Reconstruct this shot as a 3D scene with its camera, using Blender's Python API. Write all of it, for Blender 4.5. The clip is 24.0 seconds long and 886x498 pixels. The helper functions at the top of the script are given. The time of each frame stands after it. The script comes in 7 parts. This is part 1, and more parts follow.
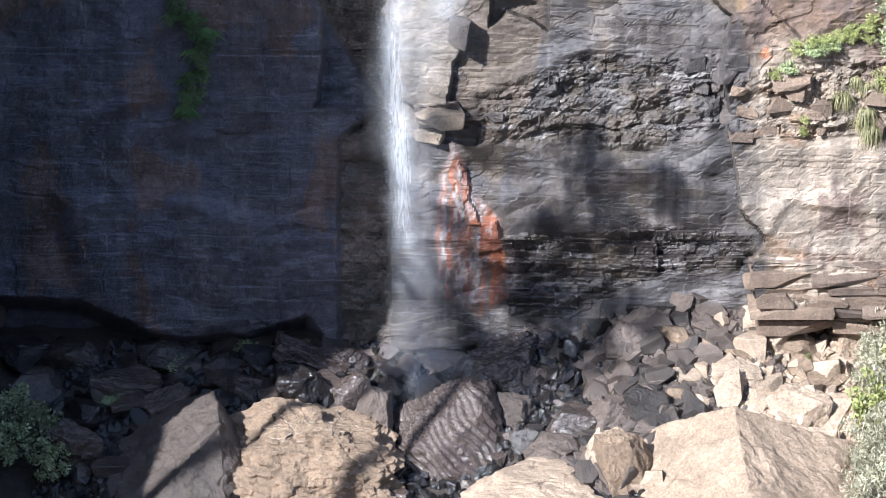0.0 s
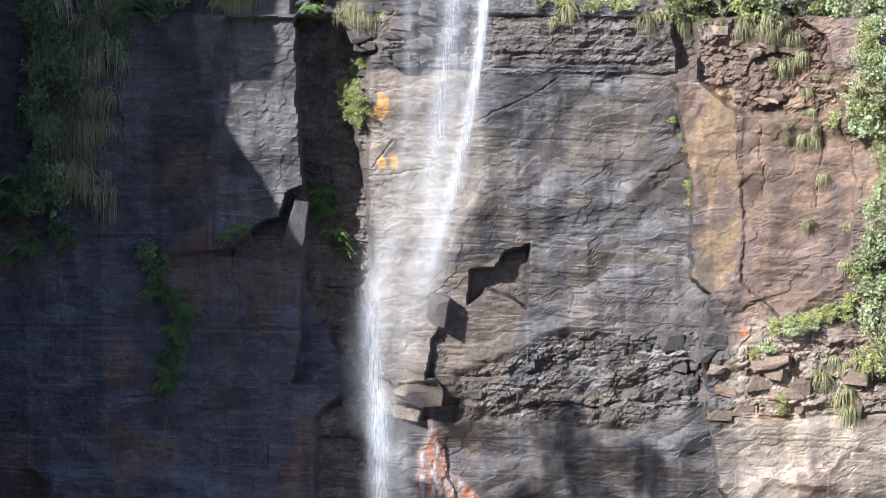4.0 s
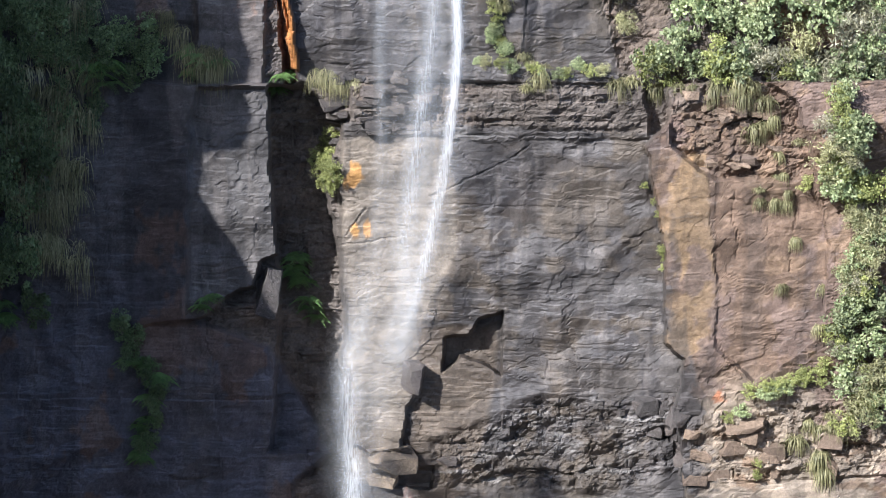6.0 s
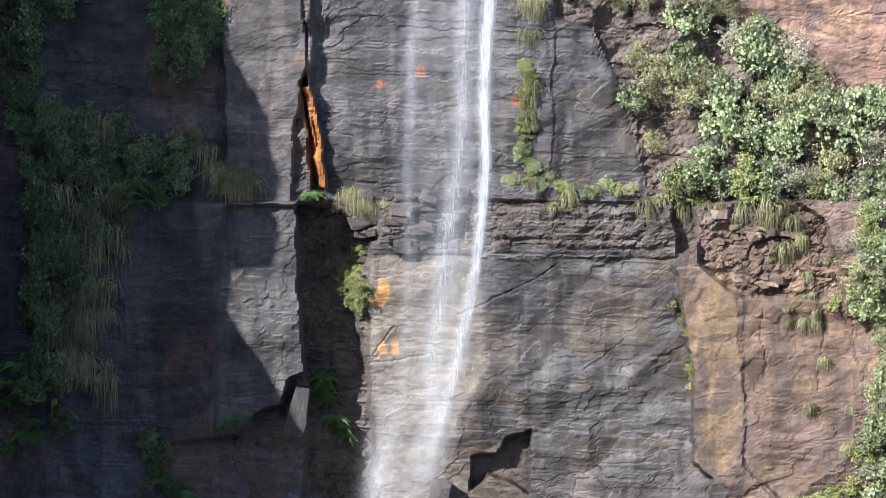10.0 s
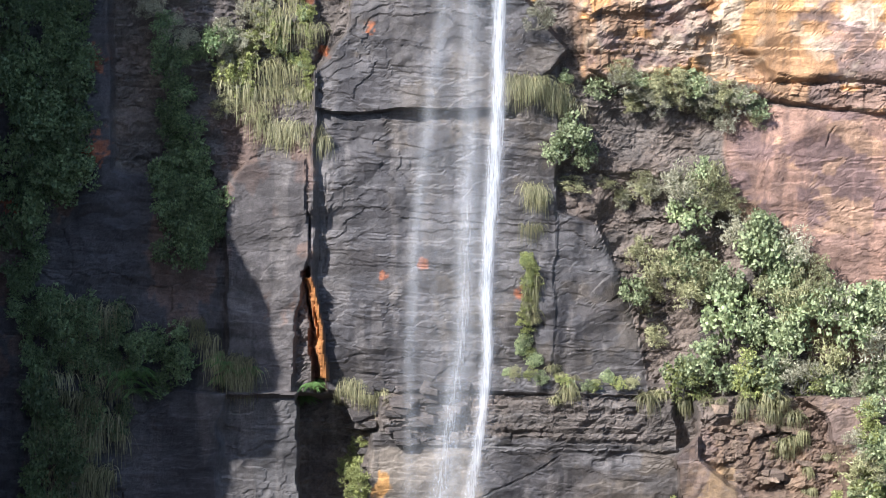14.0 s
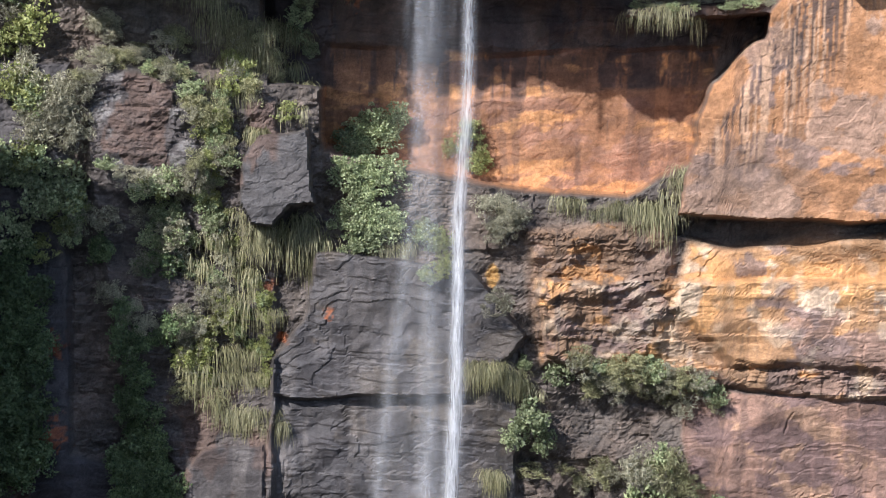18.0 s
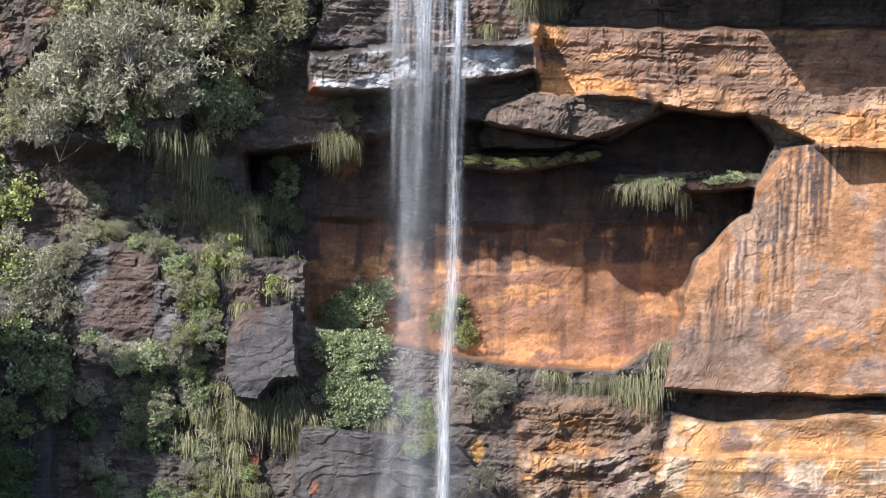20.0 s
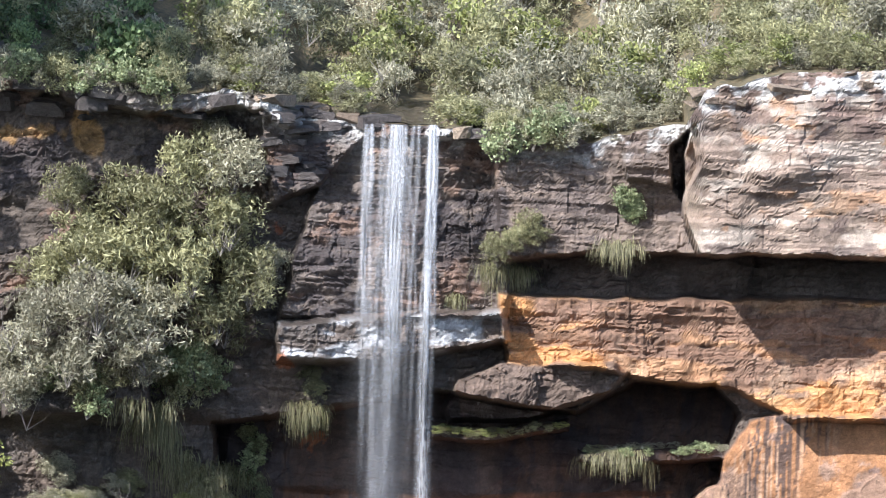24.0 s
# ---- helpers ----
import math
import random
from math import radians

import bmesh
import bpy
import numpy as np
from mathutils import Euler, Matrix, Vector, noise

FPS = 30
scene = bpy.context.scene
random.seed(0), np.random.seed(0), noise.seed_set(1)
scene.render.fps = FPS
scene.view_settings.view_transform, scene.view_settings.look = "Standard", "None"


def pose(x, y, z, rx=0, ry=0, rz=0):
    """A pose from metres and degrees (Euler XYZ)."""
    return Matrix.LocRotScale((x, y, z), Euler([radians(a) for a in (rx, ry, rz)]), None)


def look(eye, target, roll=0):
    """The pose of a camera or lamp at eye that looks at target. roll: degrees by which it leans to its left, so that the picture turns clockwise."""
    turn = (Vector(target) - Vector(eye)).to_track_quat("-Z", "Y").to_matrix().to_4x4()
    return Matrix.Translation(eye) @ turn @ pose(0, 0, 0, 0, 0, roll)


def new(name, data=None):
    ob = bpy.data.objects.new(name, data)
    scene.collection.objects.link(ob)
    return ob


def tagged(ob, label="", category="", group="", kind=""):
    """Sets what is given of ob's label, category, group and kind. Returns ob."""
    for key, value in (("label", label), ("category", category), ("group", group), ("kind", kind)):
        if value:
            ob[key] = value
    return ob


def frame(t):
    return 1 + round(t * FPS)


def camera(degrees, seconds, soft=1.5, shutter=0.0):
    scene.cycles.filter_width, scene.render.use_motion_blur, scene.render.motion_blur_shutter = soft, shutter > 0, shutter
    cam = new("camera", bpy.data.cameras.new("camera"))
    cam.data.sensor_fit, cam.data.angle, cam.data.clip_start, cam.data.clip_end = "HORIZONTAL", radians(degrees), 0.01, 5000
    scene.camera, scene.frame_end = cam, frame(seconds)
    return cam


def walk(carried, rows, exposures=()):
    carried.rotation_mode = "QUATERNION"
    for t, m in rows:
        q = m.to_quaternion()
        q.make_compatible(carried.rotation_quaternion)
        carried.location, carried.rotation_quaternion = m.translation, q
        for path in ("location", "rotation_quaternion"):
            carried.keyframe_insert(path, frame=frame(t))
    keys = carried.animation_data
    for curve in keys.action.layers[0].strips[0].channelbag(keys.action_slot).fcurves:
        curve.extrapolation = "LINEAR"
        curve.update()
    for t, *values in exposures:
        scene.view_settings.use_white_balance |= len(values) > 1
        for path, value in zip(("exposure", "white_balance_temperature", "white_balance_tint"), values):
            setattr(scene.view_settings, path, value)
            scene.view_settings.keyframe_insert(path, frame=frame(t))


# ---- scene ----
# ---------------------------------------------------------------- camera: one tripod-like stand, turned upwards
cam = camera(14.0, 24.0, soft=0.65)
FAR, EYE = 162.5, 88.6          # distance from the eye to the wall, height of the eye over the plunge pool
ROWS = [
    (0, 0.000, -27.003, 0.000),
    (0.5, -0.064, -26.962, 0.017),
    (1, -0.107, -26.778, 0.107),
    (1.5, -0.070, -25.481, 0.116),
    (2, -0.038, -24.494, 0.167),
    (2.5, -0.071, -24.426, 0.207),
    (3, -0.164, -23.722, 0.324),
    (3.5, -0.257, -23.038, 0.430),
    (5.5, -0.725, -21.900, 0.247),
    (6, -0.804, -21.538, 0.159),
    (6.5, -0.847, -21.042, 0.170),
    (7, -0.884, -20.793, 0.119),
    (7.5, -0.913, -20.629, 0.116),
    (8, -0.942, -20.559, 0.140),
    (8.5, -0.890, -20.405, 0.174),
    (9, -0.718, -20.096, 0.148),
    (9.5, -0.502, -19.843, 0.055),
    (10, -0.326, -19.660, 0.086),
    (10.5, -0.123, -19.529, 0.049),
    (12.5, -0.173, -19.231, 0.359),
    (13, -0.195, -18.057, 0.517),
    (13.5, -0.236, -17.000, 0.598),
    (14, -0.279, -16.611, 0.650),
    (14.5, -0.318, -16.154, 0.635),
    (15, -0.351, -15.787, 0.660),
    (15.5, -0.392, -15.430, 0.695),
    (16, -0.478, -14.878, 0.780),
    (16.5, -0.573, -14.086, 0.769),
    (17, -0.662, -13.461, 0.757),
    (17.5, -0.785, -12.742, 0.746),
    (18, -0.901, -12.059, 0.819),
    (18.5, -0.987, -11.369, 0.827),
    (19, -0.979, -10.682, 0.777),
    (19.5, -1.010, -9.958, 0.803),
    (21.5, -1.440, -7.676, 1.079),
    (22, -1.500, -7.185, 1.094),
    (22.5, -1.492, -6.619, 1.099),
    (23, -1.483, -6.071, 1.077),
    (23.5, -1.485, -5.467, 1.067),
    (24, -1.533, -5.000, 1.082),
]
walk(cam, [(t, pose(0, 0, EYE, 90 + pitch, 0, yaw) @ pose(0, 0, 0, 0, 0, roll)) for t, yaw, pitch, roll in ROWS],
     exposures=[(0.0, 1.5, 5600, 11), (2.0, 1.52, 5720, 11), (3.5, 1.42, 5750, 11), (5.5, 1.25, 5850, 11), (7.0, 1.18, 5900, 11), (10.0, 1.17, 5850, 11), (14.0, 1.15, 5900, 12), (16.0, 0.97, 5950, 12), (17.0, 0.7, 5950, 13), (19.0, 0.62, 6000, 14), (22.0, 0.86, 6000, 11), (24.0, 0.9, 5950, 13)])

# ---------------------------------------------------------------- light: a high morning sun from the upper left, clear sky
SUN_WAY = Vector((0.49, 0.587, -0.643)).normalized()
world = bpy.data.worlds.new("sky")
scene.world = world
world.use_nodes = True
wn = world.node_tree
sky = wn.nodes.new("ShaderNodeTexSky")
sky.sky_type, sky.sun_disc = "NISHITA", False
sky.sun_elevation = math.asin(-SUN_WAY.z)
sky.sun_rotation = math.atan2(-SUN_WAY.x, -SUN_WAY.y)
wn.links.new(sky.outputs[0], wn.nodes["Background"].inputs[0])
wn.nodes["Background"].inputs[1].default_value = 0.155
sun = new("sun", bpy.data.lights.new("sun", "SUN"))
sun.data.energy, sun.data.angle, sun.data.color = 5.0, radians(0.53), (1.0, 0.96, 0.9)
sun.matrix_world = look((0, 0, 120), Vector((0, 0, 120)) + SUN_WAY)


# ---------------------------------------------------------------- materials
def nodes(name):
    m = bpy.data.materials.new(name)
    m.use_nodes = True
    t = m.node_tree
    return m, t, t.nodes["Principled BSDF"]


def add(t, kind, **settings):
    n = t.nodes.new(kind)
    for key, value in settings.items():
        n.inputs[key.replace("_", " ")].default_value = value
    return n


def blend(t, factor, a, b, mode="MIX"):
    n = t.nodes.new("ShaderNodeMix")
    n.data_type, n.blend_type = "RGBA", mode
    for socket, value in ((n.inputs[0], factor), (n.inputs[6], a), (n.inputs[7], b)):
        if isinstance(value, (int, float, tuple)):
            socket.default_value = (*value, 1) if isinstance(value, tuple) else value
        else:
            t.links.new(value, socket)
    return n.outputs[2]


def ramp(t, source, stops):
    n = t.nodes.new("ShaderNodeValToRGB")
    while len(n.color_ramp.elements) < len(stops):
        n.color_ramp.elements.new(0.5)
    for e, (at, v) in zip(n.color_ramp.elements, stops):
        e.position, e.color = at, (v, v, v, 1)
    t.links.new(source, n.inputs[0])
    return n.outputs[0]


def rock_material(name, use_tone=True, colour=(0.2, 0.17, 0.14), rough=0.82, spread=0.35, bump=0.36, jointed=False, second=None, gloss=0.4):
    """Sandstone: the tone of each place from the mesh, with grain, bedding lines, streaks and lichen on top."""
    m, t, p = nodes(name)
    geo = t.nodes.new("ShaderNodeNewGeometry").outputs["Position"]
    sway = add(t, "ShaderNodeTexNoise", Scale=0.35, Detail=4.0, Roughness=0.6)
    t.links.new(geo, sway.inputs["Vector"])
    bent = t.nodes.new("ShaderNodeVectorMath")
    bent.operation = "MULTIPLY_ADD"
    bent.inputs[1].default_value = (1.6, 1.6, 1.3)
    t.links.new(sway.outputs["Color"], bent.inputs[0])
    t.links.new(geo, bent.inputs[2])
    if use_tone:
        at = t.nodes.new("ShaderNodeAttribute")
        at.attribute_name = "tone"
        base = at.outputs["Color"]
        wet = t.nodes.new("ShaderNodeAttribute")
        wet.attribute_name = "wet"
    else:
        info = t.nodes.new("ShaderNodeObjectInfo")
        base = blend(t, info.outputs["Random"], tuple(c * (1 - spread) for c in colour), second or tuple(min(1, c * (1 + spread)) for c in colour))
        wet = None
    bed = t.nodes.new("ShaderNodeMapping")
    bed.inputs["Scale"].default_value = (0.25, 0.25, 2.6)
    t.links.new(bent.outputs[0], bed.inputs[0])
    beds = add(t, "ShaderNodeTexNoise", Scale=1.3, Detail=6.0, Roughness=0.65)
    t.links.new(bed.outputs[0], beds.inputs["Vector"])
    streak = t.nodes.new("ShaderNodeMapping")
    streak.inputs["Scale"].default_value = (2.4, 2.4, 0.16)
    t.links.new(bent.outputs[0], streak.inputs[0])
    streaks = add(t, "ShaderNodeTexNoise", Scale=0.9, Detail=5.0, Roughness=0.6)
    t.links.new(streak.outputs[0], streaks.inputs["Vector"])
    grain = add(t, "ShaderNodeTexNoise", Scale=7.0, Detail=8.0, Roughness=0.72)
    t.links.new(geo, grain.inputs["Vector"])
    blot = add(t, "ShaderNodeTexNoise", Scale=0.55, Detail=5.0, Roughness=0.6)
    t.links.new(geo, blot.inputs["Vector"])
    speck = add(t, "ShaderNodeTexNoise", Scale=24.0, Detail=4.0, Roughness=0.7)
    t.links.new(geo, speck.inputs["Vector"])
    c = blend(t, 1.0, base, ramp(t, beds.outputs[0], [(0.34, 0.9), (0.62, 1.06)]), "MULTIPLY")
    c = blend(t, 1.0, c, ramp(t, streaks.outputs[0], [(0.32, 0.84), (0.6, 1.08)]), "MULTIPLY")
    gritty = blend(t, 1.0, ramp(t, grain.outputs[0], [(0.34, 0.7), (0.64, 1.25)]), ramp(t, speck.outputs[0], [(0.36, 0.78), (0.62, 1.18)]), "MULTIPLY")
    if use_tone:
        still = t.nodes.new("ShaderNodeAttribute")
        still.attribute_name = "calm"
        ease = t.nodes.new("ShaderNodeMath")
        ease.operation = "MULTIPLY"
        ease.inputs[1].default_value = 0.25
        t.links.new(still.outputs["Fac"], ease.inputs[0])
        gritty = blend(t, ease.outputs[0], gritty, (1.0, 1.0, 1.0))
    c = blend(t, 1.0, c, gritty, "MULTIPLY")
    c = blend(t, 1.0, c, ramp(t, blot.outputs[0], [(0.32, 0.75), (0.65, 1.15)]), "MULTIPLY")
    warp = add(t, "ShaderNodeTexNoise", Scale=1.1, Detail=3.0)
    t.links.new(geo, warp.inputs["Vector"])
    shift = t.nodes.new("ShaderNodeVectorMath")
    shift.operation = "MULTIPLY_ADD"
    shift.inputs[1].default_value = (0.3, 0.3, 0.2)
    t.links.new(warp.outputs["Color"], shift.inputs[0])
    t.links.new(geo, shift.inputs[2])
    squash = t.nodes.new("ShaderNodeMapping")
    squash.inputs["Scale"].default_value = (0.42, 0.42, 0.9)
    t.links.new(shift.outputs[0], squash.inputs[0])
    split = add(t, "ShaderNodeTexNoise", Scale=0.62, Detail=5.0, Roughness=0.42)
    t.links.new(squash.outputs[0], split.inputs["Vector"])
    joint = ramp(t, split.outputs[0], [(0.0, 1.0), (0.4965, 1.0), (0.5, 0.0), (0.5035, 1.0)])
    other = add(t, "ShaderNodeTexNoise", Scale=1.5, Detail=4.0, Roughness=0.4)
    t.links.new(squash.outputs[0], other.inputs["Vector"])
    joint = blend(t, 1.0, joint, ramp(t, other.outputs[0], [(0.0, 1.0), (0.452, 1.0), (0.457, 0.35), (0.462, 1.0)]), "MULTIPLY")
    some = ramp(t, blot.outputs[0], [(0.4, 0.0), (0.52, 1.0)])
    open_joint = blend(t, some, joint, (1.0, 1.0, 1.0))
    if jointed:
        c = blend(t, 1.0, c, ramp(t, open_joint, [(0.0, 0.6), (1.0, 1.0)]), "MULTIPLY")
    t.links.new(c, p.inputs["Base Color"])
    if wet:
        r = t.nodes.new("ShaderNodeMapRange")
        r.inputs[3].default_value, r.inputs[4].default_value = rough, 0.3
        t.links.new(wet.outputs["Fac"], r.inputs[0])
        t.links.new(r.outputs[0], p.inputs["Roughness"])
    else:
        p.inputs["Roughness"].default_value = rough
    p.inputs["Specular IOR Level"].default_value = gloss
    mixed = t.nodes.new("ShaderNodeMath")
    mixed.operation = "MULTIPLY_ADD"
    mixed.inputs[1].default_value = 0.35
    t.links.new(beds.outputs[0], mixed.inputs[0])
    t.links.new(grain.outputs[0], mixed.inputs[2])
    b = t.nodes.new("ShaderNodeBump")
    b.inputs["Strength"].default_value, b.inputs["Distance"].default_value = bump, 0.3
    deep = t.nodes.new("ShaderNodeMath")
    deep.operation = "MULTIPLY_ADD"
    deep.inputs[1].default_value = 0.5 if jointed else 0.0
    t.links.new(open_joint, deep.inputs[0])
    t.links.new(mixed.outputs[0], deep.inputs[2])
    fine = t.nodes.new("ShaderNodeMath")
    fine.operation = "MULTIPLY_ADD"
    fine.inputs[1].default_value = 0.3
    t.links.new(speck.outputs[0], fine.inputs[0])
    t.links.new(deep.outputs[0], fine.inputs[2])
    if use_tone:
        soften = t.nodes.new("ShaderNodeMapRange")
        soften.inputs[3].default_value, soften.inputs[4].default_value = bump, bump * 0.62
        t.links.new(still.outputs["Fac"], soften.inputs[0])
        t.links.new(soften.outputs[0], b.inputs["Strength"])
    t.links.new(fine.outputs[0], b.inputs["Height"])
    t.links.new(b.outputs[0], p.inputs["Normal"])
    return m


def leaf_material(name, colour, second, rough=0.5, through_light=0.33):
    m, t, p = nodes(name)
    info = t.nodes.new("ShaderNodeObjectInfo")
    geo = t.nodes.new("ShaderNodeNewGeometry")
    c = blend(t, geo.outputs["Random Per Island"], colour, second)
    tint = t.nodes.new("ShaderNodeHueSaturation")
    v = t.nodes.new("ShaderNodeMapRange")
    v.inputs[3].default_value, v.inputs[4].default_value = 0.65, 1.3
    t.links.new(info.outputs["Random"], v.inputs[0])
    t.links.new(v.outputs[0], tint.inputs["Value"])
    t.links.new(c, tint.inputs["Color"])
    t.links.new(tint.outputs[0], p.inputs["Base Color"])
    p.inputs["Roughness"].default_value = rough
    p.inputs["Specular IOR Level"].default_value = 0.35
    tr = t.nodes.new("ShaderNodeBsdfTranslucent")
    t.links.new(tint.outputs[0], tr.inputs["Color"])
    mix = t.nodes.new("ShaderNodeMixShader")
    mix.inputs[0].default_value = through_light
    t.links.new(p.outputs[0], mix.inputs[1])
    t.links.new(tr.outputs[0], mix.inputs[2])
    t.links.new(mix.outputs[0], t.nodes["Material Output"].inputs["Surface"])
    return m


def plain_material(name, colour, second, scale, rough=0.8, bump=0.3):
    m, t, p = nodes(name)
    n = add(t, "ShaderNodeTexNoise", Scale=scale, Detail=8.0, Roughness=0.68)
    geo = t.nodes.new("ShaderNodeNewGeometry")
    t.links.new(geo.outputs["Position"], n.inputs["Vector"])
    t.links.new(blend(t, ramp(t, n.outputs[0], [(0.35, 0.0), (0.65, 1.0)]), colour, second), p.inputs["Base Color"])
    p.inputs["Roughness"].default_value = rough
    b = t.nodes.new("ShaderNodeBump")
    b.inputs["Strength"].default_value, b.inputs["Distance"].default_value = bump, 0.15
    t.links.new(n.outputs[0], b.inputs["Height"])
    t.links.new(b.outputs[0], p.inputs["Normal"])
    return m


def water_material(name, cover, scale=(3.0, 3.0, 0.2), low=0.3):
    """Falling water broken into white threads and drops: bright and rough where it is, clear air between."""
    m, t, p = nodes(name)
    p.inputs["Base Color"].default_value = (0.92, 0.94, 0.96, 1)
    p.inputs["Roughness"].default_value = 0.35
    geo = t.nodes.new("ShaderNodeNewGeometry")
    mp = t.nodes.new("ShaderNodeMapping")
    mp.inputs["Scale"].default_value = scale
    t.links.new(geo.outputs["Position"], mp.inputs[0])
    n = add(t, "ShaderNodeTexNoise", Scale=2.2, Detail=6.0, Roughness=0.7)
    t.links.new(mp.outputs[0], n.inputs["Vector"])
    at = t.nodes.new("ShaderNodeAttribute")
    at.attribute_name = "cover"
    mul = t.nodes.new("ShaderNodeMath")
    mul.operation = "MULTIPLY"
    t.links.new(ramp(t, n.outputs[0], [(0.3, low), (0.68, 1.0)]), mul.inputs[0])
    t.links.new(at.outputs["Fac"], mul.inputs[1])
    mul2 = t.nodes.new("ShaderNodeMath")
    mul2.operation, mul2.use_clamp = "MULTIPLY", True
    mul2.inputs[1].default_value = cover
    t.links.new(mul.outputs[0], mul2.inputs[0])
    d = t.nodes.new("ShaderNodeBsdfTranslucent")
    d.inputs["Color"].default_value = (0.92, 0.94, 0.96, 1)
    half = t.nodes.new("ShaderNodeMixShader")
    half.inputs[0].default_value = 0.35
    t.links.new(p.outputs[0], half.inputs[1])
    t.links.new(d.outputs[0], half.inputs[2])
    clear = t.nodes.new("ShaderNodeBsdfTransparent")
    mix = t.nodes.new("ShaderNodeMixShader")
    t.links.new(mul2.outputs[0], mix.inputs[0])
    t.links.new(clear.outputs[0], mix.inputs[1])
    t.links.new(half.outputs[0], mix.inputs[2])
    t.links.new(mix.outputs[0], t.nodes["Material Output"].inputs["Surface"])
    return m


ROCK = rock_material("cliff_sandstone", jointed=True, bump=0.5)
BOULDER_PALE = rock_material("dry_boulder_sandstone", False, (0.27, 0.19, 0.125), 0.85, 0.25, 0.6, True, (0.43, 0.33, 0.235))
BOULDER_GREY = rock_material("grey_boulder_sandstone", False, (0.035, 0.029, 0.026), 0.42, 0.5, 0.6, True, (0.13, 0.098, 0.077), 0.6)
# black of wet stone, with the scree's shade put into the colour too
BOULDER_WET_SHADED = rock_material("wet_shaded_boulder_sandstone", False, (0.02, 0.018, 0.018), 0.22, 0.5, 0.4, True, (0.08, 0.06, 0.05), 0.7)
SOIL = plain_material("stony_soil", (0.018, 0.015, 0.013), (0.06, 0.048, 0.038), 2.5, 0.5)
LITTER = plain_material("leaf_litter", (0.06, 0.055, 0.03), (0.17, 0.13, 0.07), 3.0)
FAR_FOREST = plain_material("far_forest", (0.025, 0.035, 0.015), (0.08, 0.09, 0.04), 0.6, 0.9, 1.0)
BARK = plain_material("grey_bark", (0.1, 0.085, 0.07), (0.3, 0.27, 0.23), 6.0)
LEAF_BROAD = leaf_material("broad_leaf", (0.14, 0.185, 0.085), (0.5, 0.54, 0.3))
LEAF_OLIVE = leaf_material("olive_leaf", (0.16, 0.158, 0.08), (0.48, 0.46, 0.25))
LEAF_GREY = leaf_material("grey_green_leaf", (0.19, 0.182, 0.115), (0.53, 0.5, 0.36))
LEAF_LIME = leaf_material("lime_leaf", (0.17, 0.2, 0.065), (0.45, 0.46, 0.18))
# darker copy of the broad leaf, with shade put into its colour
LEAF_SHADED = leaf_material("shaded_leaf", (0.07, 0.11, 0.05), (0.25, 0.32, 0.145))
LEAF_FERN = leaf_material("fern_leaf", (0.09, 0.17, 0.06), (0.18, 0.28, 0.09))
BLADE = leaf_material("grass_blade", (0.12, 0.125, 0.055), (0.4, 0.36, 0.2))
WATER = water_material("falling_water", 1.0, (5.5, 5.5, 0.5), 0.22)
WATER_FINE = water_material("water_threads", 1.3, (9.0, 9.0, 4.5), 0.0)
MIST = water_material("spray_mist", 0.55, (0.8, 0.8, 0.25))


# ---------------------------------------------------------------- mesh helpers
def mesh_object(name, verts, faces, material, parent=None, smooth=False, label=""):
    me = bpy.data.meshes.new(name)
    me.from_pydata(verts, [], faces)
    me.materials.append(material)
    if smooth:
        me.shade_smooth()
    ob = new(name, me)
    ob.parent = parent
    return tagged(ob, label)


# ---------------------------------------------------------------- noise over arrays
def lattice(ix, iy, seed):
    h = np.sin(ix * 127.1 + iy * 311.7 + seed * 74.7) * 43758.5453
    return h - np.floor(h)


def vnoise(x, y, seed=0):
    ix, iy = np.floor(x), np.floor(y)
    fx, fy = x - ix, y - iy
    fx, fy = fx * fx * fx * (fx * (fx * 6 - 15) + 10), fy * fy * fy * (fy * (fy * 6 - 15) + 10)
    a, b = lattice(ix, iy, seed), lattice(ix + 1, iy, seed)
    c, d = lattice(ix, iy + 1, seed), lattice(ix + 1, iy + 1, seed)
    return (a + (b - a) * fx) * (1 - fy) + (c + (d - c) * fx) * fy - 0.5


def fbm(x, y, octaves=4, seed=0, gain=0.5):
    total, amp, scale = 0.0, 1.0, 1.0
    for o in range(octaves):
        total = total + amp * vnoise(x * scale, y * scale, seed + o * 13)
        amp, scale = amp * gain, scale * 2.03
    return total


def cells(x, y, seed=0):
    """Broken blocks: for each place the two nearest of scattered centres, the nearest one's number and the way to it."""
    ix, iy = np.floor(x), np.floor(y)
    near, second = np.full(x.shape, 9.0), np.full(x.shape, 9.0)
    number, dx, dy = np.zeros(x.shape), np.zeros(x.shape), np.zeros(x.shape)
    for i in (-1, 0, 1):
        for j in (-1, 0, 1):
            cx, cy = ix + i, iy + j
            px = cx + 0.1 + 0.8 * lattice(cx, cy, seed)
            py = cy + 0.1 + 0.8 * lattice(cx, cy, seed + 5)
            d = np.maximum(np.abs(x - px), np.abs(y - py)) * 0.6 + 0.4 * np.hypot(x - px, y - py)
            closer = d < near
            second = np.where(closer, near, np.minimum(second, d))
            number = np.where(closer, lattice(cx, cy, seed + 9), number)
            dx, dy = np.where(closer, x - px, dx), np.where(closer, y - py, dy)
            near = np.where(closer, d, near)
    return near, second - near, number, dx, dy


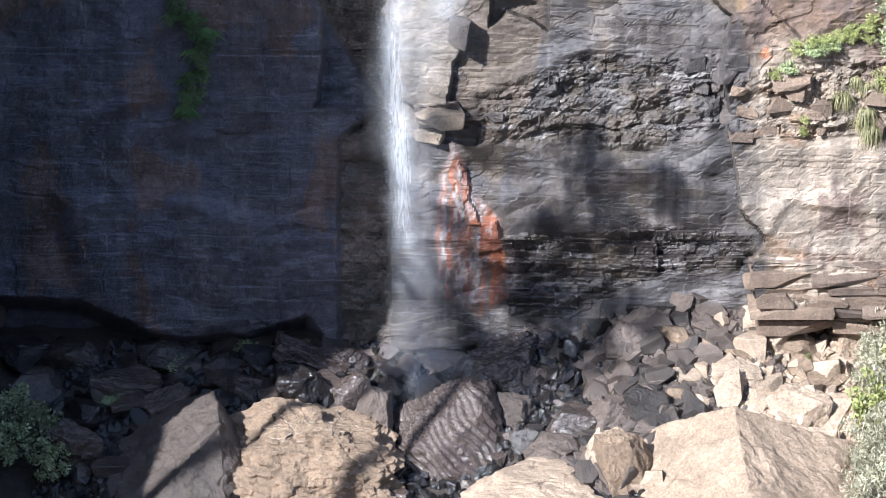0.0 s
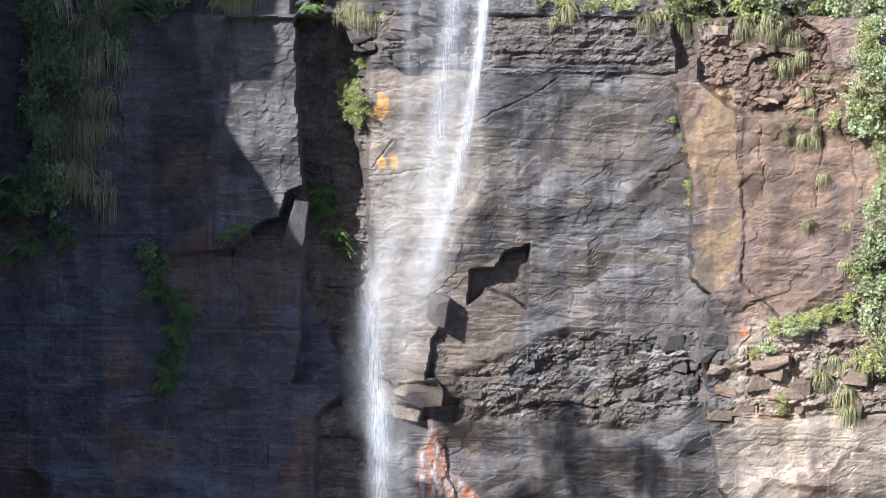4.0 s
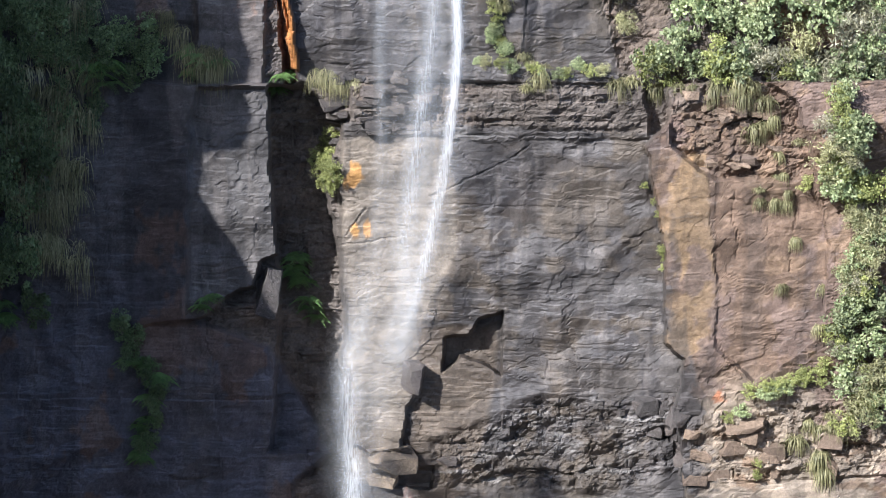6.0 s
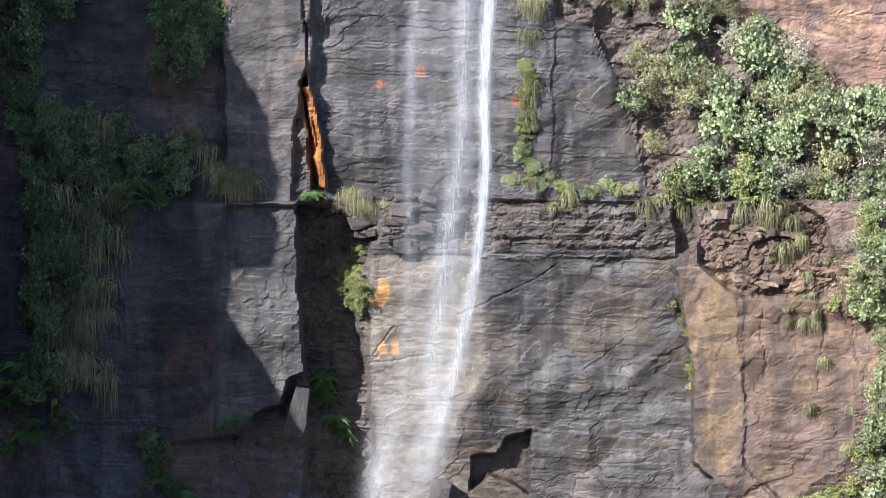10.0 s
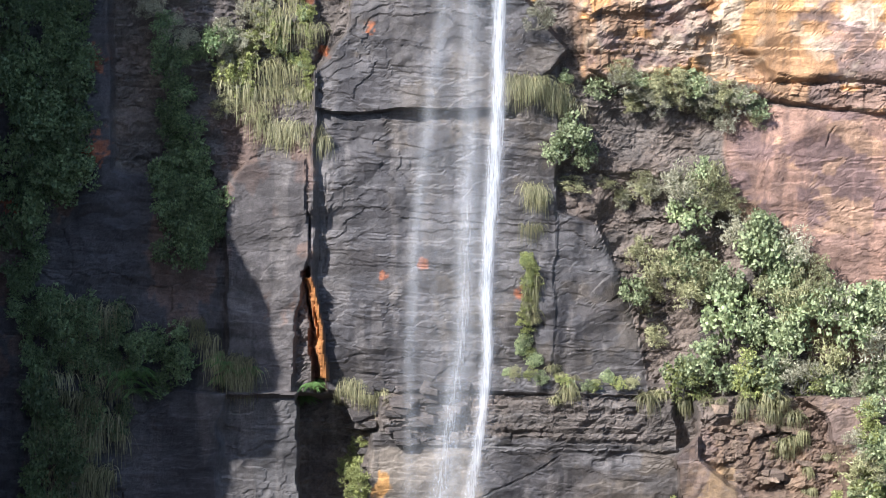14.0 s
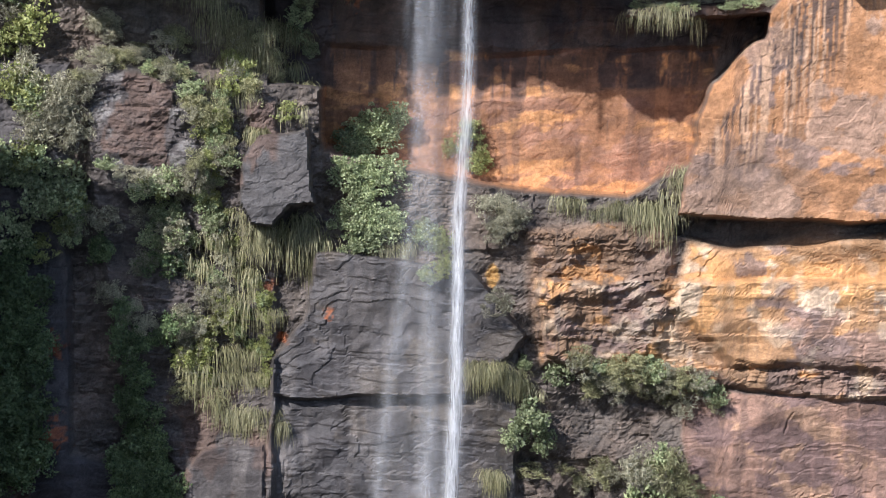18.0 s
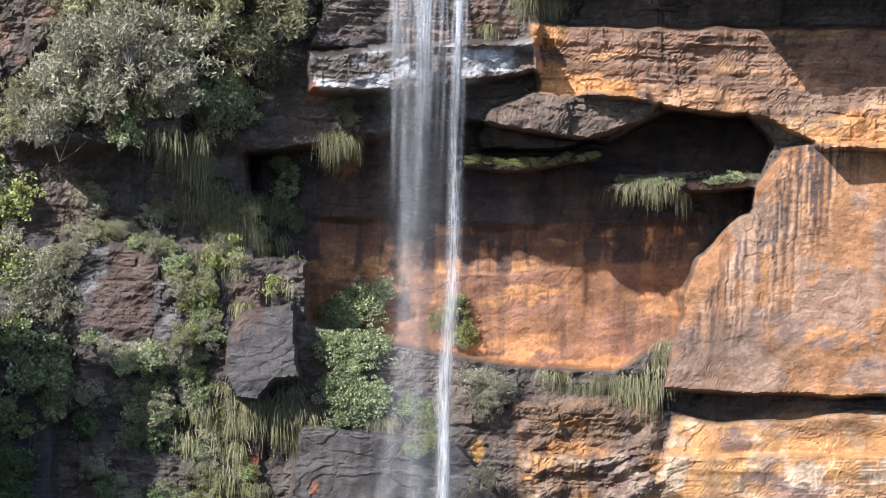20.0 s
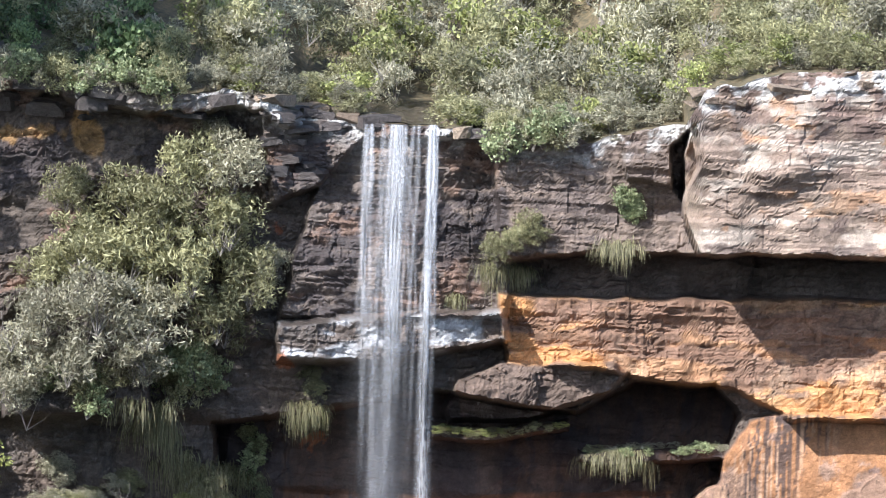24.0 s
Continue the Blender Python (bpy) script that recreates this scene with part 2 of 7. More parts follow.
def planes(x, y, seed=0):
    """Broken rock: flat three-cornered faces that meet in sharp creases, with no steps between them."""
    ix, iy = np.floor(x), np.floor(y)
    fx, fy = x - ix, y - iy
    h00, h11 = lattice(ix, iy, seed), lattice(ix + 1, iy + 1, seed)
    h10, h01 = lattice(ix + 1, iy, seed), lattice(ix, iy + 1, seed)
    return np.where(fx > fy, h00 + fx * (h10 - h00) + fy * (h11 - h10), h00 + fy * (h01 - h00) + fx * (h11 - h01)) - 0.5


def courses(x, y, high, wide, seed=0):
    """Beds split by upright joints: for each place its block's number, where it lies in the block, and the distance to the nearest joint."""
    v = y / high + 0.5 * vnoise(y * 0 + x * 0.05, y * 0.6 / high, seed + 1)
    row = np.floor(v)
    fv = v - row
    w = wide * (0.6 + 0.9 * lattice(row, row * 0 + 2, seed))
    u = x / w + 5.3 * lattice(row, row * 0 + 4, seed) + 0.25 * vnoise(x * 0.7, row * 1.7, seed + 3)
    col = np.floor(u)
    fu = u - col
    number = lattice(row * 1.37, col * 2.11, seed + 7)
    edge = np.minimum(np.minimum(fu, 1 - fu) * w, np.minimum(fv, 1 - fv) * high)
    return number, fu - 0.5, fv - 0.5, edge


def smooth(e0, e1, v):
    s = np.clip((v - e0) / (e1 - e0), 0, 1)
    return s * s * (3 - 2 * s)


def inside(pts, x, y, soft=0.15):
    """1 inside the outline, 0 outside, with an edge that many metres wide."""
    pts = np.array(pts, float).reshape(-1, 2)
    lo, hi = pts.min(0) - soft, pts.max(0) + soft
    near = (x > lo[0]) & (x < hi[0]) & (y > lo[1]) & (y < hi[1])
    full = np.zeros(x.shape)
    x, y = x[near], y[near]
    dist, odd = np.full(x.shape, 1e9), np.zeros(x.shape, bool)
    for (x0, y0), (x1, y1) in zip(pts, np.roll(pts, -1, 0)):
        ex, ey = x1 - x0, y1 - y0
        s = np.clip(((x - x0) * ex + (y - y0) * ey) / (ex * ex + ey * ey + 1e-9), 0, 1)
        dist = np.minimum(dist, np.hypot(x - x0 - s * ex, y - y0 - s * ey))
        cross = (y0 > y) != (y1 > y)
        odd ^= cross & (x < x0 + ex * (y - y0) / (ey if abs(ey) > 1e-9 else 1e-9))
    full[near] = smooth(-soft, soft, np.where(odd, dist, -dist))
    return full


def along(pts, x, y, reach=0.8):
    """The distance to a broken line, as far as it is less than reach."""
    pts = np.array(pts, float).reshape(-1, 2)
    full = np.full(x.shape, 1e3)
    lo, hi = pts.min(0) - reach, pts.max(0) + reach
    near = (x > lo[0]) & (x < hi[0]) & (y > lo[1]) & (y < hi[1])
    x, y = x[near], y[near]
    dist = np.full(x.shape, 1e3)
    for (x0, y0), (x1, y1) in zip(pts[:-1], pts[1:]):
        ex, ey = x1 - x0, y1 - y0
        s = np.clip(((x - x0) * ex + (y - y0) * ey) / (ex * ex + ey * ey + 1e-9), 0, 1)
        dist = np.minimum(dist, np.hypot(x - x0 - s * ex, y - y0 - s * ey))
    full[near] = dist
    return full


def place(a, b, out):
    """The point of the wall a metres across and b up, brought out metres nearer along the camera's ray to keep its
    place in view.
    """
    k = 1 - out / FAR
    return a * k, FAR * k, EYE + (b - EYE) * k


# ---------------------------------------------------------------- the cliff
RIM = [-33.35, 83.42, -20.75, 82.89, -14.18, 82.25, -10.63, 81.55, -8.08, 81.14, -5.55, 81.26, -4.02, 81.21, -3.00, 80.67, -1.47, 80.54,
       0.57, 80.02, 4.65, 79.99, 5.93, 79.55, 11.04, 79.51, 12.57, 79.77, 15.25, 80.07, 16.10, 81.77,
       17.88, 82.11, 19.92, 82.55, 24.21, 82.88, 40.42, 83.48]
RIM = np.array(RIM).reshape(-1, 2)
FOOT = -9.0


def rim_height(a):
    return np.interp(a, RIM[:, 0], RIM[:, 1]) + 0.35 * fbm(a * 0.9, a * 0 + 3.0, 4, 71)


def wall_shape(a0, b0):
    """How far the wall stands out, its colour and its wetness, for arrays of places."""
    # ragged outlines: a slight wander of every edge
    a = a0 + 0.22 * fbm(a0 * 0.8, b0 * 0.8, 4, 1)
    b = b0 + 0.18 * fbm(a0 * 0.7, b0 * 1.2, 4, 2)

    def poly(soft, *pts):
        return inside(pts, a, b, 0.04 + 0.3 * soft)

    # regions
    cap = poly(0.2, 6.68, 80.58, 12.21, 84.25, 42.92, 85.31, 43.35, 74.48, 24.46, 74.22, 16.03, 74.29, 11.41, 74.37, 9.88, 74.19, 6.82, 73.67)
    cap_step = poly(0.1, 12.33, 79.10, 12.06, 79.71, 15.24, 80.17, 15.45, 79.15, 14.93, 77.40, 12.62, 77.67)
    cap_block = poly(0.2, 15.22, 78.18, 15.78, 84.31, 42.92, 85.31, 43.35, 74.48, 24.46, 74.22, 16.03, 74.29, 15.09, 76.12)
    cap_notch = poly(0.15, 14.63, 79.14, 15.58, 80.18, 15.83, 78.19, 15.07, 76.76, 14.67, 77.40)
    cap_mid = poly(0.25, -4.56, 82.93, 7.14, 83.14, 7.38, 71.37, 3.79, 71.31, -3.11, 71.20, -1.42, 77.12, -3.44, 76.32)
    lip = poly(0.12, -4.81, 82.92, 7.14, 83.14, 6.19, 79.43, 0.59, 79.33, -1.42, 77.12, -3.69, 76.06, -4.48, 77.84)
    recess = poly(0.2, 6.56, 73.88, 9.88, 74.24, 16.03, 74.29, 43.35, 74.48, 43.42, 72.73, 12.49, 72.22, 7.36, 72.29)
    band = poly(0.25, 6.85, 72.29, 12.49, 72.22, 43.43, 72.62, 43.66, 66.76, 20.35, 66.79, 17.73, 68.18, 15.15, 68.29, 12.57, 68.87, 7.42, 69.31)
    nose = poly(0.25, 4.43, 67.1, 5.05, 68.4, 7.21, 69.35, 8.75, 69.2, 12.3, 69.3, 12.75, 68.79, 12.12, 68.0, 9.83, 67.19, 8.55, 66.65, 4.7, 66.59)
    white_ledge = poly(0.5, -3.11, 70.99, 3.28, 71.41, 7.12, 71.57, 7.40, 70.21, 3.57, 69.63, 2.29, 69.23, -3.08, 69.19)
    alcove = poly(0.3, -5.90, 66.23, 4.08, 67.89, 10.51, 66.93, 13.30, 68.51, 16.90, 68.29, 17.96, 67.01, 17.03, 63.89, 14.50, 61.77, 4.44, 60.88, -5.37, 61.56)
    orange_wall = poly(0.4, -3.05, 63.4, 4.44, 63.0, 14.9, 63.4, 13.82, 58.09, 11.00, 56.47, 5.80, 56.68, -3.03, 58.43)
    streak_block = poly(0.15, 14.76, 61.77, 17.01, 64.41, 18.48, 66.76, 19.51, 67.03, 36.51, 67.23, 37.11, 55.55, 18.32, 55.35, 13.37, 55.57, 13.94, 58.61)
    slot = poly(0.1, 13.24, 55.54, 18.32, 55.33, 37.13, 55.25, 37.17, 54.48, 21.99, 54.73, 19.66, 54.30, 16.01, 54.13, 13.13, 54.64)
    gold = poly(1.0, 13.92, 54.22, 16.01, 54.13, 19.91, 54.57, 37.15, 54.88, 37.54, 47.36, 16.17, 48.51, 13.21, 51.17)
    blocky = poly(0.9, 6.35, 54.83, 13.11, 55.43, 13.21, 51.17, 12.49, 48.74, 7.25, 48.42, 6.70, 50.03)
    red_wall = poly(0.3, 13.73, 47.41, 21.10, 46.94, 35.31, 46.82, 36.26, 33.22, 18.44, 34.74, 14.14, 43.05)
    gold_band = poly(0.3, 6.80, 52.43, 34.90, 52.72, 35.30, 46.95, 21.10, 46.94, 16.62, 47.44, 13.99, 47.41, 8.98, 48.17, 7.39, 48.96)
    fall_wall = poly(0.15, -3.22, 53.69, -1.92, 53.70, 3.82, 52.96, 6.35, 49.78, 5.95, 49.35, 6.22, 42.14, 8.09, 41.33, 8.94, 39.40, 10.53, 34.66, 10.71, 32.96, -5.15, 33.08, -5.0, 36.0, -5.5, 39.3, -5.5, 43.95, -5.3, 48.56, -3.86, 50.45)
    fall_step = poly(0.08, -3.22, 53.69, -1.92, 53.70, 3.82, 52.96, 6.35, 49.78, 5.95, 49.21, 3.76, 47.03, -4.11, 46.68, -5.29, 46.94, -5.30, 48.56)
    rib = poly(0.1, 5.29, 42.41, 6.08, 42.41, 6.05, 34.61, 5.46, 33.19, 5.17, 34.60)
    dark_right = poly(0.1, 6.09, 42.28, 7.82, 41.74, 8.94, 39.40, 10.53, 34.66, 10.71, 32.96, 6.00, 33.19)
    pillar = poly(0.12, -8.59, 44.18, -5.69, 44.48, -5.48, 39.53, -6.09, 36.73, -6.23, 32.93, -9.45, 32.75, -9.39, 43.08)
    crack = poly(0.06, -5.74, 38.97, -5.42, 39.25, -4.56, 33.08, -5.15, 32.94)
    sliver = poly(0.05, -5.66, 38.75, -5.26, 38.75, -4.45, 33.60, -4.88, 33.71)
    ledge = poly(0.2, -2.18, 32.83, -1.38, 33.11, 0.24, 33.39, 4.26, 33.94, 11.79, 33.50, 12.14, 30.07, 4.29, 30.09, -1.39, 30.40, -2.20, 30.98)
    lower = poly(0.3, -2.60, 30.98, 13.0, 30.35, 14.3, 19.18, 15.2, 16.45, 16.4, 10.26, 16.4, 0.63, -2.72, -0.03, -2.64, 11.82, -2.54, 22.23, -2.77, 27.23)
    left_pillar = poly(0.12, -20.0, 33.0, -6.07, 32.9, -6.02, 28.11, -5.72, 24.3, -6.6, 23.9, -6.9, 22.6, -7.6, 22.4, -9.4, 21.0, -20.0, 19.0) * smooth(-13.5, -9.2, a)
    gully = poly(0.25, -6.23, 32.78, -4.35, 32.80, -2.47, 30.98, -3.58, 28.10, -2.79, 24.60, -2.41, 21.04, -2.89, 13.72, -6.24, 13.74, -5.58, 21.06, -6.02, 28.11, -6.22, 32.42)
    buttress = poly(0.12, 12.01, 29.64, 13.19, 31.21, 16.93, 32.91, 40.64, 33.69, 43.60, -2.99, 16.03, 1.94, 15.48, 5.18, 16.44, 6.14, 14.94, 8.05, 14.39, 11.51, 13.84, 15.21, 14.05, 18.57, 13.20, 19.48, 12.93, 25.12)
    tan_face = poly(0.08, 12.01, 29.55, 14.86, 29.48, 15.53, 23.35, 15.41, 19.47, 14.05, 18.57, 13.20, 19.48, 12.93, 25.12)
    crumble = poly(0.25, 12.89, 32.64, 16.91, 33.34, 19.12, 32.05, 20.35, 28.02, 15.45, 28.03, 13.23, 29.63)
    rubble_band = poly(1.2, 1.85, 14.14, 4.63, 15.21, 7.12, 16.43, 13.51, 16.59, 14.43, 14.30, 14.48, 12.91, 9.74, 11.51, 1.86, 11.82)
    butt_rubble = poly(0.2, 14.38, 15.52, 33.71, 17.65, 34.14, 12.60, 14.79, 11.98)
    layers = poly(0.25, 3.02, 6.46, 11.84, 7.10, 15.57, 6.46, 15.64, 4.54, 11.35, 4.54, 6.23, 1.94, 3.35, 1.94)
    slabs = poly(0.1, 15.47, 5.34, 22.23, 4.70, 34.84, 4.54, 35.09, 1.61, 21.21, 2.27, 16.03, 1.94)
    swell = poly(2.4, 1.58, 9.63, 4.99, 9.16, 8.63, 10.73, 12.87, 10.57, 13.84, 7.10, 9.01, 6.46, 3.31, 6.78)
    notch = poly(0.08, 2.27, 19.77, 3.52, 19.90, 4.06, 20.80, 5.15, 21.20, 5.21, 17.83, 4.09, 18.49, 3.11, 18.88, 2.24, 17.97)
    block_a = poly(0.06, -1.91, 17.19, 1.00, 18.55, 1.33, 17.19, 0.45, 16.13, 0.17, 13.83, -1.37, 13.68, -2.35, 14.30, -2.61, 16.59)
    block_b = poly(0.05, -1.37, 13.68, 0.59, 13.99, 0.95, 12.69, -1.10, 12.60)
    under_b = poly(0.08, -0.25, 12.60, 1.85, 12.91, 1.75, 11.57, -0.11, 11.67)
    rust = poly(0.7, 0.45, 11.67, 1.07, 10.57, 1.73, 8.69, 2.87, 7.42, 3.03, 5.82, 3.74, 5.82, 3.91, 3.57, 1.90, 1.94, -0.11, 3.24, -0.26, 7.74)
    rust_bulb = poly(0.1, 1.31, 7.26, 2.73, 7.42, 3.08, 5.82, 1.89, 5.50, 1.17, 6.46)
    rust_nose = poly(0.07, 0.79, 10.73, 1.30, 10.26, 1.48, 8.37, 1.88, 7.10, 1.17, 7.10, 0.79, 9.00)
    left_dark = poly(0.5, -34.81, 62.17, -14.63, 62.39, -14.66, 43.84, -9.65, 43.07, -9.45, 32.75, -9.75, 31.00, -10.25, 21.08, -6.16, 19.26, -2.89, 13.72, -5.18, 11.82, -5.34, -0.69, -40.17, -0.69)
    undercut = poly(1.4, -31.16, 3.24, -18.83, 2.59, -14.30, 0.30, -9.95, 0.63, -7.04, 1.61, -5.34, -0.69, -31.62, -2.69)
    left_slab = poly(2.5, -17.71, 1.94, -19.40, 8.69, -13.70, 9.32, -8.65, 7.10, -9.06, 1.61, -13.15, 0.23, -15.16, 0.63)
    hang_block = poly(0.06, -6.61, 58.14, -6.09, 59.07, -3.77, 59.43, -3.44, 55.94, -4.53, 55.79, -5.31, 54.78, -6.34, 54.98, -6.86, 56.03)
    left_top = poly(0.4, -33.34, 86.19, -5.12, 86.72, -4.48, 77.84, -10.58, 77.22, -18.12, 67.36, -33.37, 67.12)
    left_shelf = poly(0.2, -15.37, 66.38, -12.30, 66.46, -10.00, 67.34, -8.72, 66.84, -8.97, 72.35, -15.84, 72.27)
    left_under = poly(1.5, -15.88, 66.32, -8.97, 66.50, -5.64, 66.49, -5.37, 61.82, -9.74, 62.29, -15.39, 63.01)
    left_grey = poly(1.8, -13.09, 62.25, -9.74, 61.51, -8.20, 60.74, -8.71, 56.79, -10.27, 55.98, -12.60, 56.22, -13.61, 60.16)
    veil_left = poly(0.4, -14.37, 62.39, -5.18, 60.69, -5.15, 32.80, -9.45, 32.75, -9.65, 43.07, -11.99, 46.59)

    pale_foot = poly(0.12, 14.29, 11.89, 34.14, 12.60, 34.81, 4.86, 22.22, 4.86, 15.56, 5.34, 16.44, 6.14, 15.00, 8.05)
    pale_face = poly(0.9, 16.30, 6.14, 17.34, 8.37, 22.29, 7.58, 34.59, 7.42, 34.83, 4.70, 22.45, 4.80, 16.76, 5.18)
    butt_smooth = poly(0.1, 15.39, 28.03, 20.08, 28.02, 21.04, 24.51, 20.67, 19.75, 17.70, 17.35, 15.70, 19.17)
    brow = smooth(0.3, 0.0, (rim_height(a0) - b0) - 0.9 - 0.8 * fbm(a0 * 0.5, a0 * 0 + 9.0, 4, 93)) * smooth(-2.0, -3.2, a0)
    shelf_a = poly(0.08, 3.97, 66.39, 6.42, 66.16, 10.13, 66.62, 10.14, 66.20, 6.43, 65.59, 3.98, 65.82)
    shelf_b = poly(0.08, 10.68, 65.17, 13.38, 65.41, 17.75, 65.46, 17.77, 64.99, 13.39, 64.73, 10.69, 64.75)
    hollow = poly(2.2, 8.14, 41.75, 9.37, 43.27, 11.75, 43.30, 14.17, 41.95, 14.38, 35.82, 11.11, 33.25, 10.60, 34.94, 9.12, 39.40)
    facet_b = poly(1.0, 7.40, 29.65, 11.88, 29.49, 12.51, 25.71, 9.81, 23.37, 7.31, 25.73)
    facet_c = poly(1.6, 4.86, 24.57, 5.38, 28.07, 7.15, 28.35, 7.31, 25.73, 5.69, 23.83, 5.30, 21.61, 3.79, 20.12, 2.96, 22.21)
    facet_d = poly(0.8, 2.43, 10.26, 6.10, 10.57, 8.63, 11.04, 7.52, 9.95, 5.27, 9.26, 3.29, 8.85)
    behind = poly(0.5, -2.61, 30.12, 2.66, 30.10, 2.95, 24.57, 1.31, 21.03, 0.45, 15.83, -0.11, 12.13, -2.36, 12.13, -2.27, 21.04, -2.77, 27.23)
    # how far out
    out = 0.9 * fbm(a * 0.09, b * 0.07, 3, 4) + 0.4 * fbm(a * 0.3, b * 0.3, 3, 5)
    calm = np.clip(fall_wall + tan_face + dark_right + pillar + left_pillar + lower * (1 - rubble_band) * (1 - layers) + streak_block * 0.6 + pale_foot + 0.8 * butt_smooth + red_wall + orange_wall + 0.6 * cap_block + gold + 0.45 * band + 0.4 * streak_block + 0.5 * cap + 0.5 * gold_band + alcove + left_dark * 0.8 + hang_block + 0.85 * buttress * (1 - crumble) * (1 - butt_rubble), 0, 1)
    out *= 1 - 0.5 * calm
    out += 2.6 * cap * (1 - cap_notch) + 3.7 * cap_block + 1.3 * cap_mid * (1 - cap) + 0.9 * lip
    out += -1.0 * recess + 0.9 * band + 1.7 * nose + 3.2 * white_ledge
    slope_band = np.clip((73.0 - b) / 6, 0, 1) * band
    out += 0.9 * slope_band
    out += 2.3 * brow - 0.25 * pale_face
    out += -4.9 * orange_wall * (1 - alcove) - 5.0 * alcove + 4.4 * (shelf_a + shelf_b) * alcove - 0.8 * hollow + 0.6 * nose + 1.7 * streak_block * (1 - alcove) - 1.0 * slot + 0.9 * gold + 0.45 * blocky
    out += 0.5 * red_wall + 0.7 * gold_band
    out += 0.6 * fall_step + 0.12 * rib - 0.14 * np.clip(a - 6.0, 0, 4) * dark_right + 0.5 * fall_wall
    out += 0.8 * pillar - 0.8 * crack + 0.75 * sliver + 0.9 * ledge + 0.7 * lower * (1 - ledge) * (1 - buttress)
    out += 1.5 * left_pillar - 2.0 * gully * (1 - left_pillar) * (1 - lower)
    out += 2.3 * buttress * (1 - crumble) + 1.5 * crumble + 0.15 * tan_face - 0.12 * np.clip(a - 15.4, 0, 3) * butt_smooth
    out += -0.22 * rubble_band + 0.5 * swell + 0.5 * slabs - 1.3 * notch
    out += 0.6 * block_a + 1.1 * block_b - 0.5 * under_b + 0.12 * rust + 0.35 * rust_bulb + 0.25 * rust_nose
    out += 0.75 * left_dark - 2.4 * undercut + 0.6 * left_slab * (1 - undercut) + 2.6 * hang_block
    out += 0.6 * left_top + 2.6 * left_shelf - 1.4 * left_under + 0.5 * left_grey + 0.6 * veil_left * (1 - hang_block)

    out += 0.9 * cap_step + 0.12 * facet_b - 0.2 * facet_c + 0.12 * facet_d
    # broken blocks, larger and smaller, with open joints
    rough = np.clip(1 - 0.9 * calm + 0.5 * rubble_band + 0.5 * crumble + 0.6 * butt_rubble + 0.3 * blocky, 0, 1.5)
    tilt = 0.25 * fbm(a0 * 0.2, b0 * 0.2, 2, 8)
    dip = b0 + 0.03 * a0 + 0.5 * fbm(a0 * 0.08, b0 * 0.08, 2, 33) + 0.7 * fbm(a0 * 0.4, b0 * 0.4, 4, 34)
    tilt = tilt + 0.8 * fbm(a0 * 0.5, b0 * 0.5, 4, 36)
    id1, dx1, dy1, e1 = courses(a0 + tilt, dip, 2.1, 3.4, 11)
    split = smooth(0.25, 0.6, lattice(id1 * 17, id1 * 5, 2))
    out += rough * split * (0.4 * (id1 - 0.5) + 0.5 * dx1 * (lattice(id1 * 91, id1 * 7, 3) - 0.5) + 0.35 * dy1 * (lattice(id1 * 37, id1 * 11, 4) - 0.7))
    out -= rough * split * 0.06 * (1 - smooth(0.0, 0.09, e1))
    id4, dx4, dy4, e4 = courses(a0 - tilt, dip + 0.4, 0.75, 1.3, 14)
    split4 = smooth(0.45, 0.7, lattice(id4 * 23, id4 * 3, 2) + 0.3 * fbm(a * 0.3, b * 0.3, 2, 35))
    out += (0.02 + 0.95 * rough) * split4 * (0.22 * (id4 - 0.5) + 0.3 * dx4 * (lattice(id4 * 91, id4 * 7, 3) - 0.5) + 0.2 * dy4 * (lattice(id4 * 37, id4 * 11, 4) - 0.7))
    n2, e2, id2, dx2, dy2 = cells(a * 1.15 - tilt, b * 1.7 + tilt, 21)
    small = np.clip(rough * 0.25 + rubble_band + crumble + 0.9 * butt_rubble - 0.2, 0, 1.4)
    out += 0.5 * small * (0.28 * (id2 - 0.5) + 0.2 * dx2 * (lattice(id2 * 53, id2 * 3, 5) - 0.5) + 0.2 * dy2 * (lattice(id2 * 71, id2 * 5, 6) - 0.6))
    out -= small * 0.04 * (1 - smooth(0.0, 0.07, e2))
    n3, e3, id3, dx3, dy3 = cells(a * 2.6 + tilt, b * 3.9 - tilt, 23)
    chip = np.clip(0.28 + 0.5 * small - 0.34 * calm, 0, 1)
    out += chip * (0.1 * (id3 - 0.5) + 0.12 * dx3 * (lattice(id3 * 53, id3 * 3, 7) - 0.5) + 0.12 * dy3 * (lattice(id3 * 71, id3 * 5, 8) - 0.6))
    # flat faces that meet in creases, large and small: faint on the weathered walls, strong where the rock is broken
    wa, wb = a0 + 1.5 * fbm(a0 * 0.25, b0 * 0.25, 3, 151), b0 + 1.2 * fbm(a0 * 0.25, b0 * 0.25, 3, 152)
    plain = np.clip(tan_face + orange_wall + 0.95 * streak_block + 0.5 * gold + 0.6 * red_wall + 0.7 * hang_block + 0.5 * pillar + 0.5 * left_pillar + 0.4 * fall_wall + 0.5 * butt_smooth + 0.4 * behind, 0, 1)
    sharp = 1 - 0.8 * plain
    broken = np.clip(rubble_band + crumble + 0.9 * butt_rubble + 0.6 * blocky + 0.4 * layers, 0, 1)
    out += sharp * (0.75 * planes(wa * 0.24 + 0.1 * wb, wb * 0.3, 25) + 0.42 * planes(wa * 0.55 - 0.2 * wb, wb * 0.75 + 0.1 * wa, 26))
    loose = np.clip(broken + 0.45 * rough, 0, 1)
    out += (0.04 + 0.36 * loose) * planes(wa * 1.2 + 0.3 * wb, wb * 1.7 - 0.2 * wa, 27)
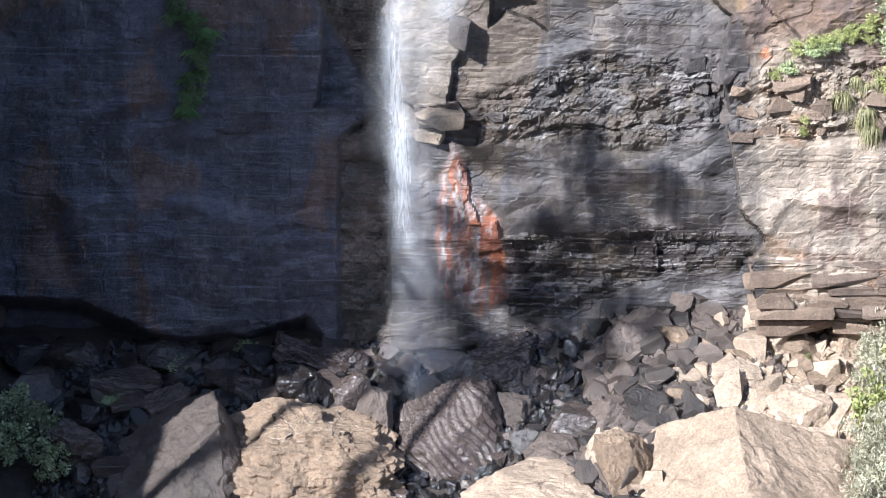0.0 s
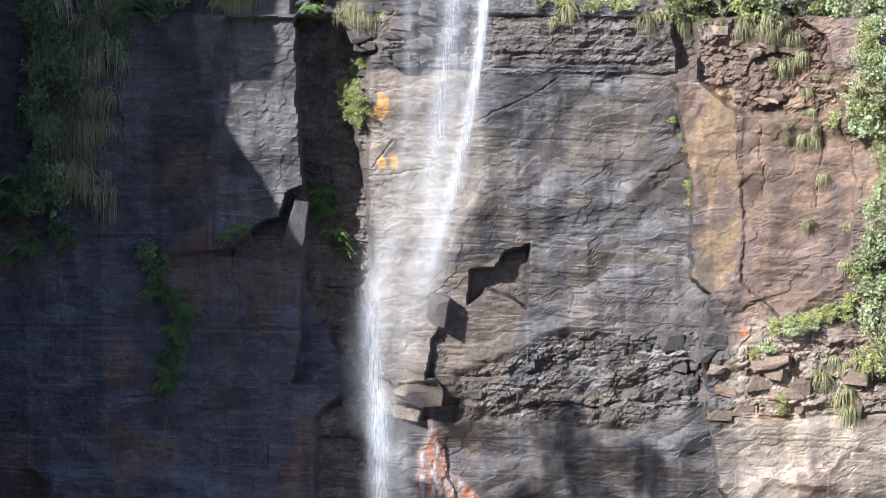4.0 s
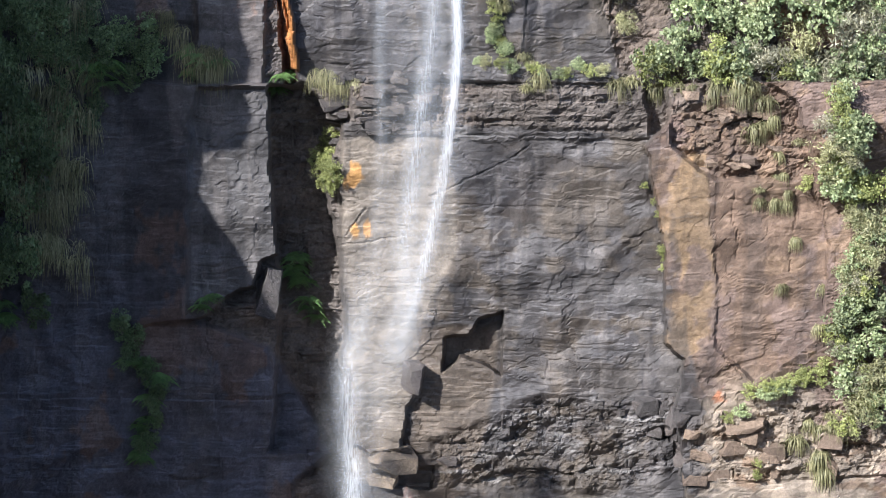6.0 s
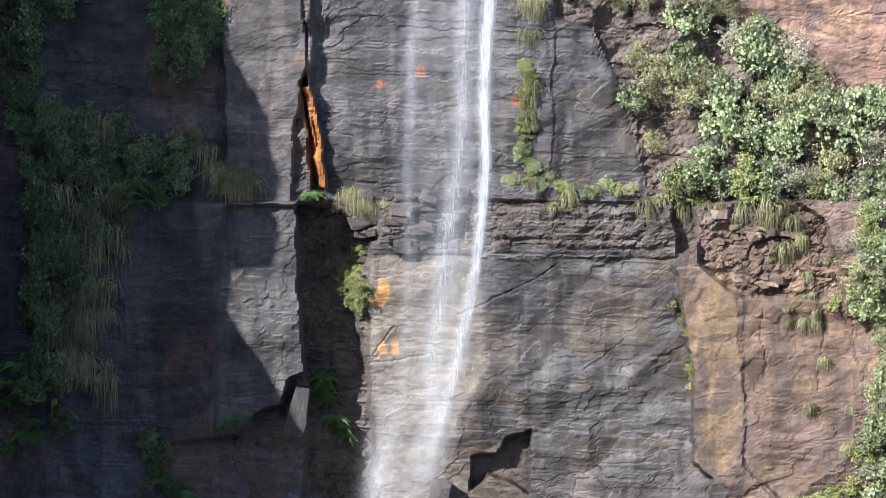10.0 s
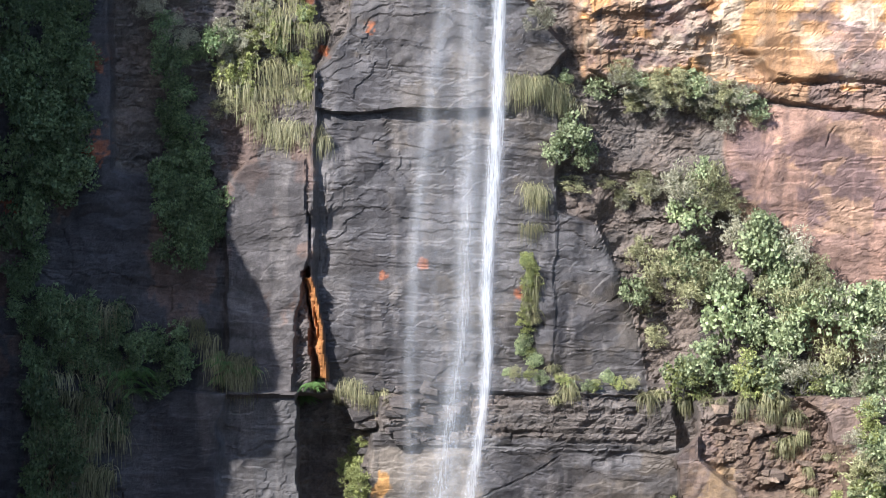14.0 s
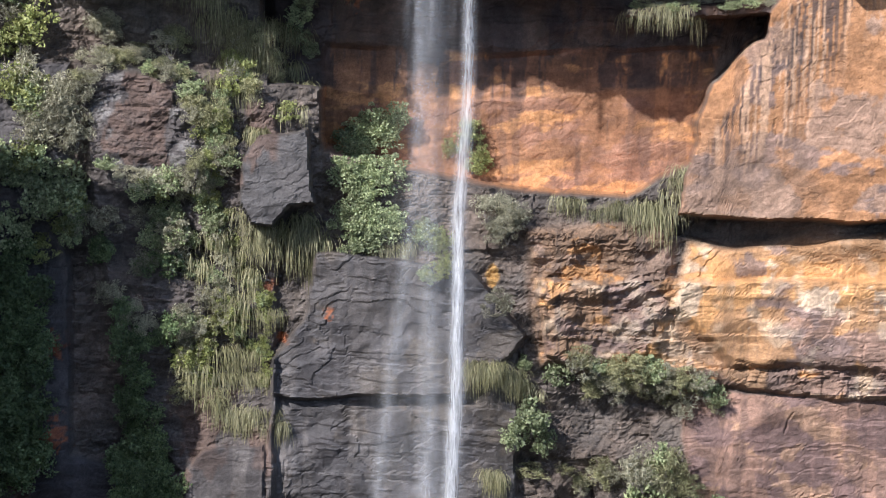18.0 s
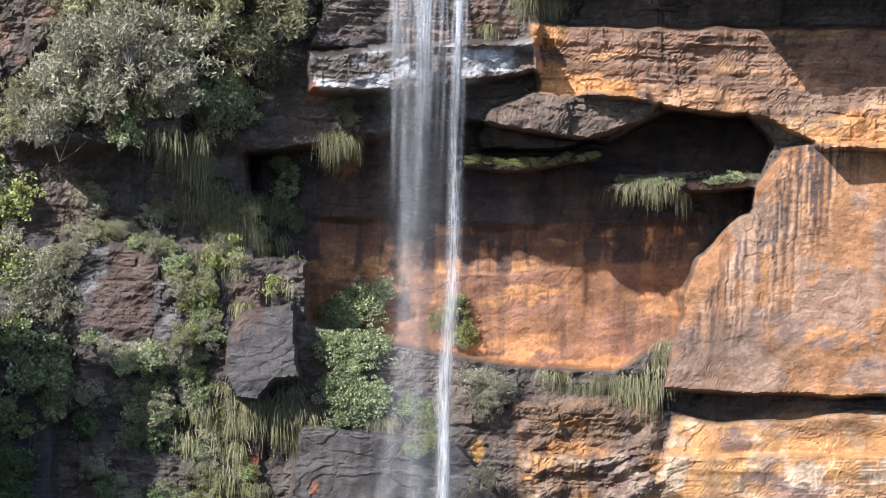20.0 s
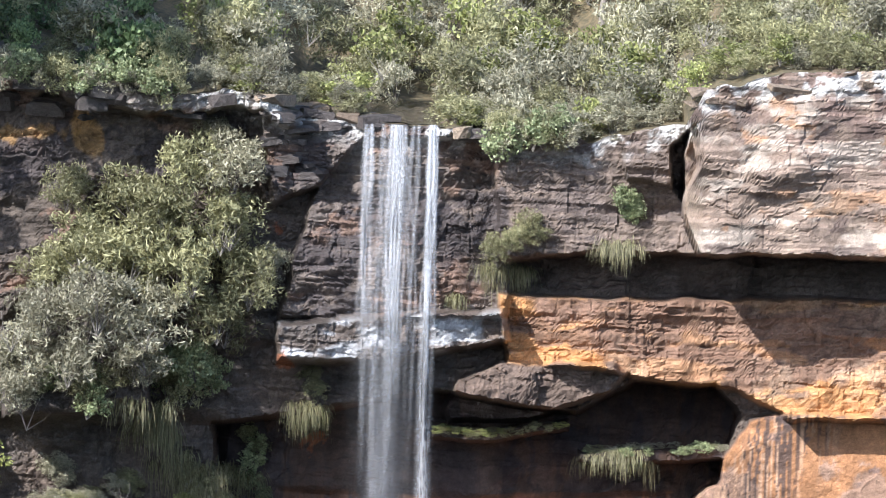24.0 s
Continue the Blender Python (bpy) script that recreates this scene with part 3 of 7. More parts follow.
    out += (0.02 + 0.2 * loose) * planes(wa * 2.6 - 0.5 * wb, wb * 3.4 + 0.3 * wa, 28)
    out += (0.008 + 0.09 * loose) * planes(a0 * 5.2 + 0.7 * b0, b0 * 6.0 - 0.5 * a0, 29)
    # skins of rock that have come away: flat steps with ragged edges
    peel = fbm(a0 * 0.17, b0 * 0.28, 5, 161, 0.45)
    beds = fbm(a0 * 0.1 + 40, b0 * 0.7 + 0.05 * a0, 5, 162, 0.45)
    whole = (1 - 0.6 * np.clip(left_dark, 0, 1)) * (1 - 0.35 * np.clip(lower + pale_foot + pillar, 0, 1))
    for level, deep in ((-0.2, 0.07), (-0.02, 0.1), (0.14, 0.08), (0.3, 0.07)):
        out += whole * (1 - 0.7 * plain) * deep * smooth(level, level + 0.012, peel)
    for level, deep in ((-0.28, 0.06), (-0.1, 0.06), (0.06, 0.07), (0.24, 0.06)):
        out += whole * (1 - 0.85 * plain) * deep * smooth(level, level + 0.016, beds)
    # thin wandering cracks
    out -= 0.05 * sharp * (1 - smooth(0.0, 0.014, np.abs(fbm(a0 * 0.3, b0 * 0.55, 4, 156, 0.45)))) * smooth(0.0, 0.15, fbm(a0 * 0.15, b0 * 0.15, 3, 157))
    # bedding: shelves of uneven thickness
    wave = b0 + 0.4 * fbm(a0 * 0.09, b0 * 0.09, 2, 31) + 0.02 * a0 + 0.03 * fbm(a0 * 1.5, b0 * 1.5, 3, 32)
    for freq, amp, seed in ((0.8, 0.3, 41), (2.1, 0.14, 43), (4.6, 0.06, 47)):
        row = np.floor(wave * freq + 0.2 * vnoise(a0 * 0.1 * freq, b0 * 0 + seed, seed))
        step = np.round(3 * vnoise(a0 * 0.3 + row * 7.3, row * 3.1, seed)) / 3 + 0.6 * (lattice(row, row * 0, seed) - 0.5)
        edge = (wave * freq + 0.2 * vnoise(a0 * 0.1 * freq, b0 * 0 + seed, seed)) - row
        strong = 0.5 + (2.6 if freq > 1 else 0.6) * layers + 0.9 * slabs + (0.8 if freq > 1 else 0.7) * cap * (1 - 0.4 * cap_block) + (1.2 if freq > 1 else 0.6) * cap_mid + (1.2 if freq > 1 else 0.4) * ledge + (1.5 if freq > 1 else 0.3) * band - 0.15 * streak_block + 0.4 * gold_band - (0.36 if freq > 1 else 0.42) * calm
        out += strong * (1 - 0.8 * plain) * amp * (step + 0.35 * (edge - 0.5))
    # long joints that cross the smooth faces
    for line in CRACKS:
        d = along(line, a, b)
        out -= 0.1 * (1 - smooth(0.0, 0.08, d + 0.05 * fbm(a * 4, b * 4, 2, 92)))
        out += 0.06 * (1 - smooth(0.0, 0.6, d)) * np.sign(vnoise(a * 0.3, b * 0.3, 91))
    out += 0.1 * fbm(a * 1.9, b * 1.9, 4, 51, 0.6) * (1 - 0.75 * calm) + 0.05 * fbm(a * 6, b * 7, 2, 55) * (0.1 + rough)

    # colour: what each face is made of and grown over with, with shade painted into some
    def lay(tone, mask, colour):
        return tone + (np.array(colour) - tone) * np.clip(mask, 0, 1)[..., None]

    f1, f2, f3 = fbm(a * 0.35, b * 0.35, 4, 61), fbm(a * 1.1, b * 0.5, 4, 63), fbm(a * 1.7, b * 0.07, 4, 65, 0.65)
    tone = np.zeros(a.shape + (3,)) + np.array((0.115, 0.095, 0.08))
    tone = lay(tone, smooth(-0.1, 0.3, f1) * 0.6, (0.17, 0.125, 0.095))
    tone = lay(tone, fall_wall * 0.9, (0.072, 0.064, 0.06))
    tone = lay(tone, lower * 0.85, (0.058, 0.05, 0.045))
    tone = lay(tone, pillar + left_pillar, (0.1, 0.092, 0.088))
    tone = lay(tone, buttress * 0.9, (0.15, 0.098, 0.066))
    tone = lay(tone, buttress * smooth(18.5, 15.5, b) * 0.9, (0.32, 0.258, 0.195))
    tone = lay(tone, tan_face * (0.75 + 0.5 * f2), (0.28, 0.185, 0.1))
    tone = lay(tone, red_wall * 0.95, (0.29, 0.17, 0.12))
    tone = lay(tone, gold_band * 0.95, (0.37, 0.22, 0.12))
    tone = lay(tone, gold * 0.95, (0.41, 0.225, 0.105))
    tone = lay(tone, blocky * 0.9, (0.22, 0.135, 0.08))
    tone = lay(tone, blocky * smooth(0.0, 0.2, f3) * 0.7, (0.09, 0.065, 0.05))
    tone = lay(tone, orange_wall * 0.95, (0.31, 0.15, 0.075))
    # overhang shade and dark stains, both put into the alcove's upper colour
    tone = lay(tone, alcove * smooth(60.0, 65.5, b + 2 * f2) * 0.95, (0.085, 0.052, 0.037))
    tone = lay(tone, streak_block * 0.95, (0.41, 0.2, 0.09))
    tone = lay(tone, band * 0.95, (0.4, 0.225, 0.12))
    # recess under the cap darkened in colour, where shade falls
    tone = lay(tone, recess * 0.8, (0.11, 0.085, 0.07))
    tone = lay(tone, cap * 0.9, (0.19, 0.145, 0.115))
    tone = lay(tone, cap_block * 0.85, (0.27, 0.2, 0.15))
    tone = lay(tone, cap_block * smooth(-1.5, 2.5, 0.45 * (a - 19) + 0.7 * (b - 79.5) + 2.2 * f1) * 0.85, (0.19, 0.13, 0.105))
    tone = lay(tone, cap_mid * (1 - cap) * 0.85, (0.15, 0.12, 0.1))
    tone = lay(tone, nose * 0.8, (0.17, 0.12, 0.09))
    # pale patches painted in for the wet ledge's silvery reflection
    tone = lay(tone, white_ledge * smooth(-0.1, 0.25, fbm(a * 0.9, b * 2.0, 5, 64)) * 0.9, (0.5, 0.5, 0.5))
    tone = lay(tone, left_top * 0.8, (0.12, 0.095, 0.075))
    tone = lay(tone, brow * 0.6, (0.3, 0.27, 0.24))
    # toned darker here in place of the shrubs' shadows
    tone = lay(tone, veil_left * 0.7 + left_grey * 0.4, (0.1, 0.085, 0.078))
    tone = lay(tone, hang_block * 0.9, (0.095, 0.088, 0.084))
    # the thicket's shade put into the ledge rock's colour
    tone = lay(tone, left_grey * 0.7, (0.06, 0.052, 0.05))
    tone = lay(tone, left_grey * smooth(0.1, 0.2, fbm(a * 1.2, b * 2.2, 4, 351)) * 0.5, (0.3, 0.28, 0.26))
    # shade put into the left wall's colour, with bluish haze painted over its foot
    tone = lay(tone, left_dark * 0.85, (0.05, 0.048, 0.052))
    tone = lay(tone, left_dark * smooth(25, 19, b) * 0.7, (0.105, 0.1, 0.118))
    tone = lay(tone, np.clip(lower + fall_wall, 0, 1) * smooth(0.02, 0.2, fbm(a * 0.3, b * 0.4, 5, 330, 0.6)) * 0.5, (0.12, 0.095, 0.07))
    # patches with hard edges: ochre, purple-brown, dark skin, pale fresh rock
    for mask, colour, fx, fy, level, seed in (
            (gold + gold_band, (0.25, 0.16, 0.125), 0.2, 0.32, 0.1, 301), (gold + gold_band + band, (0.56, 0.29, 0.11), 0.3, 0.4, 0.16, 302),
            (gold + gold_band, (0.6, 0.46, 0.32), 0.5, 0.6, 0.3, 303), (red_wall, (0.2, 0.125, 0.11), 0.25, 0.35, 0.05, 304), (red_wall, (0.45, 0.27, 0.16), 0.4, 0.5, 0.2, 305),
            (blocky, (0.22, 0.15, 0.11), 0.5, 0.6, 0.06, 306), (blocky, (0.46, 0.23, 0.085), 0.45, 0.6, 0.14, 307), (streak_block, (0.32, 0.21, 0.15), 0.4, 0.35, 0.15, 308),
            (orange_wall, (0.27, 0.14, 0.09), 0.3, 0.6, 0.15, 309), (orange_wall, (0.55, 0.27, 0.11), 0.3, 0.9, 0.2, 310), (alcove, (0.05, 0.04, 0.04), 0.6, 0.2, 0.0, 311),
            (band, (0.2, 0.125, 0.09), 0.2, 0.7, 0.06, 312), (cap_block, (0.4, 0.335, 0.27), 0.3, 0.8, 0.16, 313), (cap_block, (0.36, 0.21, 0.12), 0.35, 0.6, 0.26, 326), (cap_block, (0.12, 0.085, 0.07), 0.35, 0.9, 0.08, 314), (gold + gold_band + streak_block, (0.2, 0.14, 0.12), 0.35, 0.5, 0.2, 327),
            (cap * (1 - cap_block), (0.14, 0.11, 0.095), 0.3, 1.0, 0.06, 315), (cap_mid + left_top, (0.22, 0.14, 0.1), 0.4, 0.8, 0.16, 316), (cap_mid + left_top, (0.06, 0.05, 0.05), 0.35, 0.5, 0.12, 317),
            (buttress, (0.15, 0.105, 0.085), 0.4, 0.25, 0.14, 318), (buttress, (0.21, 0.14, 0.09), 0.4, 0.5, 0.2, 319), (fall_wall + lower, (0.105, 0.096, 0.092), 0.25, 0.5, 0.16, 320),
            (fall_wall + lower, (0.07, 0.064, 0.064), 0.3, 0.25, 0.14, 321), (left_dark + veil_left, (0.13, 0.085, 0.065), 0.35, 0.2, 0.22, 322), (pale_foot, (0.34, 0.28, 0.215), 0.3, 0.5, 0.08, 323),
            (pale_foot, (0.22, 0.18, 0.14), 0.3, 0.4, 0.2, 324)):
        there = mask > 0.01
        field = np.full(a.shape, -9.0)
        field[there] = fbm(a[there] * fx, b[there] * fy, 6, seed, 0.58)
        tone = lay(tone, np.clip(mask, 0, 1) * smooth(level, level + 0.1, field) * 0.8, colour)
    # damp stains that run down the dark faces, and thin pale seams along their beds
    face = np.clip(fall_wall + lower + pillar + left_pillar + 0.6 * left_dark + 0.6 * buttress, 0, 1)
    tone = lay(tone, face * smooth(0.08, 0.3, fbm(a * 0.8, b * 0.09, 4, 371, 0.6)) * 0.55, (0.038, 0.034, 0.034))
    tone = lay(tone, face * (1 - buttress) * smooth(0.16, 0.34, fbm(a * 1.3, b * 0.12, 4, 372, 0.6)) * 0.35, (0.16, 0.14, 0.125))
    seam = np.abs(fbm(a * 0.12, b * 1.3, 4, 373, 0.55) - 0.05)
    tone = lay(tone, face * (1 - 0.85 * np.clip(left_dark, 0, 1)) * (1 - smooth(0.0, 0.02, seam)) * smooth(-0.05, 0.2, fbm(a * 0.5, b * 0.5, 3, 374)) * 0.5, (0.2, 0.18, 0.165))
    # black run-off streaks under the ledges, pale salts, lichen on the rim
    runs = smooth(0.02, 0.2, f3) * np.clip(0.35 * streak_block * smooth(52, 60, b) * smooth(20.5, 18, a) + 0.55 * red_wall + 0.35 * gold_band + 0.5 * orange_wall + 0.5 * alcove, 0, 1)
    tone = lay(tone, runs * 0.75, (0.07, 0.05, 0.045))
    # drips below the alcove's corner: narrow dark and pale runs that thin out downwards, over a grey-brown foot
    from_edge = (a - 13.9) - 0.52 * (b - 57.5)
    hung = streak_block * smooth(5.2, 2.2, from_edge + 1.3 * fbm(a * 0.6, b * 0.3, 3, 341)) * smooth(-0.2, 0.3, from_edge)
    tone = lay(tone, streak_block * smooth(60.5, 56.5, b + 1.2 * f1) * smooth(20.5, 17.0, a + 2.0 * f2) * 0.75, (0.27, 0.175, 0.12))
    drip = fbm(a * 8.5, b * 0.1, 3, 342, 0.6) + 0.16 * fbm(a * 2.2, b * 0.5, 3, 343)
    tone = lay(tone, hung * smooth(56.5, 60.5, b + 2.5 * fbm(a * 3.5, b * 0, 2, 345)) * smooth(0.0, 0.07, drip) * 0.85, (0.085, 0.062, 0.055))
    tone = lay(tone, hung * smooth(57.5, 60.5, b + 2.5 * fbm(a * 3.0, b * 0 + 5, 2, 346)) * smooth(0.08, 0.14, fbm(a * 7.0, b * 0.1, 3, 344, 0.6)) * 0.8, (0.58, 0.36, 0.22))
    pale = smooth(0.12, 0.4, fbm(a * 0.9, b * 0.9, 4, 67)) * np.clip(gold + gold_band + 0.5 * band + 0.4 * cap_block, 0, 1)
    tone = lay(tone, pale * 0.35, (0.6, 0.48, 0.34))
    below_rim = rim_height(a0) - b0
    lichen = smooth(1.6, 0.2, below_rim) * smooth(-0.1, 0.15, fbm(a * 1.6, b * 2.2, 4, 69)) * (smooth(-9, -6, a) + smooth(15, 17, a) * 0.8)
    tone = lay(tone, np.clip(lichen, 0, 1) * 0.85, (0.6, 0.58, 0.54))
    # rust-red iron seep at the foot of the falls and small orange lichens
    tone = lay(tone, rust * 0.7, (0.2, 0.15, 0.13))
    tone = lay(tone, rust * smooth(0.06, 0.2, fbm(a * 3.6, b * 0.24, 4, 72)) * 0.8, (0.24, 0.085, 0.055))
    tone = lay(tone, rust * smooth(0.14, 0.26, fbm(a * 3.6, b * 0.3, 4, 76)) * 0.8, (0.33, 0.12, 0.06))
    tone = lay(tone, rust_nose * smooth(-0.35, 0.1, fbm(a * 3.0, b * 0.5, 4, 74)), (0.3, 0.11, 0.055))
    tone = lay(tone, rust_bulb * smooth(0.0, 0.2, fbm(a * 3.0, b * 0.9, 4, 75)) * 0.8, (0.26, 0.1, 0.06))
    tone = lay(tone, rust * smooth(0.16, 0.3, fbm(a * 3.4, b * 1.0, 4, 73)) * 0.5, (0.46, 0.42, 0.4))
    tone = lay(tone, sliver, (0.38, 0.16, 0.05))
    tone = lay(tone, crack * (1 - sliver) * 0.8, (0.16, 0.06, 0.035))
    for x, y, r in SPOTS:
        d = np.hypot(a - x, b - y) / r + 0.9 * fbm(a * 3, b * 3, 4, 77)
        tone = lay(tone, smooth(0.9, 0.4, d + 0.8 * fbm(a * 6, b * 6, 3, 78)) * 0.6, (0.42, 0.13, 0.045))
    for x, y, w, h in YELLOWS:
        d = np.hypot((a - x) / w, (b - y) / h) + 1.5 * fbm(a * 1.5, b * 0.9, 5, 79)
        tone = lay(tone, smooth(1.0, 0.6, d) * (0.8 if x > -8 else 0.45), (0.5, 0.28, 0.08))
    # pale grey-tan face behind the lower falls
    tone = lay(tone, behind * 0.85, (0.185, 0.153, 0.12))
    for x, y, w, h in YELLOWS[:2]:
        tone = lay(tone, smooth(0.9, 0.55, np.hypot((a - x) / w, (b - y) / h) + 1.5 * fbm(a * 1.5, b * 0.9, 5, 79)) * 0.85, (0.5, 0.26, 0.08))
    beside = poly(0.5, 1.30, 20.43, 4.89, 20.42, 4.89, 17.04, 4.09, 13.68, 2.72, 9.32, 0.45, 11.82)
    tone = lay(tone, beside * 0.7, (0.14, 0.108, 0.08))
    tone *= (1 + 0.3 * fbm(a * 0.7, b * 2.0, 4, 81) + 0.3 * fbm(a * 3.0, b * 4.0, 3, 82))[..., None]
    # wet glints painted as pale streaks on layers, rubble and ledge
    glints = smooth(0.2, 0.42, fbm(a * 0.6, b * 3.5, 4, 83)) * np.clip(layers + rubble_band + 0.5 * ledge, 0, 1)
    tone = lay(tone, glints * 0.4, (0.36, 0.335, 0.31))
    wet = np.clip(0.9 * white_ledge + 0.55 * lower * smooth(-0.2, 0.3, f1) + 0.8 * layers + 0.6 * rubble_band + 0.4 * fall_wall + 0.6 * cap_mid * (1 - lip) + 0.7 * rust, 0, 1)
    return out, np.clip(tone, 0.01, 0.85), np.stack([wet, calm], -1)


# joints seen on the smooth faces
CRACKS = [
    (1.66, 27.17, 3.28, 28.05, 5.17, 28.92, 6.50, 29.79),
    (15.6, 20.0, 16.2, 18.6, 17.2, 17.5),
    (16.53, 23.93, 16.28, 27.45),
    (19.16, 23.33, 19.28, 27.44),
    (-2.79, 24.60, -1.43, 24.89, -0.06, 25.03),
    (-2.38, 25.18, -1.42, 26.49),
    (-5.69, 43.94, -5.56, 41.47, -5.48, 40.09),
    (-4.69, 43.67, -4.76, 38.98),
    (16.30, 48.78, 18.16, 48.13, 21.25, 48.29),
    (19.51, 47.19, 21.31, 47.08),
    (19.20, 42.28, 21.53, 42.16),
    (18.54, 45.28, 19.03, 46.24),
    (16.48, 48.54, 18.59, 48.29, 22.48, 48.33),
    (19.43, 47.08, 22.54, 46.98),
    (5.45, 78.01, 8.53, 77.29, 9.82, 76.93),
    (15.71, 76.90, 18.31, 75.66, 20.60, 76.47),
    (12.49, 71.97, 15.32, 71.88, 15.85, 71.38),
    (8.19, 69.32, 10.00, 68.83, 12.58, 68.10),
    (15.38, 79.97, 15.31, 77.41, 15.00, 74.58),
]
# bright orange lichen: across, up, radius
SPOTS = [(15.91, 16.60, 0.35), (-0.24, 39.31, 0.3), (-1.96, 38.87, 0.3), (4.31, 37.96, 0.4), (-2.69, 50.78, 0.35), (-4.77, 49.64, 0.3),
         (-15.49, 48.99, 0.7), (-15.43, 44.93, 0.8), (-18.37, 42.98, 0.6), (-19.44, 42.15, 0.6), (-2.68, 50.70, 0.3), (-4.90, 49.65, 0.3),
         (-5.43, 52.06, 0.3), (10.31, 48.47, 0.3), (-1.49, 65.68, 0.6), (-2.83, 69.14, 0.4), (-3.17, 75.30, 0.35), (-20.80, 22.81, 0.5)]
YELLOWS = [(-1.95, 28.24, 0.45, 0.6), (-1.97, 25.47, 0.7, 0.6), (4.86, 52.71, 0.3, 0.6), (-14.15, 79.33, 1.6, 0.35), (-11.87, 79.24, 0.6, 0.8)]


def wall_grid(a_from, a_to, step, rows):
    a_line = np.arange(a_from, a_to + step / 2, step)
    s = np.linspace(0, 1, rows)
    a = np.repeat(a_line[None], rows, 0)
    top = rim_height(a_line)[None]
    b = FOOT + (top - FOOT) * s[:, None]
    out, tone, wet = wall_shape(a, b)
    x, y, z = place(a, b, out)
    return a, b, out, np.stack([x, y, z], -1), tone, wet


def grid_mesh(name, xyz, tone, wet, material, keep=None):
    r, c = xyz.shape[:2]
    index = np.arange(r * c).reshape(r, c)
    quads = np.stack([index[:-1, :-1], index[:-1, 1:], index[1:, 1:], index[1:, :-1]], -1).reshape(-1, 4)
    if keep is not None:
        quads = quads[keep[:-1, :-1].reshape(-1)]
    used = np.unique(quads)
    back = np.zeros(r * c, int)
    back[used] = np.arange(len(used))
    quads = back[quads]
    me = bpy.data.meshes.new(name)
    me.vertices.add(len(used))
    me.vertices.foreach_set("co", xyz.reshape(-1, 3)[used].astype(np.float32).ravel())
    me.loops.add(quads.size)
    me.loops.foreach_set("vertex_index", quads.astype(np.int32).ravel())
    me.polygons.add(len(quads))
    me.polygons.foreach_set("loop_start", np.arange(0, quads.size, 4, dtype=np.int32))
    if tone is not None:
        rgba = np.ones((len(used), 4), np.float32)
        rgba[:, :3] = tone.reshape(-1, 3)[used]
        me.attributes.new("tone", "FLOAT_COLOR", "POINT").data.foreach_set("color", rgba.ravel())
        for k, kind in enumerate(("wet", "calm")):
            me.attributes.new(kind, "FLOAT", "POINT").data.foreach_set("value", np.ascontiguousarray(wet.reshape(-1, 2)[used][:, k].astype(np.float32)))
    me.update(calc_edges=True)
    me.validate()
    if tone is not None:
        me.shade_flat()
    me.materials.append(material)
    return new(name, me)


STEP = 0.088
A, B, OUT, XYZ, TONE, WET = wall_grid(-23.0, 27.0, STEP, 1080)


def out_at(a, b):
    """How far the wall stands out at a place."""
    j = int(np.clip(round((a + 23.0) / STEP), 0, A.shape[1] - 1))
    s = (b - FOOT) / (B[-1, j] - FOOT)
    i = int(np.clip(round(s * (A.shape[0] - 1)), 0, A.shape[0] - 1))
    return float(OUT[i, j])


right = inside([12.01, 29.64, 13.19, 31.21, 16.93, 32.91, 40.64, 33.69, 43.60, -2.99, 16.22, -2.69, 15.48, 5.18, 16.44, 6.14, 14.94, 8.05, 14.39, 11.51, 13.84, 15.21, 14.05, 18.57, 13.20, 19.48, 12.93, 25.12], A, B, 0.01) > 0.5
upper = B > 62.5
middle = (~upper) & (~right) & (B > 33.0)
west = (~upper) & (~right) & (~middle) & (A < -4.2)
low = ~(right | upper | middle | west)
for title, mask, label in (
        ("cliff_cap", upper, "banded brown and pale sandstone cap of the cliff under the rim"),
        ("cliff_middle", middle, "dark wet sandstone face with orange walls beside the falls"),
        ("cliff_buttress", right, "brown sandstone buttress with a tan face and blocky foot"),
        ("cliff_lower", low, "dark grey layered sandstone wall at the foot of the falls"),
        ("cliff_shaded", west, "sandstone wall with deep shade painted into its colour")):
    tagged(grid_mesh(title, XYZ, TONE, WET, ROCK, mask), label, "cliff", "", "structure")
for title, span in (("cliff_far_west", (-60.0, -23.0)), ("cliff_far_east", (27.0, 70.0))):
    g = wall_grid(*span, 0.6 if span[0] < 0 else 0.6, 180)
    tagged(grid_mesh(title, g[3], g[4], g[5], ROCK), "sandstone cliff running on beyond the falls", "cliff", "", "structure")


# ---------------------------------------------------------------- plateau above, headland, valley floor
def plateau_height(a, back):
    return 0.02 * back + 0.011 * back ** 2 * (back < 30) + (9.9 + 0.5 * (back - 30)) * (back >= 30) + 0.5 * fbm(a * 0.2, back * 0.2, 3, 101) * np.clip(back / 3, 0, 1)


def plateau_point(a, back):
    """A place on the plateau, that many metres behind the rim."""
    top = rim_height(np.array([a]))[0]
    x, y, z = place(a, top, out_at(a, top))
    return x, y + back, z + float(plateau_height(np.array(a), np.array(float(back)))) - 0.05


a_line = np.concatenate([np.arange(-60, -23, 1.2), np.arange(-23, 27, 0.26), np.arange(27, 70, 1.2)])
backs = np.concatenate([[0.0, 0.4, 1, 1.6, 2.5], np.linspace(3.5, 60, 40)])
top = rim_height(a_line)
out_top = wall_shape(a_line[None], top[None])[0][0]
px, py, pz = place(a_line, top, out_top)
AA, BB = np.repeat(a_line[None], len(backs), 0), np.repeat(backs[:, None], len(a_line), 1)
pxyz = np.stack([np.repeat(px[None], len(backs), 0), py[None] + BB, pz[None] + plateau_height(AA, BB)], -1)
tagged(grid_mesh("plateau_ground", pxyz, None, None, LITTER), "leaf-littered slope above the cliff rim", "ground", "", "structure")

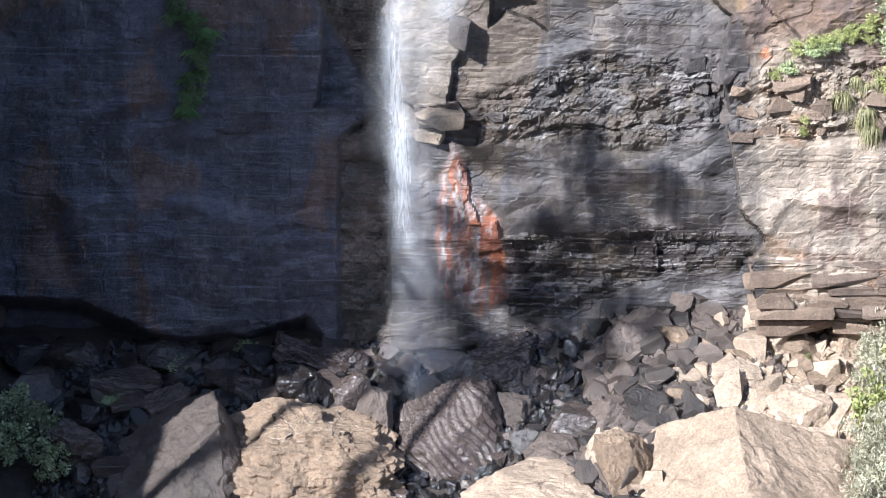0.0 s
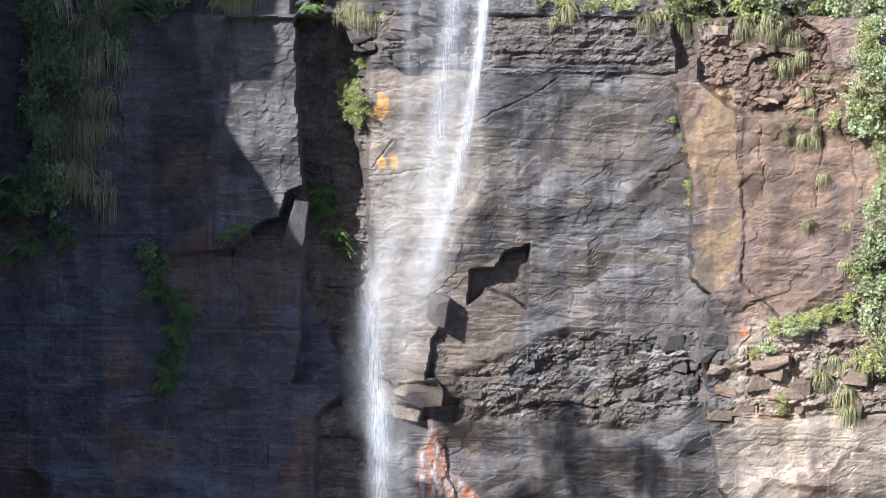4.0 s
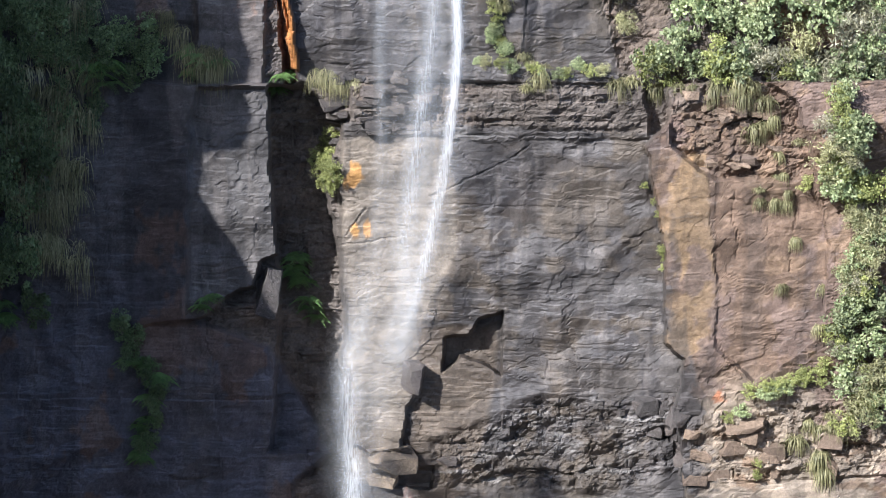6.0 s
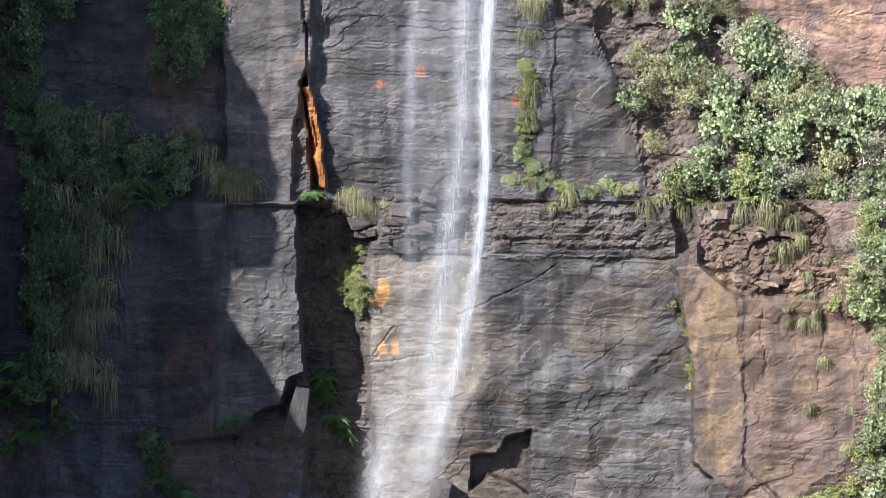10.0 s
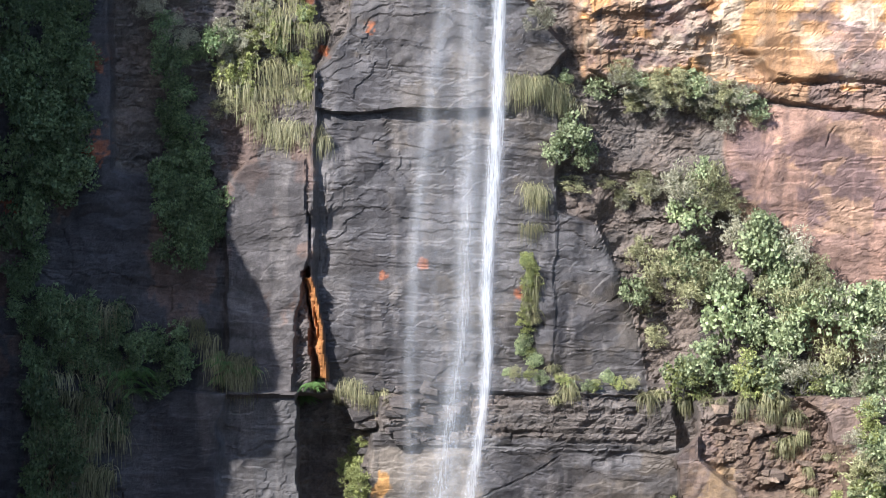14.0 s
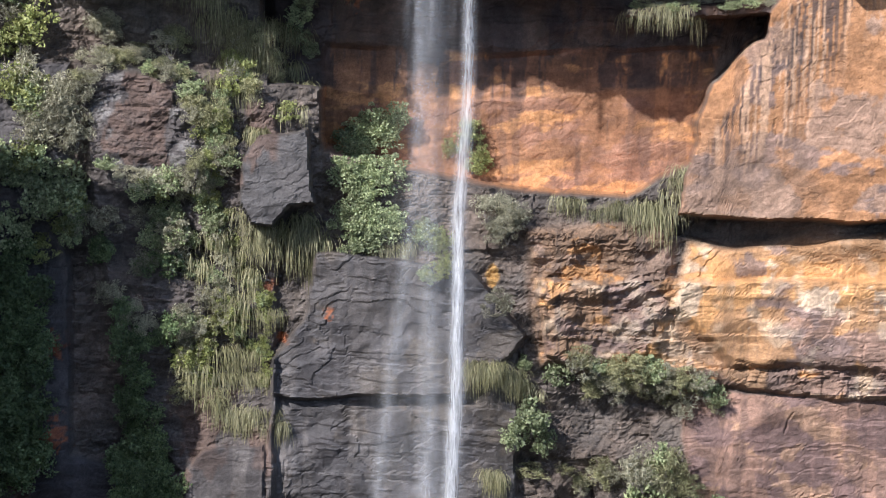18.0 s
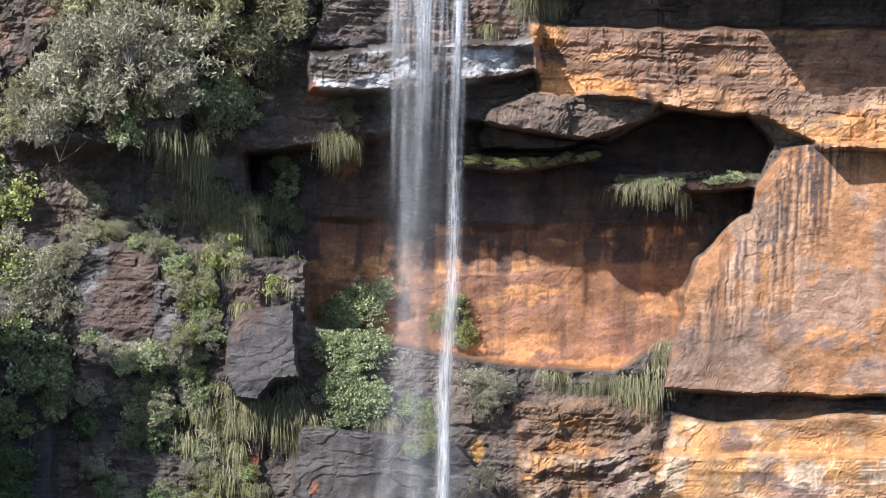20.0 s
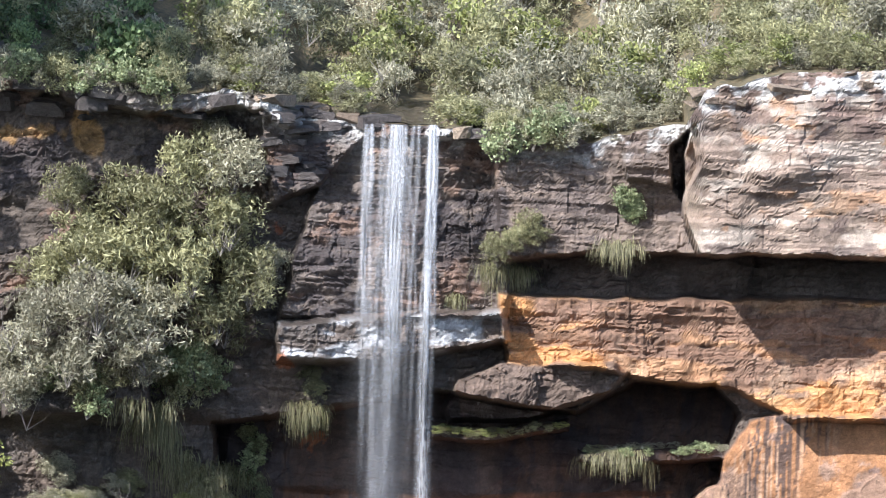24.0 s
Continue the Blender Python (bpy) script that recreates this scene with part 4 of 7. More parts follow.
# the hill that closes the view behind the plateau
hx, hy = np.meshgrid(np.linspace(-400, 400, 60), np.linspace(FAR + 56, FAR + 500, 30))
hz = 80 + 20 + (hy - FAR - 56) * 0.18 + 6 * fbm(hx * 0.03, hy * 0.03, 4, 111)
tagged(grid_mesh("far_hill", np.stack([hx, hy, hz], -1), None, None, FAR_FOREST), "distant wooded hillside behind the plateau", "hill", "", "structure")


def ground(a, out):
    """The height of the stony ground, out metres in front of the wall."""
    pile = 3.0 * np.exp(-((a - 12) / 6.5) ** 2) * np.exp(-np.maximum(out, 0) / 7)
    return 0.3 - 0.2 * out + pile - 0.5 * np.exp(-((a - 0.5) / 2.5) ** 2)


gx, go = np.meshgrid(np.concatenate([np.arange(-300, -26, 6.0), np.arange(-26, 30, 0.5), np.arange(30, 306, 6.0)]),
                     np.concatenate([np.arange(-6, 26, 0.5), np.arange(26, 60, 3.0), np.arange(60, 140, 8.0), np.arange(140, 172, 1.0), np.arange(172, 420, 8.0)]))
far_out = np.maximum(go - 26, 0)
floor_z = ground(gx, np.minimum(go, 26)) - 0.9 * np.minimum(far_out, 25) + 0.25 * fbm(gx * 0.4, go * 0.4, 4, 121)
rise = smooth(FAR - 15, FAR - 3, go) * (EYE - 1.7 + 27.5) + np.maximum(go - FAR, 0) * 0.15
floor_z = floor_z + rise + 56 * smooth(25, 41, np.abs(gx)) * smooth(14, 30, go) * smooth(FAR - 20, FAR - 60, go)
tagged(grid_mesh("ground", np.stack([gx, FAR - go, floor_z], -1), None, None, SOIL), "stony gully floor that climbs to the far lookout", "ground", "", "structure")

# unseen headland on the sunward side, its reach shaped to cast the wall's shadow
hv = np.linspace(0, 1, 240)
deep = np.linspace(0, 1, 50)
H, Dp = np.meshgrid(hv, deep, indexing="ij")
height = -12 + H * (70 + 15 * Dp)
reach = np.interp(height, [-12, 14, 26, 34, 40.5, 42.2, 43, 44.4, 44.9, 49.5, 51, 56, 58.2, 58.8, 62, 73],
                  [20, 20, 24, 26, 25, 24.5, 20, 19, 17.2, 18, 20.5, 20.8, 20.4, 17.5, 17.5, 16.5])
reach = reach + 0.5 * fbm(height * 0.6, Dp * 3, 3, 135)
side_x = -22.8 + 1.2 * fbm(height * 0.3, Dp * 8, 4, 131)
side = np.stack([side_x, FAR + 2 - Dp * (reach + 2) * 1.0, height], -1)
front_x, _ = np.meshgrid(np.linspace(0, 1, 30), hv)
front = np.stack([side_x[:, -1:] - front_x * 60, np.repeat(side[:, -1:, 1], 30, 1) + 0.8 * fbm(front_x * 20, height[:, -1:] * 0.2, 3, 133), np.repeat(height[:, -1:], 30, 1)], -1)
cap_s = np.linspace(0, 1, 20)
both = np.concatenate([side, front], 1)
tones = np.zeros(both.shape) + np.array((0.12, 0.095, 0.075))
tagged(grid_mesh("headland", both, tones, np.zeros(both.shape[:2] + (2,)), ROCK), "unseen sandstone headland, shaped to shade the wall", "cliff", "", "structure")
cap_top = np.stack([both[-1][None, :, 0] * (1 - cap_s[:, None]) + -60 * cap_s[:, None], both[-1][None, :, 1] * (1 - cap_s[:, None]) + (FAR + 2) * cap_s[:, None],
                    both[-1][None, :, 2] * (1 - cap_s[:, None]) + 58 * cap_s[:, None]], -1)
tagged(grid_mesh("headland_top", cap_top, None, None, LITTER), "flat top of the headland", "ground", "", "structure")


# ---------------------------------------------------------------- boulders and scree
def rock_mesh(name, seed, cuts=9, detail=2, rough=0.05, size=(1, 1, 1), material=BOULDER_GREY, flat=1.0, planes=(), near=0.3, ribs=0.0, fine=0.14):
    """A broken block about 1 m across: a cube cut by planes, chipped and weathered."""
    rnd = random.Random(seed)
    bm = bmesh.new()
    bmesh.ops.create_cube(bm, size=1.0)
    faces = [(Vector(n).normalized(), d) for n, d in planes]
    for _ in range(cuts):
        n = Vector((rnd.uniform(-1, 1), rnd.uniform(-1, 1), rnd.uniform(-1, 1) * flat)).normalized()
        faces.append((n, rnd.uniform(near, 0.52)))
    for n, d in faces:
        co = n * d
        res = bmesh.ops.bisect_plane(bm, geom=bm.verts[:] + bm.edges[:] + bm.faces[:], plane_co=co, plane_no=n, clear_outer=True)
        edges = [e for e in res["geom_cut"] if isinstance(e, bmesh.types.BMEdge)]
        if len(edges) > 2:
            bmesh.ops.contextual_create(bm, geom=edges)
    bmesh.ops.recalc_face_normals(bm, faces=bm.faces)
    if detail:
        bmesh.ops.bevel(bm, geom=bm.edges[:], offset=0.02, segments=1, affect="EDGES", clamp_overlap=True)
    bmesh.ops.triangulate(bm, faces=bm.faces)
    for _ in range(detail):
        long = [e for e in bm.edges if e.calc_length() > fine]
        bmesh.ops.subdivide_edges(bm, edges=long, cuts=1, use_grid_fill=True)
        bmesh.ops.triangulate(bm, faces=bm.faces)
    off = Vector((seed * 3.7, seed * 1.3, 0))
    for v in bm.verts:
        p = v.co * 2.2 + off
        v.co += v.normal * rough * (noise.noise(p) + 0.6 * noise.noise(p * 2.7) + 0.4 * noise.noise(p * 6.1) + 0.22 * noise.noise(p * 13.0))
        if fine < 0.1:
            k = (v.co.z + 0.3 * v.co.x + 0.06 * noise.noise(p * 1.7)) * 9
            v.co += v.normal * rough * (0.3 * noise.noise(Vector((math.floor(k) * 3.1, seed, p.x * 0.3))) - 0.5 * max(0.0, 0.06 - abs(noise.noise(p * 0.8))) / 0.06 * (0.6 if noise.noise(p * 0.4) > 0 else 0.0))
            v.co += v.normal * rough * (0.12 * noise.noise(p * 27) + 0.25 * abs(noise.noise(p * 4.3)))
    if ribs:
        for v in bm.verts:
            v.co += v.normal * ribs * math.sin((v.co.x * 0.5 + v.co.z * 0.85 + 0.05 * noise.noise(v.co * 4)) * 90)
    for v in bm.verts:
        v.co = Vector((v.co.x * size[0], v.co.y * size[1], v.co.z * size[2]))
    me = bpy.data.meshes.new(name)
    bm.to_mesh(me)
    bm.free()
    me.shade_flat()
    me.materials.append(material)
    return me


SHAPES = {}
for kind, mat in (("pale", BOULDER_PALE), ("grey", BOULDER_GREY), ("wet", BOULDER_WET_SHADED)):
    SHAPES[kind] = [rock_mesh("boulder", 40 + i, 7 + i % 5, 1, 0.03, (1, 1, 1), mat, 0.8, (), 0.26) for i in range(12)]


def on_ground(a, out):
    return Vector((a, FAR - out, float(ground(a, out))))


def boulder(me, a, out, size, turn, label, lift=0.25, name="boulder", group=""):
    ob = new(name, me)
    p = on_ground(a, out)
    ob.matrix_basis = Matrix.LocRotScale(p + Vector((0, 0, size[2] * lift)), Euler([radians(v) for v in turn]), size)
    return tagged(ob, label, "boulder", group)


RIDGE = (((-0.62, -0.35, 0.62), 0.24), ((0.62, -0.3, 0.72), 0.2), ((0.1, 0.8, 0.5), 0.3), ((0.1, -0.9, 0.35), 0.42))
LUMP = (((0.1, -0.75, 0.65), 0.34), ((-0.7, -0.2, 0.6), 0.42), ((0.75, -0.2, 0.5), 0.4))
SLANT = (((-0.6, -0.1, 0.75), 0.2), ((0.8, -0.5, 0.3), 0.36), ((0.2, -0.8, 0.5), 0.34))
DOME = (((-0.5, -0.4, 0.75), 0.33), ((0.5, -0.4, 0.75), 0.33), ((0.0, -0.75, 0.65), 0.3), ((0.85, 0, 0.45), 0.4), ((-0.85, 0, 0.45), 0.4))
# the great boulders in front: across, out, size, turn, seed, faces, shape, label
GREAT = [
    (-12.57, 10.17, (7.2, 6.2, 5.6), (0, 0, 10), 3, SLANT, "grey", "huge smooth brown boulder half in shade"),
    (-6.34, 10.17, (8.8, 6.0, 4.8), (4, -4, -8), 5, LUMP, "pale", "huge pale sandstone boulder covered in dry twigs"),
    (-3.62, 7.26, (2.3, 2.6, 4.0), (0, 20, 30), 7, (), "grey", "tall brown boulder leaning at the stream"),
    (1.01, 7.59, (5.8, 4.4, 4.6), (10, 22, 15), 9, DOME, "wet", "wet black ribbed boulder beside the cascade"),
    (4.40, 12.67, (8.4, 6.0, 2.8), (0, 2, 0), 11, DOME, "pale", "broad rounded tan boulder at the stream"),
    (14.72, 11.58, (10.6, 8.6, 7.8), (0, 0, 0), 13, RIDGE, "pale", "enormous pale sandstone boulder with a sharp ridge"),
    (9.12, 10.83, (2.8, 2.4, 4.2), (0, -8, 20), 15, (), "pale", "upright split pale boulder"),
    (7.50, 9.92, (1.7, 2.0, 3.2), (0, 18, 0), 16, (), "pale", "slim pale boulder leaning on its neighbour"),
    (18.24, 8.96, (3.6, 3.0, 3.2), (10, 20, 40), 17, SLANT, "pale", "angular pale boulder on the scree"),
    (17.33, 6.23, (3.0, 2.4, 2.2), (0, 12, 15), 18, (), "pale", "flat-topped pale boulder on the scree"),
    (19.32, 6.08, (2.2, 2.0, 1.8), (0, -12, 45), 20, (), "pale", "rough pale boulder on the scree"),
    (3.03, 2.79, (4.4, 3.6, 3.4), (0, 12, 15), 19, SLANT, "wet", "wet black boulder under the falls"),
    (9.32, 2.60, (2.5, 2.2, 2.0), (0, 3, 8), 21, (), "grey", "squat brown boulder on the dark scree"),
    (3.84, 5.86, (2.4, 2.0, 2.0), (0, 4, 5), 23, (), "grey", "mossy layered block in the stream"),
    (8.01, 7.20, (3.6, 2.2, 3.0), (10, -28, 15), 25, SLANT, "grey", "shiny grey slab tilted on the scree"),
    (10.40, 6.80, (1.9, 2.0, 2.8), (0, -20, -15), 27, (), "grey", "leaning grey slab on the scree"),
    (5.57, 9.70, (3.4, 2.4, 2.0), (0, 8, 0), 29, DOME, "grey", "low brown boulder beside the stream"),
    (6.18, 7.47, (2.8, 2.2, 2.0), (0, 8, 30), 31, (), "wet", "wet olive boulder at the water"),
    (11.71, 2.42, (2.2, 1.6, 1.2), (0, 8, 0), 33, (), "pale", "pale flat-topped block on the dark scree"),
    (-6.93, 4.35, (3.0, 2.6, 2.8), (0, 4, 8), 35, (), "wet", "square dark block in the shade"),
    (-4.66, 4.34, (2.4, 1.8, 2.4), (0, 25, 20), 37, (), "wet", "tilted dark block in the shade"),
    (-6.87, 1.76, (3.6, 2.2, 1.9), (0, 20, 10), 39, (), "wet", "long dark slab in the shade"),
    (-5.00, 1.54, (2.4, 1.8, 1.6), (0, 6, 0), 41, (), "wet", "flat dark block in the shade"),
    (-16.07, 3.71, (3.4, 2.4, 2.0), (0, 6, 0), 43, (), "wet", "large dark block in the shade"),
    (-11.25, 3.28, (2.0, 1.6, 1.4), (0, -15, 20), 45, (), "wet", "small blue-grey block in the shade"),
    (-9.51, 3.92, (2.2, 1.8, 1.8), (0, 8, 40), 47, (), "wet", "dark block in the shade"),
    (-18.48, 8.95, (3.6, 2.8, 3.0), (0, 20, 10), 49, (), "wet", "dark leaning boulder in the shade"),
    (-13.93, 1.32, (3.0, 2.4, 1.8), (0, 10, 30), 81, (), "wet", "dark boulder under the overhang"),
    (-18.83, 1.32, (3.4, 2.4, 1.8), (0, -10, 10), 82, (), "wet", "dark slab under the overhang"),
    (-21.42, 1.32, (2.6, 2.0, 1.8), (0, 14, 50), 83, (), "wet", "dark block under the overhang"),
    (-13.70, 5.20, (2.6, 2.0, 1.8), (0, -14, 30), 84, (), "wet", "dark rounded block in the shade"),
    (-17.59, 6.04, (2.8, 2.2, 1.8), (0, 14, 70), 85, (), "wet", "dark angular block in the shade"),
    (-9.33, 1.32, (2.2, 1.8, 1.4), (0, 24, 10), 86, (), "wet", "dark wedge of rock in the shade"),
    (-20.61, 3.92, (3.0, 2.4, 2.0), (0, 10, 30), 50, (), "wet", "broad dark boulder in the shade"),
    (14.61, 4.25, (2.4, 1.8, 1.4), (0, 10, 10), 51, (), "pale", "pale block on the sunlit scree"),
    (19.05, 4.16, (3.2, 1.6, 1.1), (0, -14, 10), 53, (), "pale", "long pale slab on the sunlit scree"),
    (17.94, 1.79, (2.4, 1.6, 1.3), (0, 10, 35), 55, (), "pale", "pale block against the buttress"),
    (21.39, 0.47, (2.8, 2.2, 3.0), (0, 8, 10), 57, (), "pale", "brown block beside the buttress"),
    (-1.81, 5.36, (2.0, 1.6, 1.6), (0, 18, 60), 59, (), "wet", "wet boulder in the cascade"),
    (0.32, 1.23, (2.6, 1.8, 1.6), (0, 14, 20), 61, (), "wet", "wet black slab at the foot of the falls"),
    (-2.55, 2.28, (2.2, 1.6, 1.4), (0, 14, 20), 63, (), "wet", "wet black rock at the foot of the falls"),
    (5.07, 0.71, (2.4, 1.8, 1.5), (0, 10, 20), 65, (), "wet", "dark block at the wall's foot"),
    (13.16, -0.95, (1.8, 1.4, 1.5), (0, 24, 20), 67, (), "grey", "broken block at the top of the scree"),
    (14.00, -0.29, (2.0, 1.4, 1.3), (0, -14, 40), 69, (), "grey", "tilted block at the top of the scree"),
]
for a, out, size, turn, seed, planes, kind, label in GREAT:
    mat = {"pale": BOULDER_PALE, "grey": BOULDER_GREY, "wet": BOULDER_WET_SHADED}[kind]
    big = size[0] > 4
    boulder(rock_mesh("boulder", seed, 5 if planes else 9, 7 if big else 5, {5: 0.11, 9: 0.03, 13: 0.035, 3: 0.04}.get(seed, 0.07 if big else 0.05), (1, 1, 1), mat, 1.0, planes, 0.36 if big else 0.3, 0.008 if seed == 9 else 0.0, 0.03 if big else 0.07), a, out, size, turn, label, 0.15)

# dry flood twigs caught on the great pale boulder and the scree
rnd = random.Random(15)
DRY = plain_material("dry_driftwood", (0.26, 0.22, 0.17), (0.45, 0.39, 0.31), 9.0)
TWIGS = []
for k in range(6):
    v, f = [], []
    bend = [Vector((s - 0.5, 0.06 * math.sin(s * 5 + k), 0.05 * math.sin(s * 4 + 2 * k))) for s in (0, 0.3, 0.6, 1.0)]
    for p, r in zip(bend, (0.02, 0.017, 0.012, 0.005)):
        v += [p + Vector((0, r * math.cos(q * 1.57), r * math.sin(q * 1.57))) for q in range(4)]
    for s in range(3):
        f += [(s * 4 + q, s * 4 + (q + 1) % 4, s * 4 + 4 + (q + 1) % 4, s * 4 + 4 + q) for q in range(4)]
    me = bpy.data.meshes.new("twig")
    me.from_pydata(v, [], f)
    me.materials.append(DRY)
    TWIGS.append(me)
for px, py, hi in [(-7.31, 10.17, 3.0), (-6.19, 10.57, 3.1), (-5.09, 10.16, 2.9), (-7.83, 10.97, 3.0), (11.46, 4.99, 0.5), (13.42, 5.27, 0.5), (15.53, 3.21, 0.5)]:
    heap = tagged(new("driftwood"), "small heap of pale dry twigs caught on a boulder", "driftwood", "driftwood heaps")
    heap.matrix_basis = Matrix.Translation(on_ground(px, py) + Vector((0, 0, hi)))
    for k in range(12):
        ob = new("twig", rnd.choice(TWIGS))
        ob.matrix_basis = Matrix.LocRotScale(Vector((rnd.gauss(0, 0.6), rnd.gauss(0, 0.4), 0.02 * k)), Euler((0, rnd.uniform(-0.35, 0.35), rnd.uniform(0, 6.28))), Vector((1, 0.7, 0.7)) * rnd.uniform(0.35, 1.0))
        ob.parent = heap

# scree: single stones, black where wet and where shade is painted in, brown beside, pale in the sun
rnd = random.Random(5)
count = {"wet": 0, "grey": 0, "pale": 0}
most = {"wet": 300, "grey": 300, "pale": 300}
while sum(count.values()) < sum(most.values()):
    a, out = rnd.uniform(-20, 24), rnd.uniform(0.1, 11.5)
    edge = a + rnd.uniform(-1.5, 1.5)
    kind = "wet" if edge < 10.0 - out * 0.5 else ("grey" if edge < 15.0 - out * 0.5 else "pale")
    if count[kind] >= most[kind] or (a < -3 and rnd.random() < 0.2):
        continue
    s = 0.38 + 1.25 * rnd.random() ** 2.8
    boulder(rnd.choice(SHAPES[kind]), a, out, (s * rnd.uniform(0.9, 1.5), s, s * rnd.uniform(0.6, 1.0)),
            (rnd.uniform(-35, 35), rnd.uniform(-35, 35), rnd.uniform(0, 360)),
            {"wet": "black broken stone, wet and shade in its colour, among the scree", "grey": "brown-grey broken stone among the scree", "pale": "pale broken sandstone among the scree"}[kind],
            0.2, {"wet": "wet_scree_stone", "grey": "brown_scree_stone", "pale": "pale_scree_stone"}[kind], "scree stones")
    count[kind] += 1


# ---------------------------------------------------------------- separate blocks that stand on or stick out of the wall
BLOCK_DARK = rock_material("dark_block_sandstone", False, (0.075, 0.068, 0.066), 0.5, 0.25, 0.7, True, (0.15, 0.125, 0.11))
BLOCK_BROWN = rock_material("brown_block_sandstone", False, (0.15, 0.11, 0.085), 0.8, 0.25, 0.7, True, (0.3, 0.215, 0.15))
BLOCK_TAN = rock_material("tan_block_sandstone", False, (0.24, 0.18, 0.13), 0.8, 0.2, 0.7, True, (0.36, 0.28, 0.2))
BLOCKS = {m: [rock_mesh("rock_block", 140 + i, 5, 1, 0.025, (1, 1, 1), m, 0.6, (), 0.38) for i in range(8)] for m in (BLOCK_DARK, BLOCK_BROWN, BLOCK_TAN)}
CLIFF = {o.name: o for o in scene.objects if o.name.startswith("cliff_")}


def wall_block(parent, a, b, w, h, d, mat, stand=0.0, lean=0.0, loose=1.0):
    ob = new("rock_block", rnd.choice(BLOCKS[mat]))
    x, y, z = place(a, b, out_at(a, b) + stand)
    ob.matrix_basis = Matrix.LocRotScale(Vector((x, y, z)), Euler((loose * rnd.uniform(-0.25, 0.25), radians(lean) + loose * rnd.uniform(-0.16, 0.16), loose * rnd.uniform(-0.5, 0.5))), (w, d, h))
    ob.parent = CLIFF[parent]
    return ob


def strew(parent, outline, number, sizes, mat, flat=0.8, stand=0.0):
    pts = np.array(outline, float).reshape(-1, 2)
    lo, hi = pts.min(0), pts.max(0)
    left = number
    while left:
        a, b = rnd.uniform(lo[0], hi[0]), rnd.uniform(lo[1], hi[1])
        if inside(pts, np.array([a]), np.array([b]), 0.01)[0] > 0.5:
            s = rnd.uniform(*sizes)
            wall_block(parent, a, b, s * rnd.uniform(1.0, 1.6), s * flat * rnd.uniform(0.7, 1.2), s, mat, stand)
            left -= 1


# the crumbling head of the buttress, the broken band above its foot, the rubble band of the lower wall
strew("cliff_buttress", (13.44, 32.35, 16.92, 33.05, 18.58, 32.05, 18.43, 28.31, 14.90, 28.33, 13.49, 30.06), 40, (0.3, 0.65), BLOCK_BROWN, 0.6, -0.12)
strew("cliff_buttress", (14.54, 14.91, 17.74, 15.21, 21.70, 14.30, 21.77, 12.91, 14.79, 12.13), 26, (0.4, 1.2), BLOCK_BROWN, 0.7, -0.3)
strew("cliff_lower", (2.13, 13.99, 5.47, 15.21, 13.52, 16.13, 14.47, 13.06, 9.73, 11.82, 2.14, 12.13), 14, (0.35, 0.8), BLOCK_DARK, 0.8, -0.25)
strew("cliff_lower", (11.02, 16.13, 14.07, 16.43, 14.45, 13.68, 11.08, 13.99), 10, (0.4, 0.8), BLOCK_DARK, 1.4, -0.2)
strew("cliff_cap", (-4.27, 80.90, 0.06, 80.08, -0.44, 79.44, -1.42, 77.38, -3.47, 77.85), 26, (0.4, 0.9), BLOCK_DARK, 0.5, -0.15)
strew("cliff_cap", (-16.20, 82.08, -10.62, 81.42, -4.53, 81.15, -4.51, 79.62, -10.61, 79.90, -16.19, 80.43), 26, (0.5, 1.3), BLOCK_DARK, 0.5, -0.25)
strew("cliff_middle", (-4.08, 33.09, 1.82, 34.00, 1.87, 30.59, -2.99, 29.96), 60, (0.35, 0.8), BLOCK_DARK, 0.45)
strew("cliff_cap", (14.59, 80.98, 15.84, 82.02, 17.88, 82.06, 17.40, 81.03, 15.62, 80.36), 6, (0.6, 1.2), BLOCK_TAN, 0.35, -0.5)
strew("cliff_cap", (17.88, 82.06, 19.92, 82.50, 24.00, 82.83, 24.02, 82.16, 19.94, 81.84), 7, (0.6, 1.6), BLOCK_TAN, 0.22, -0.5)
# bedded slabs at the foot of the buttress
SLAB_LEFT, SLAB_TOP = 15.63, 4.86
b = SLAB_TOP
for high in (0.8, 0.4, 0.75, 0.55, 0.9):
    a, end = SLAB_LEFT + rnd.uniform(-0.3, 0.5), 26.0
    shelf = rnd.uniform(-0.3, 0.15)
    b -= high * 0.5
    while a < end:
        w = rnd.uniform(1.2, 4.2)
        wall_block("cliff_buttress", a + w / 2, b, w * 1.04, high * 1.02, 1.8, BLOCK_BROWN, -0.5 + shelf + rnd.uniform(-0.06, 0.06), rnd.uniform(-0.4, 0.4), 0.04)
        a += w
    b -= high * 0.5 + 0.05
# single blocks: parent, across, up, width, height, depth, material, stand, lean
for args in [
        ("cliff_shaded", -6.18, 22.23, 1.0, 2.4, 1.4, BLOCK_DARK, 0.5, 12), ("cliff_lower", -0.25, 13.22, 2.2, 0.9, 1.6, BLOCK_TAN, -0.1, 2),
        ("cliff_lower", 0.86, 17.65, 0.8, 1.5, 1.2, BLOCK_DARK, 0.2, 8), ("cliff_lower", -0.67, 12.29, 1.4, 0.6, 1.0, BLOCK_TAN, 0.0, -3),
        ("cliff_cap", 5.17, 79.66, 0.7, 0.5, 0.9, BLOCK_TAN, 0.3, 0)]:
    wall_block(*args)


